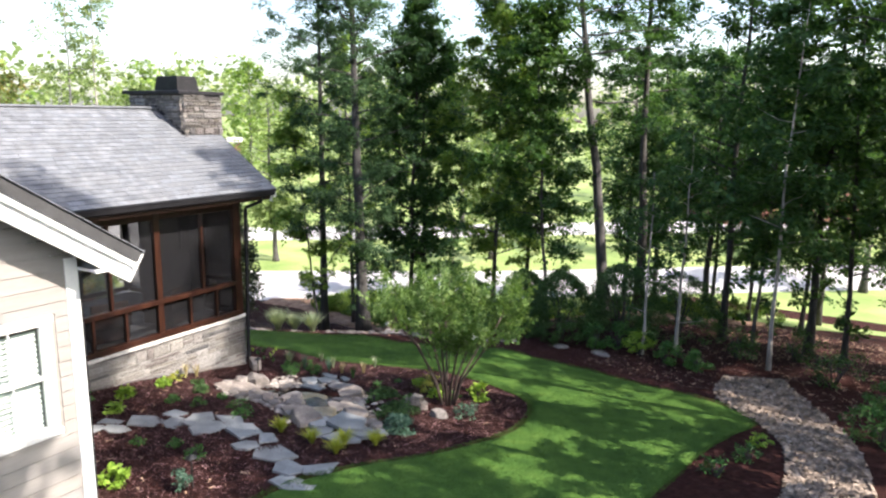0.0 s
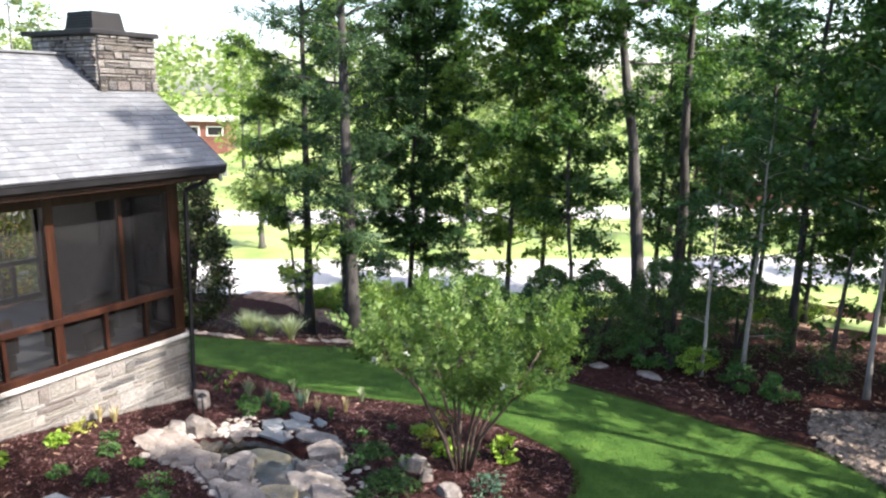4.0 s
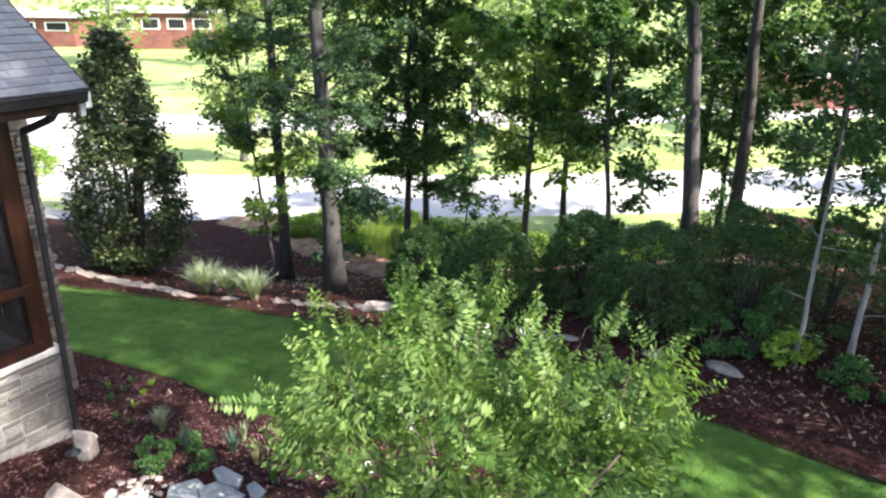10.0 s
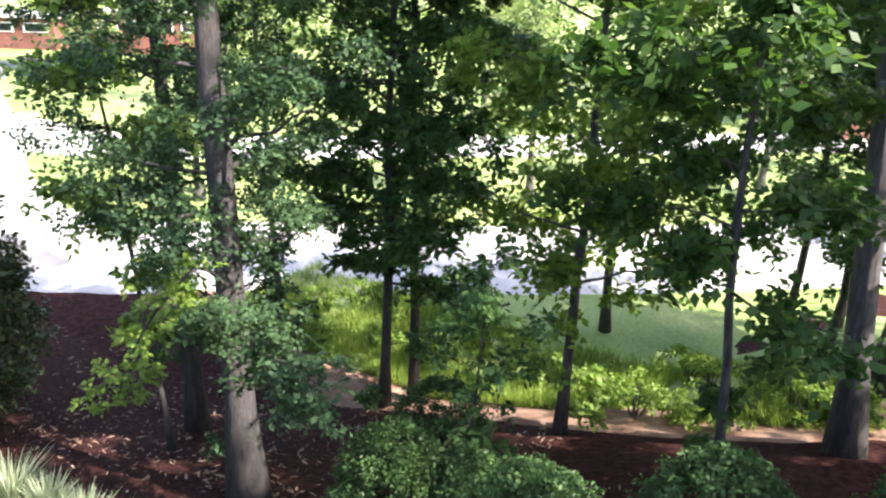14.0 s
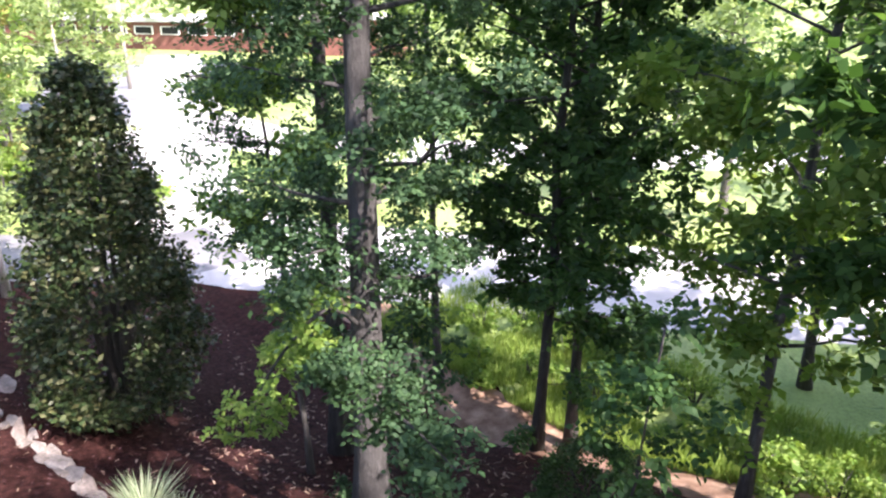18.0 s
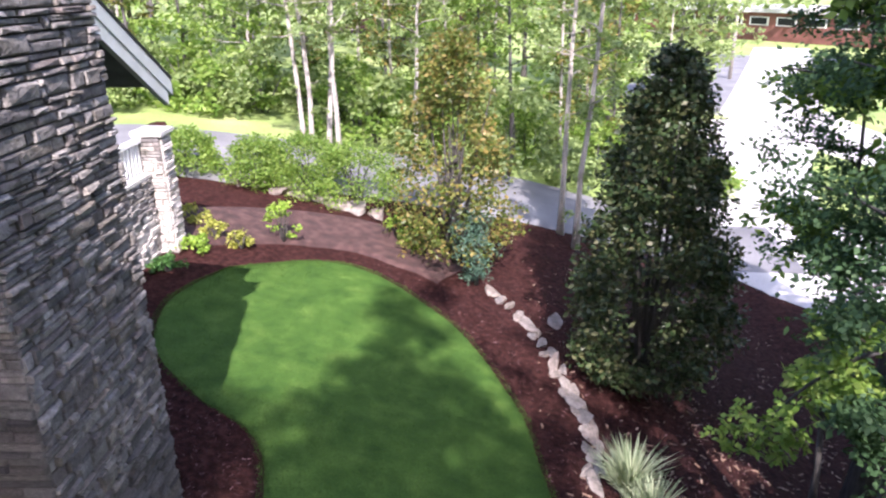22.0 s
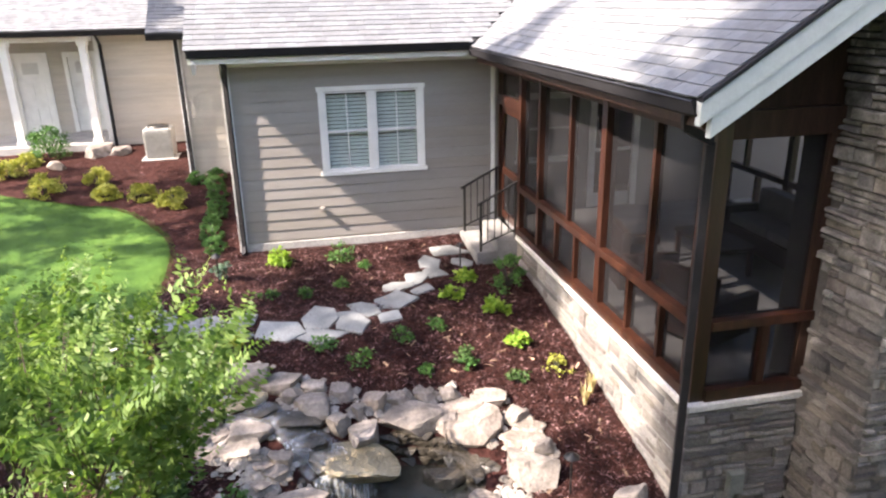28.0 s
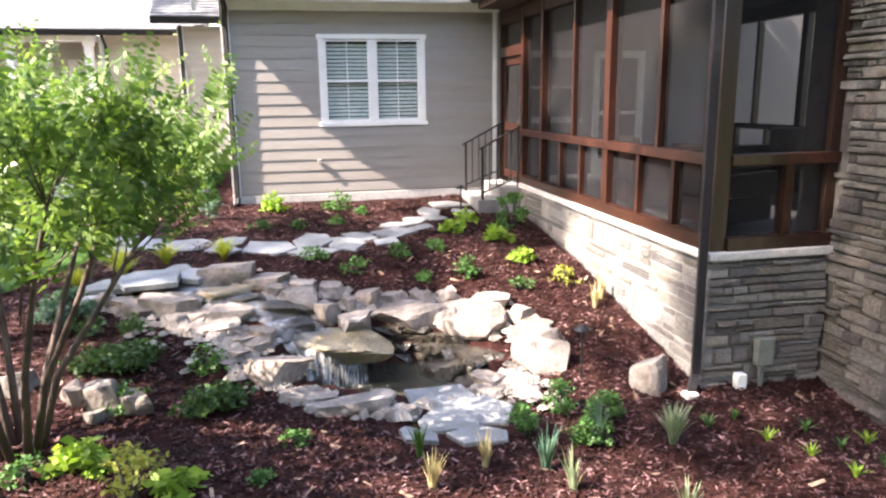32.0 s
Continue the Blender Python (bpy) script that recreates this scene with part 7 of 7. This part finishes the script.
    tree("tree", x, y + 0.054 * x, h, 0.17, f, rc, M["oak"], M["bark_dark"], "tall tree added on the sunny side, mostly unseen, to shade house and lawn", 560 + k, nl, 4, 40, 0.2, (0, 0), 0.6, 0)

# evergreen shrubs at the edge of the wood
for k, (x, y, rx, h) in enumerate([(-0.45, 14.6, 0.8, 1.75), (0.35, 14.9, 0.6, 1.5), (1.55, 14.05, 1.0, 2.0), (3.0, 15.0, 0.85, 2.1), (4.55, 14.25, 1.05, 2.1), (6.0, 15.7, 1.2, 2.4), (7.2, 17.2, 1.3, 2.2), (-1.6, 17.4, 0.9, 1.4), (5.3, 17.2, 1.1, 2.2)]):
    shrub("evergreen_shrub", x, y, rx, rx, h, M["dark_leaf"], "dense dark green rounded evergreen shrub", 600 + k, 22000 if k < 5 else 12000, 0.052, "dome", "shrub", "evergreen shrubs", gap=0.13)
# lower planting in front of them
for k, (x, y, rx, h, lf) in enumerate([(6.9, 14.15, 0.5, 0.6, "lime"), (7.7, 13.9, 0.5, 0.55, "green"), (8.5, 13.9, 0.45, 0.5, "green"), (6.3, 14.2, 0.5, 0.8, "green"), (5.7, 13.9, 0.45, 0.7, "green"), (9.2, 15.6, 0.7, 0.9, "dark_leaf"), (10.6, 16.6, 0.7, 0.9, "dark_leaf"), (11.6, 14.6, 0.8, 1.0, "dark_leaf"), (12.6, 13.0, 0.6, 0.7, "green"), (-1.35, 14.7, 0.16, 0.3, "lime"), (10.6, 7.6, 0.26, 0.3, "green"), (10.3, 6.6, 0.24, 0.28, "green"), (10.65, 8.5, 0.2, 0.26, "lime"), (12.6, 10.5, 0.7, 0.8, "green")]):
    shrub("border_shrub", x, y, rx, rx, h, M[lf], {"lime": "low yellow-green shrub", "green": "low mid-green shrub", "dark_leaf": "low dark green shrub"}[lf] + " in the woodland bed", 620 + k, 900 if rx > 0.3 else 160, 0.07, "loose", "shrub", "woodland border shrubs")
# sunny undergrowth on the verge behind the first trees
for k in range(46):
    rg = random.Random(900 + k)
    x = -10 + 19 * (k + rg.random()) / 46
    y = far_edge(x) + rg.uniform(-0.3, 3.2)
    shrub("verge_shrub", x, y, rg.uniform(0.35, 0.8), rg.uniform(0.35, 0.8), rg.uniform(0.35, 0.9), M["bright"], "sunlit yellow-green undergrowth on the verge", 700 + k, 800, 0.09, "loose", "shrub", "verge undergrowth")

# tall bright grass filling the verge between wood and street
rn = np.random.default_rng(91)
n_ = 42000
gx, gy = rn.uniform(-11, 7, n_), rn.random(n_) ** 1.3 * 4.2
gp = np.stack([gx, gy + np.array([far_edge(q) for q in gx]), np.zeros(n_)], 1)
pat = np.array([noise.noise((a * 0.5, b * 0.5, 7.0)) for a, b, _ in gp])
gp = gp[pat > -0.12]
n_ = len(gp)
gp[:, 2] = [gz(a, b) + 0.02 for a, b, _ in gp]
a_ = rn.random(n_) * 2 * math.pi
wd = np.stack([np.cos(a_), np.sin(a_), 0 * a_], 1) * 0.014
tip = rn.normal(0, 0.1, (n_, 3))
tip[:, 2] = 0.12 + 0.3 * rn.random(n_)
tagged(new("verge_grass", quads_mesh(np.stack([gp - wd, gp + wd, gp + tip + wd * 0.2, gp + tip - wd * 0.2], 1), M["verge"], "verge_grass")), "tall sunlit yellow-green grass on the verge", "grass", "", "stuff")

# two magnolias and the blue-green shrub
shrub("magnolia", -9.0, 13.5, 1.6, 1.6, 6.1, M["magnolia"], "tall cone-shaped magnolia with dark glossy bronze-backed leaves", 650, 30000, 0.11, "cone", "tree", gap=0.2, stems=14)
shrub("magnolia", -12.4, 9.75, 1.6, 1.5, 5.1, M["gold_mag"], "open young magnolia with golden-green and coppery leaves", 651, 11000, 0.11, "cone", "tree", gap=0.28, stems=14)
shrub("blue_shrub", -11.45, 10.25, 0.55, 0.55, 1.7, M["blue_leaf"], "upright blue-green shrub in the mulch", 652, 2600, 0.06, "loose", "shrub", gap=0.4)
for k, (x, y, h) in enumerate([(-4.85, 12.35, 1.05), (-4.25, 12.5, 0.8), (-3.4, 12.45, 0.9)]):
    tuft("silver_grass", x, y, h * 0.85, 420, M["silver"], "arching pale striped ornamental grass clump", 660 + k, 0.022, "ornamental grass", 0.75, "silver grass clumps")

# far side of the drive: birches, shrubs and a bright bank
for k, (x, y, h, ln) in enumerate([(-18.4, 5.2, 11, (0.0, -0.05)), (-18.7, 5.6, 12, (-0.02, 0.06)), (-18.2, 6.0, 11, (0.02, 0.0)), (-18.9, 4.8, 10, (0.0, -0.09)), (-16.8, 12.7, 13, (-0.01, 0.03)), (-15.8, 13.0, 13, (0.0, 0.05)), (-20.5, 8.2, 9, (0.0, 0.03))]):
    tree("tree", x, y, h, 0.09, 3.5, 1.8, M["far_leaf"], M["bark_pale"], "slender pale-barked tree beside the drive", 670 + k, 20, 4, 36, 0.14, ln, 0.5, 2, "drive trees")
for k, (x, y, rx, h, lf) in enumerate([(-14.9, 4.5, 1.0, 1.3, "bright"), (-15.0, 7.1, 1.3, 1.7, "bright"), (-15.2, 5.6, 1.2, 1.5, "bright"), (-14.8, 2.6, 0.9, 1.2, "bright"), (-12.8, 8.9, 0.5, 0.6, "lime"), (-11.28, 6.05, 0.4, 0.95, "lime"), (-10.55, 5.4, 0.35, 0.4, "gold"), (-10.7, 4.75, 0.3, 0.4, "gold"), (-9.95, 4.75, 0.35, 0.35, "lime"), (-8.85, 4.55, 0.35, 0.35, "green"), (-11.35, 4.1, 0.35, 0.4, "gold"), (-13.2, 8.4, 0.4, 0.5, "lime")]):
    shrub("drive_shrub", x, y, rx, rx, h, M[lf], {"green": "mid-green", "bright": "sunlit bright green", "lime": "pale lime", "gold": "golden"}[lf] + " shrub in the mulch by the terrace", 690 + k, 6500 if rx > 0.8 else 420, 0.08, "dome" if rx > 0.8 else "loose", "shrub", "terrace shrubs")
for k in range(48):
    rg = random.Random(1300 + k)
    y = -16 + 36 * (k + rg.random()) / 48
    x = -20.3 - rg.uniform(0, 7.5) - 0.06 * max(0, y - 4) + 0.18 * max(0, 4 - y)
    s = rg.uniform(1.2, 2.4)
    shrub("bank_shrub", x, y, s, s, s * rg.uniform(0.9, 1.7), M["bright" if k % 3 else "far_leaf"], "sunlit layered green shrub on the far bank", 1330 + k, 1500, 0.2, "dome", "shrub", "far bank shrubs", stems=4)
for k in range(34):
    rg = random.Random(1400 + k)
    if k < 20:
        x, y = -34 - rg.uniform(0, 22), -26 + 50 * (k + rg.random()) / 20
    else:
        x, y = -75 + 135 * (k - 20 + rg.random()) / 14, 66 + rg.uniform(0, 16) + 0.28 * (-75 + 135 * (k - 20) / 14)
    tree("tree", x, y, rg.uniform(11, 17), 0.2, 1.5, rg.uniform(3.4, 5.0), M["far_leaf" if k % 2 else "bright"], M["bark"], "broad green tree in the distance", 1450 + k, 24, 4, 30, 0.42, (0, 0), 1.25, 0, "distant trees")
for k in range(22):
    rg = random.Random(1700 + k)
    y = -6 + 24 * (k + rg.random()) / 22
    x = -22.5 - rg.uniform(0, 9)
    tree("tree", x, y, rg.uniform(8, 13), 0.08, 1.6, rg.uniform(1.4, 2.2), M[("far_leaf", "bright", "gold_mag")[k % 3]], M["bark_pale" if k % 2 else "bark"], "slender light-leaved tree across the drive", 1720 + k, 22, 4, 36, 0.17, (rg.uniform(-0.05, 0.05), 0), 0.6, 3, "drive trees")
# trees on the lawn between the two streets
for k, (x, y, h, rc) in enumerate([(-9, 36, 9, 2.6), (-1, 44, 11, 3.2), (7, 52, 12, 3.4), (13, 50, 11, 3.2), (-20, 27.5, 4.5, 1.3), (-48, 26, 10, 3.0), (20, 60, 13, 3.6), (-17, 46, 12, 3.6), (-5, 66, 13, 3.6), (12, 40, 10, 2.6), (-38, 45, 12, 3.6)]):
    tree("tree", x, y, h, 0.2, 2.2, rc, M["far_leaf"], M["bark"], "open-grown tree on the far lawn", 1500 + k, 24, 4, 34, 0.26, (0, 0), 0.85, 0, "lawn trees")

# dense far woods closing the horizon: one mass of leaves and trunks
rn = np.random.default_rng(4)
n_ = 900
ang = rn.uniform(0, 2 * math.pi, n_)
dist = rn.uniform(95, 150, n_)
c = np.stack([np.cos(ang) * dist - 8, np.sin(ang) * dist + 10, -5 + 17 * rn.random(n_) ** 0.8], 1)
Q = leaves(c, np.full(n_, 5.5), 60, 1.3, rn)
tagged(new("far_woods", quads_mesh(Q, M["far_leaf"], "far_woods")), "hazy green woods closing the distance", "woods", "", "stuff")

# ---- garden plants ----
# x, y, radius, height, leaf
BED_PLANTS = [(3.74, 0.66, 0.24, 0.32, 'lime'), (2.74, 0.6, 0.3, 0.3, 'green'), (2.41, 1.02, 0.12, 0.16, 'green'), (0.99, 1.77, 0.18, 0.2, 'lime'), (1.31, 2.3, 0.18, 0.22, 'lime'), (0.81, 2.84, 0.2, 0.24, 'lime'), (0.74, 3.67, 0.15, 0.2, 'lime'), (0.42, 4.21, 0.2, 0.24, 'gold'), (2.2, 3.3, 0.2, 0.2, 'green'), (3.89, 1.85, 0.2, 0.16, 'green'), (3.37, 1.89, 0.15, 0.14, 'green'), (2.84, 1.64, 0.12, 0.14, 'green'), (1.71, 3.13, 0.16, 0.18, 'green'), (1.5, 3.91, 0.2, 0.26, 'dark_leaf'), (3.21, 3.36, 0.22, 0.18, 'green'), (2.76, 3.7, 0.22, 0.2, 'green'), (0.96, 4.32, 0.17, 0.18, 'dark_leaf'), (2.01, 3.96, 0.12, 0.12, 'green'), (1.5, 3.97, 0.14, 0.2, 'green')]
POND_PLANTS = [(5.54, 4.64, 0.34, 0.36, 'blue_leaf'), (5.94, 6.27, 0.3, 0.36, 'blue_leaf'), (4.86, 5.55, 0.42, 0.14, 'dark_leaf'), (5.24, 4.99, 0.28, 0.14, 'dark_leaf'), (4.9, 4.99, 0.24, 0.13, 'dark_leaf'), (4.06, 6.3, 0.34, 0.16, 'dark_leaf'), (5.14, 5.54, 0.26, 0.16, 'dark_leaf'), (4.18, 5.74, 0.2, 0.26, 'green'), (4.74, 6.2, 0.2, 0.24, 'green'), (4.45, 7.42, 0.2, 0.5, 'gold'), (5.61, 7.3, 0.24, 0.5, 'lime'), (4.51, 7.1, 0.26, 0.26, 'gold'), (4.85, 6.98, 0.24, 0.22, 'lime'), (5.15, 7.05, 0.2, 0.2, 'green'), (4.2, 7.35, 0.16, 0.14, 'lime'), (3.48, 6.83, 0.12, 0.12, 'green'), (3.69, 7.28, 0.08, 0.08, 'green')]
TERRACE_PLANTS = [(8.48, -4.1, 0.42, 0.6, 'gold'), (7.55, -4.65, 0.36, 0.46, 'gold'), (7.2, -3.65, 0.34, 0.4, 'gold'), (6.45, -3.4, 0.36, 0.42, 'gold'), (5.8, -2.8, 0.4, 0.45, 'gold'), (9.7, -5.8, 0.45, 0.5, 'gold'), (9.6, -6.7, 0.36, 0.4, 'gold'), (9.31, -7.5, 0.62, 1.0, 'green')]
PLANTS = BED_PLANTS + POND_PLANTS + TERRACE_PLANTS
for k, (x, y, r, h, lf) in enumerate(PLANTS):
    if r > 0:
        r, h = r * 0.74, h * 0.8
        shrub("garden_plant", x, y, r, r, h, M[lf], {"lime": "small lime-green perennial", "green": "small green perennial", "gold": "small golden-leaved shrub", "dark_leaf": "low dark green spreading plant", "blue_leaf": "blue-green garden shrub"}[lf] + " in dark mulch", 1000 + k, int(90 + 900 * r) if r < 0.24 else int(5200 * r), 0.085 if lf == "lime" and r < 0.24 else 0.045 if r < 0.2 else 0.055, "loose" if lf == "dark_leaf" else "dome", "plant", "garden plants", stems=4, z=gz_fine(x, y), gap=0.3)
for k, (x, y) in enumerate([(4.8, -0.12), (4.88, -0.68), (4.93, -1.3), (4.9, -1.85), (4.93, -2.5), (4.98, -3.2), (5.1, -3.9), (5.5, -4.3), (5.1, -4.5)]):
    shrub("boxwood", x, y, 0.2, 0.2, 0.28, M["green"], "small clipped round boxwood along the wall", 1060 + k, 2400, 0.03, "dome", "shrub", "boxwood row", stems=4, gap=0.12)
shrub("fine_grass_bush", 0.39, 2.08, 0.28, 0.28, 0.5, M["green"], "fine-leaved round bush beside the porch steps", 1080, 900, 0.05, "dome", "shrub")
for k, (x, y, r) in enumerate([(1.77, 6.86, 0.21), (1.31, 7.04, 0.22), (1.35, 6.5, 0.21), (1.03, 6.7, 0.16), (1.2, 6.8, 0.14)]):
    shrub("bushy_perennial", x, y, r * 0.7, r * 0.7, 0.24, M["green"], "feathery blue-green perennial mound by the pond", 1090 + k, 520, 0.035, "loose", "plant", "pond perennials", stems=5, z=gz_fine(x, y), gap=0.3)
for k, (x, y) in enumerate([(4.24, 3.24), (4.88, 3.24), (5.28, 3.56), (5.66, 3.86), (5.4, 3.2)]):
    tuft("golden_sedge", x, y, 0.3, 190, M["sedge"], "arching bright yellow sedge tuft beside the stream head", 1085 + k, 0.013, "ornamental grass", 0.85, "golden sedge tufts")
tuft("spiky_perennial", 0.68, 7.14, 0.34, 170, M["silver"], "pale silver-green perennial clump by the pond", 1096, 0.014, "plant", 0.55)
for k, (x, y) in enumerate([(0.04, 6.95), (-0.04, 7.26), (-0.41, 7.2), (-0.21, 7.52), (-0.52, 7.46), (-0.37, 7.77), (0.3, 7.0), (-0.8, 7.4), (-0.7, 7.7)]):
    tuft("young_perennial", x, y, 0.13, 26, M["lime" if k % 2 else "green"], "small young perennial in sunny mulch", 1100 + k, 0.014, "plant", 0.8, "young perennials")
for k, (x, y, h, lf) in enumerate([(2.62, 7.08, 0.28, "green"), (2.18, 7.25, 0.3, "straw"), (1.65, 7.55, 0.32, "silver"), (2.6, 7.48, 0.3, "straw"), (0.16, 4.65, 0.34, "straw"), (0.3, 4.8, 0.3, "straw"), (1.24, 7.05, 0.4, "blue_leaf"), (1.75, 7.3, 0.36, "blue_leaf"), (2.45, 8.1, 0.3, "silver"), (1.0, 7.9, 0.3, "silver")]):
    tuft("blade_plant", x, y, h, 34, M[lf], {"green": "upright green iris-like blades", "straw": "thin dry straw-coloured grass tuft", "blue_leaf": "upright blue-green iris blades", "silver": "pale striped grass tuft"}[lf] + " in mulch", 1120 + k, 0.018, "plant", 0.4, "blade plants")


def path_light(x, y):
    z = gz_fine(x, y)
    T = thing("path_light", "dark bronze garden path light in the mulch", "path light", "path lights", at=(x, y, z))
    beam("stake", (0, 0, -0.1), (0, 0, 0.46), 0.018, 0.018, M["iron"], T)
    bm = bmesh.new()
    bmesh.ops.create_cone(bm, cap_ends=True, segments=16, radius1=0.08, radius2=0.015, depth=0.05, matrix=Matrix.Translation((0, 0, 0.47)))
    part("shade", bm, M["iron"], T)


for x, y in ((4.62, 1.2), (0.92, 5.93), (1.0, 1.5)):
    path_light(x, y)
pl = thing("plant_urn", "pale silver plant beside the path light", "plant", at=(4.58, 1.05, gz(4.58, 1.05)))
put("leaves", quads_mesh(leaves(np.array([(0, 0, 0.12), (0.05, 0.03, 0.2), (-0.05, 0.02, 0.24)]), np.full(3, 0.1), 70, 0.05, np.random.default_rng(3)), M["blue_leaf"], "leaves"), pl)

# ---- distance: school, houses, pole, posts ----
def far_building(name, x, y, w, d, h, turn, wall_mat, roof_mat, label, bays):
    T = thing(name, label, "building", at=(x, y, gz(x, y)))
    T.rotation_euler = (0, 0, radians(turn))
    box("wall", (-w / 2, -d / 2, 0), (w / 2, d / 2, h), wall_mat, T, bevel=0)
    box("roof", (-w / 2 - 0.6, -d / 2 - 0.6, h), (w / 2 + 0.6, d / 2 + 0.6, h + 0.5), roof_mat, T, bevel=0)
    for k in range(bays):
        xx = -w / 2 + w * (k + 0.5) / bays
        for sy in (-1, 1):
            win = box("window", (xx - w / bays * 0.36, sy * d / 2 - 0.06, h * 0.55), (xx + w / bays * 0.36, sy * d / 2 + 0.06, h * 0.85), M["white"], T, "white framed window", 0)
            box("pane", (xx - w / bays * 0.3, sy * d / 2 - 0.09, h * 0.58), (xx + w / bays * 0.3, sy * d / 2 + 0.09, h * 0.82), M["gutter"], win, "dark glass", 0)
    return T


far_building("school_building", -112, 52, 52, 14, 3.8, 32, M["brick"], M["far_roof"], "long low red brick building with white roof edge", 12)
far_building("brick_house", -78, 69, 13, 9, 4.6, 40, M["brick"], M["far_roof"], "red brick house across the far street", 4)
far_building("brick_house", 4, 70, 16, 9, 4.2, 40, M["brick"], M["far_roof"], "red brick house across the far street", 4)
far_building("brick_house", 26, 84, 16, 9, 4.2, 40, M["brick"], M["far_roof"], "red brick house across the far street", 4)
po = thing("utility_pole", "pale wooden utility pole with crossarms by the parking lot", "utility pole", at=(-62, 32.5, -4.5))
tube("pole", [(0, 0, 0), (0, 0, 11)], [0.17, 0.12], M["bark_pale"], po)
for zz in (9.2, 10.3):
    beam("crossarm", (-0.6, -1.0, zz), (0.6, 1.0, zz), 0.12, 0.12, M["bark_pale"], po)
for k in range(5):
    x, y = -19.5 - 2.6 * k, 23.5 + 1.1 * k
    b_ = thing("verge_post", "low dark wooden post on the grass island", "post", "verge posts", at=(x, y, gz(x, y)))
    tube("shaft", [(0, 0, 0), (0, 0, 0.55)], [0.06, 0.055], M["bark_dark"], b_)
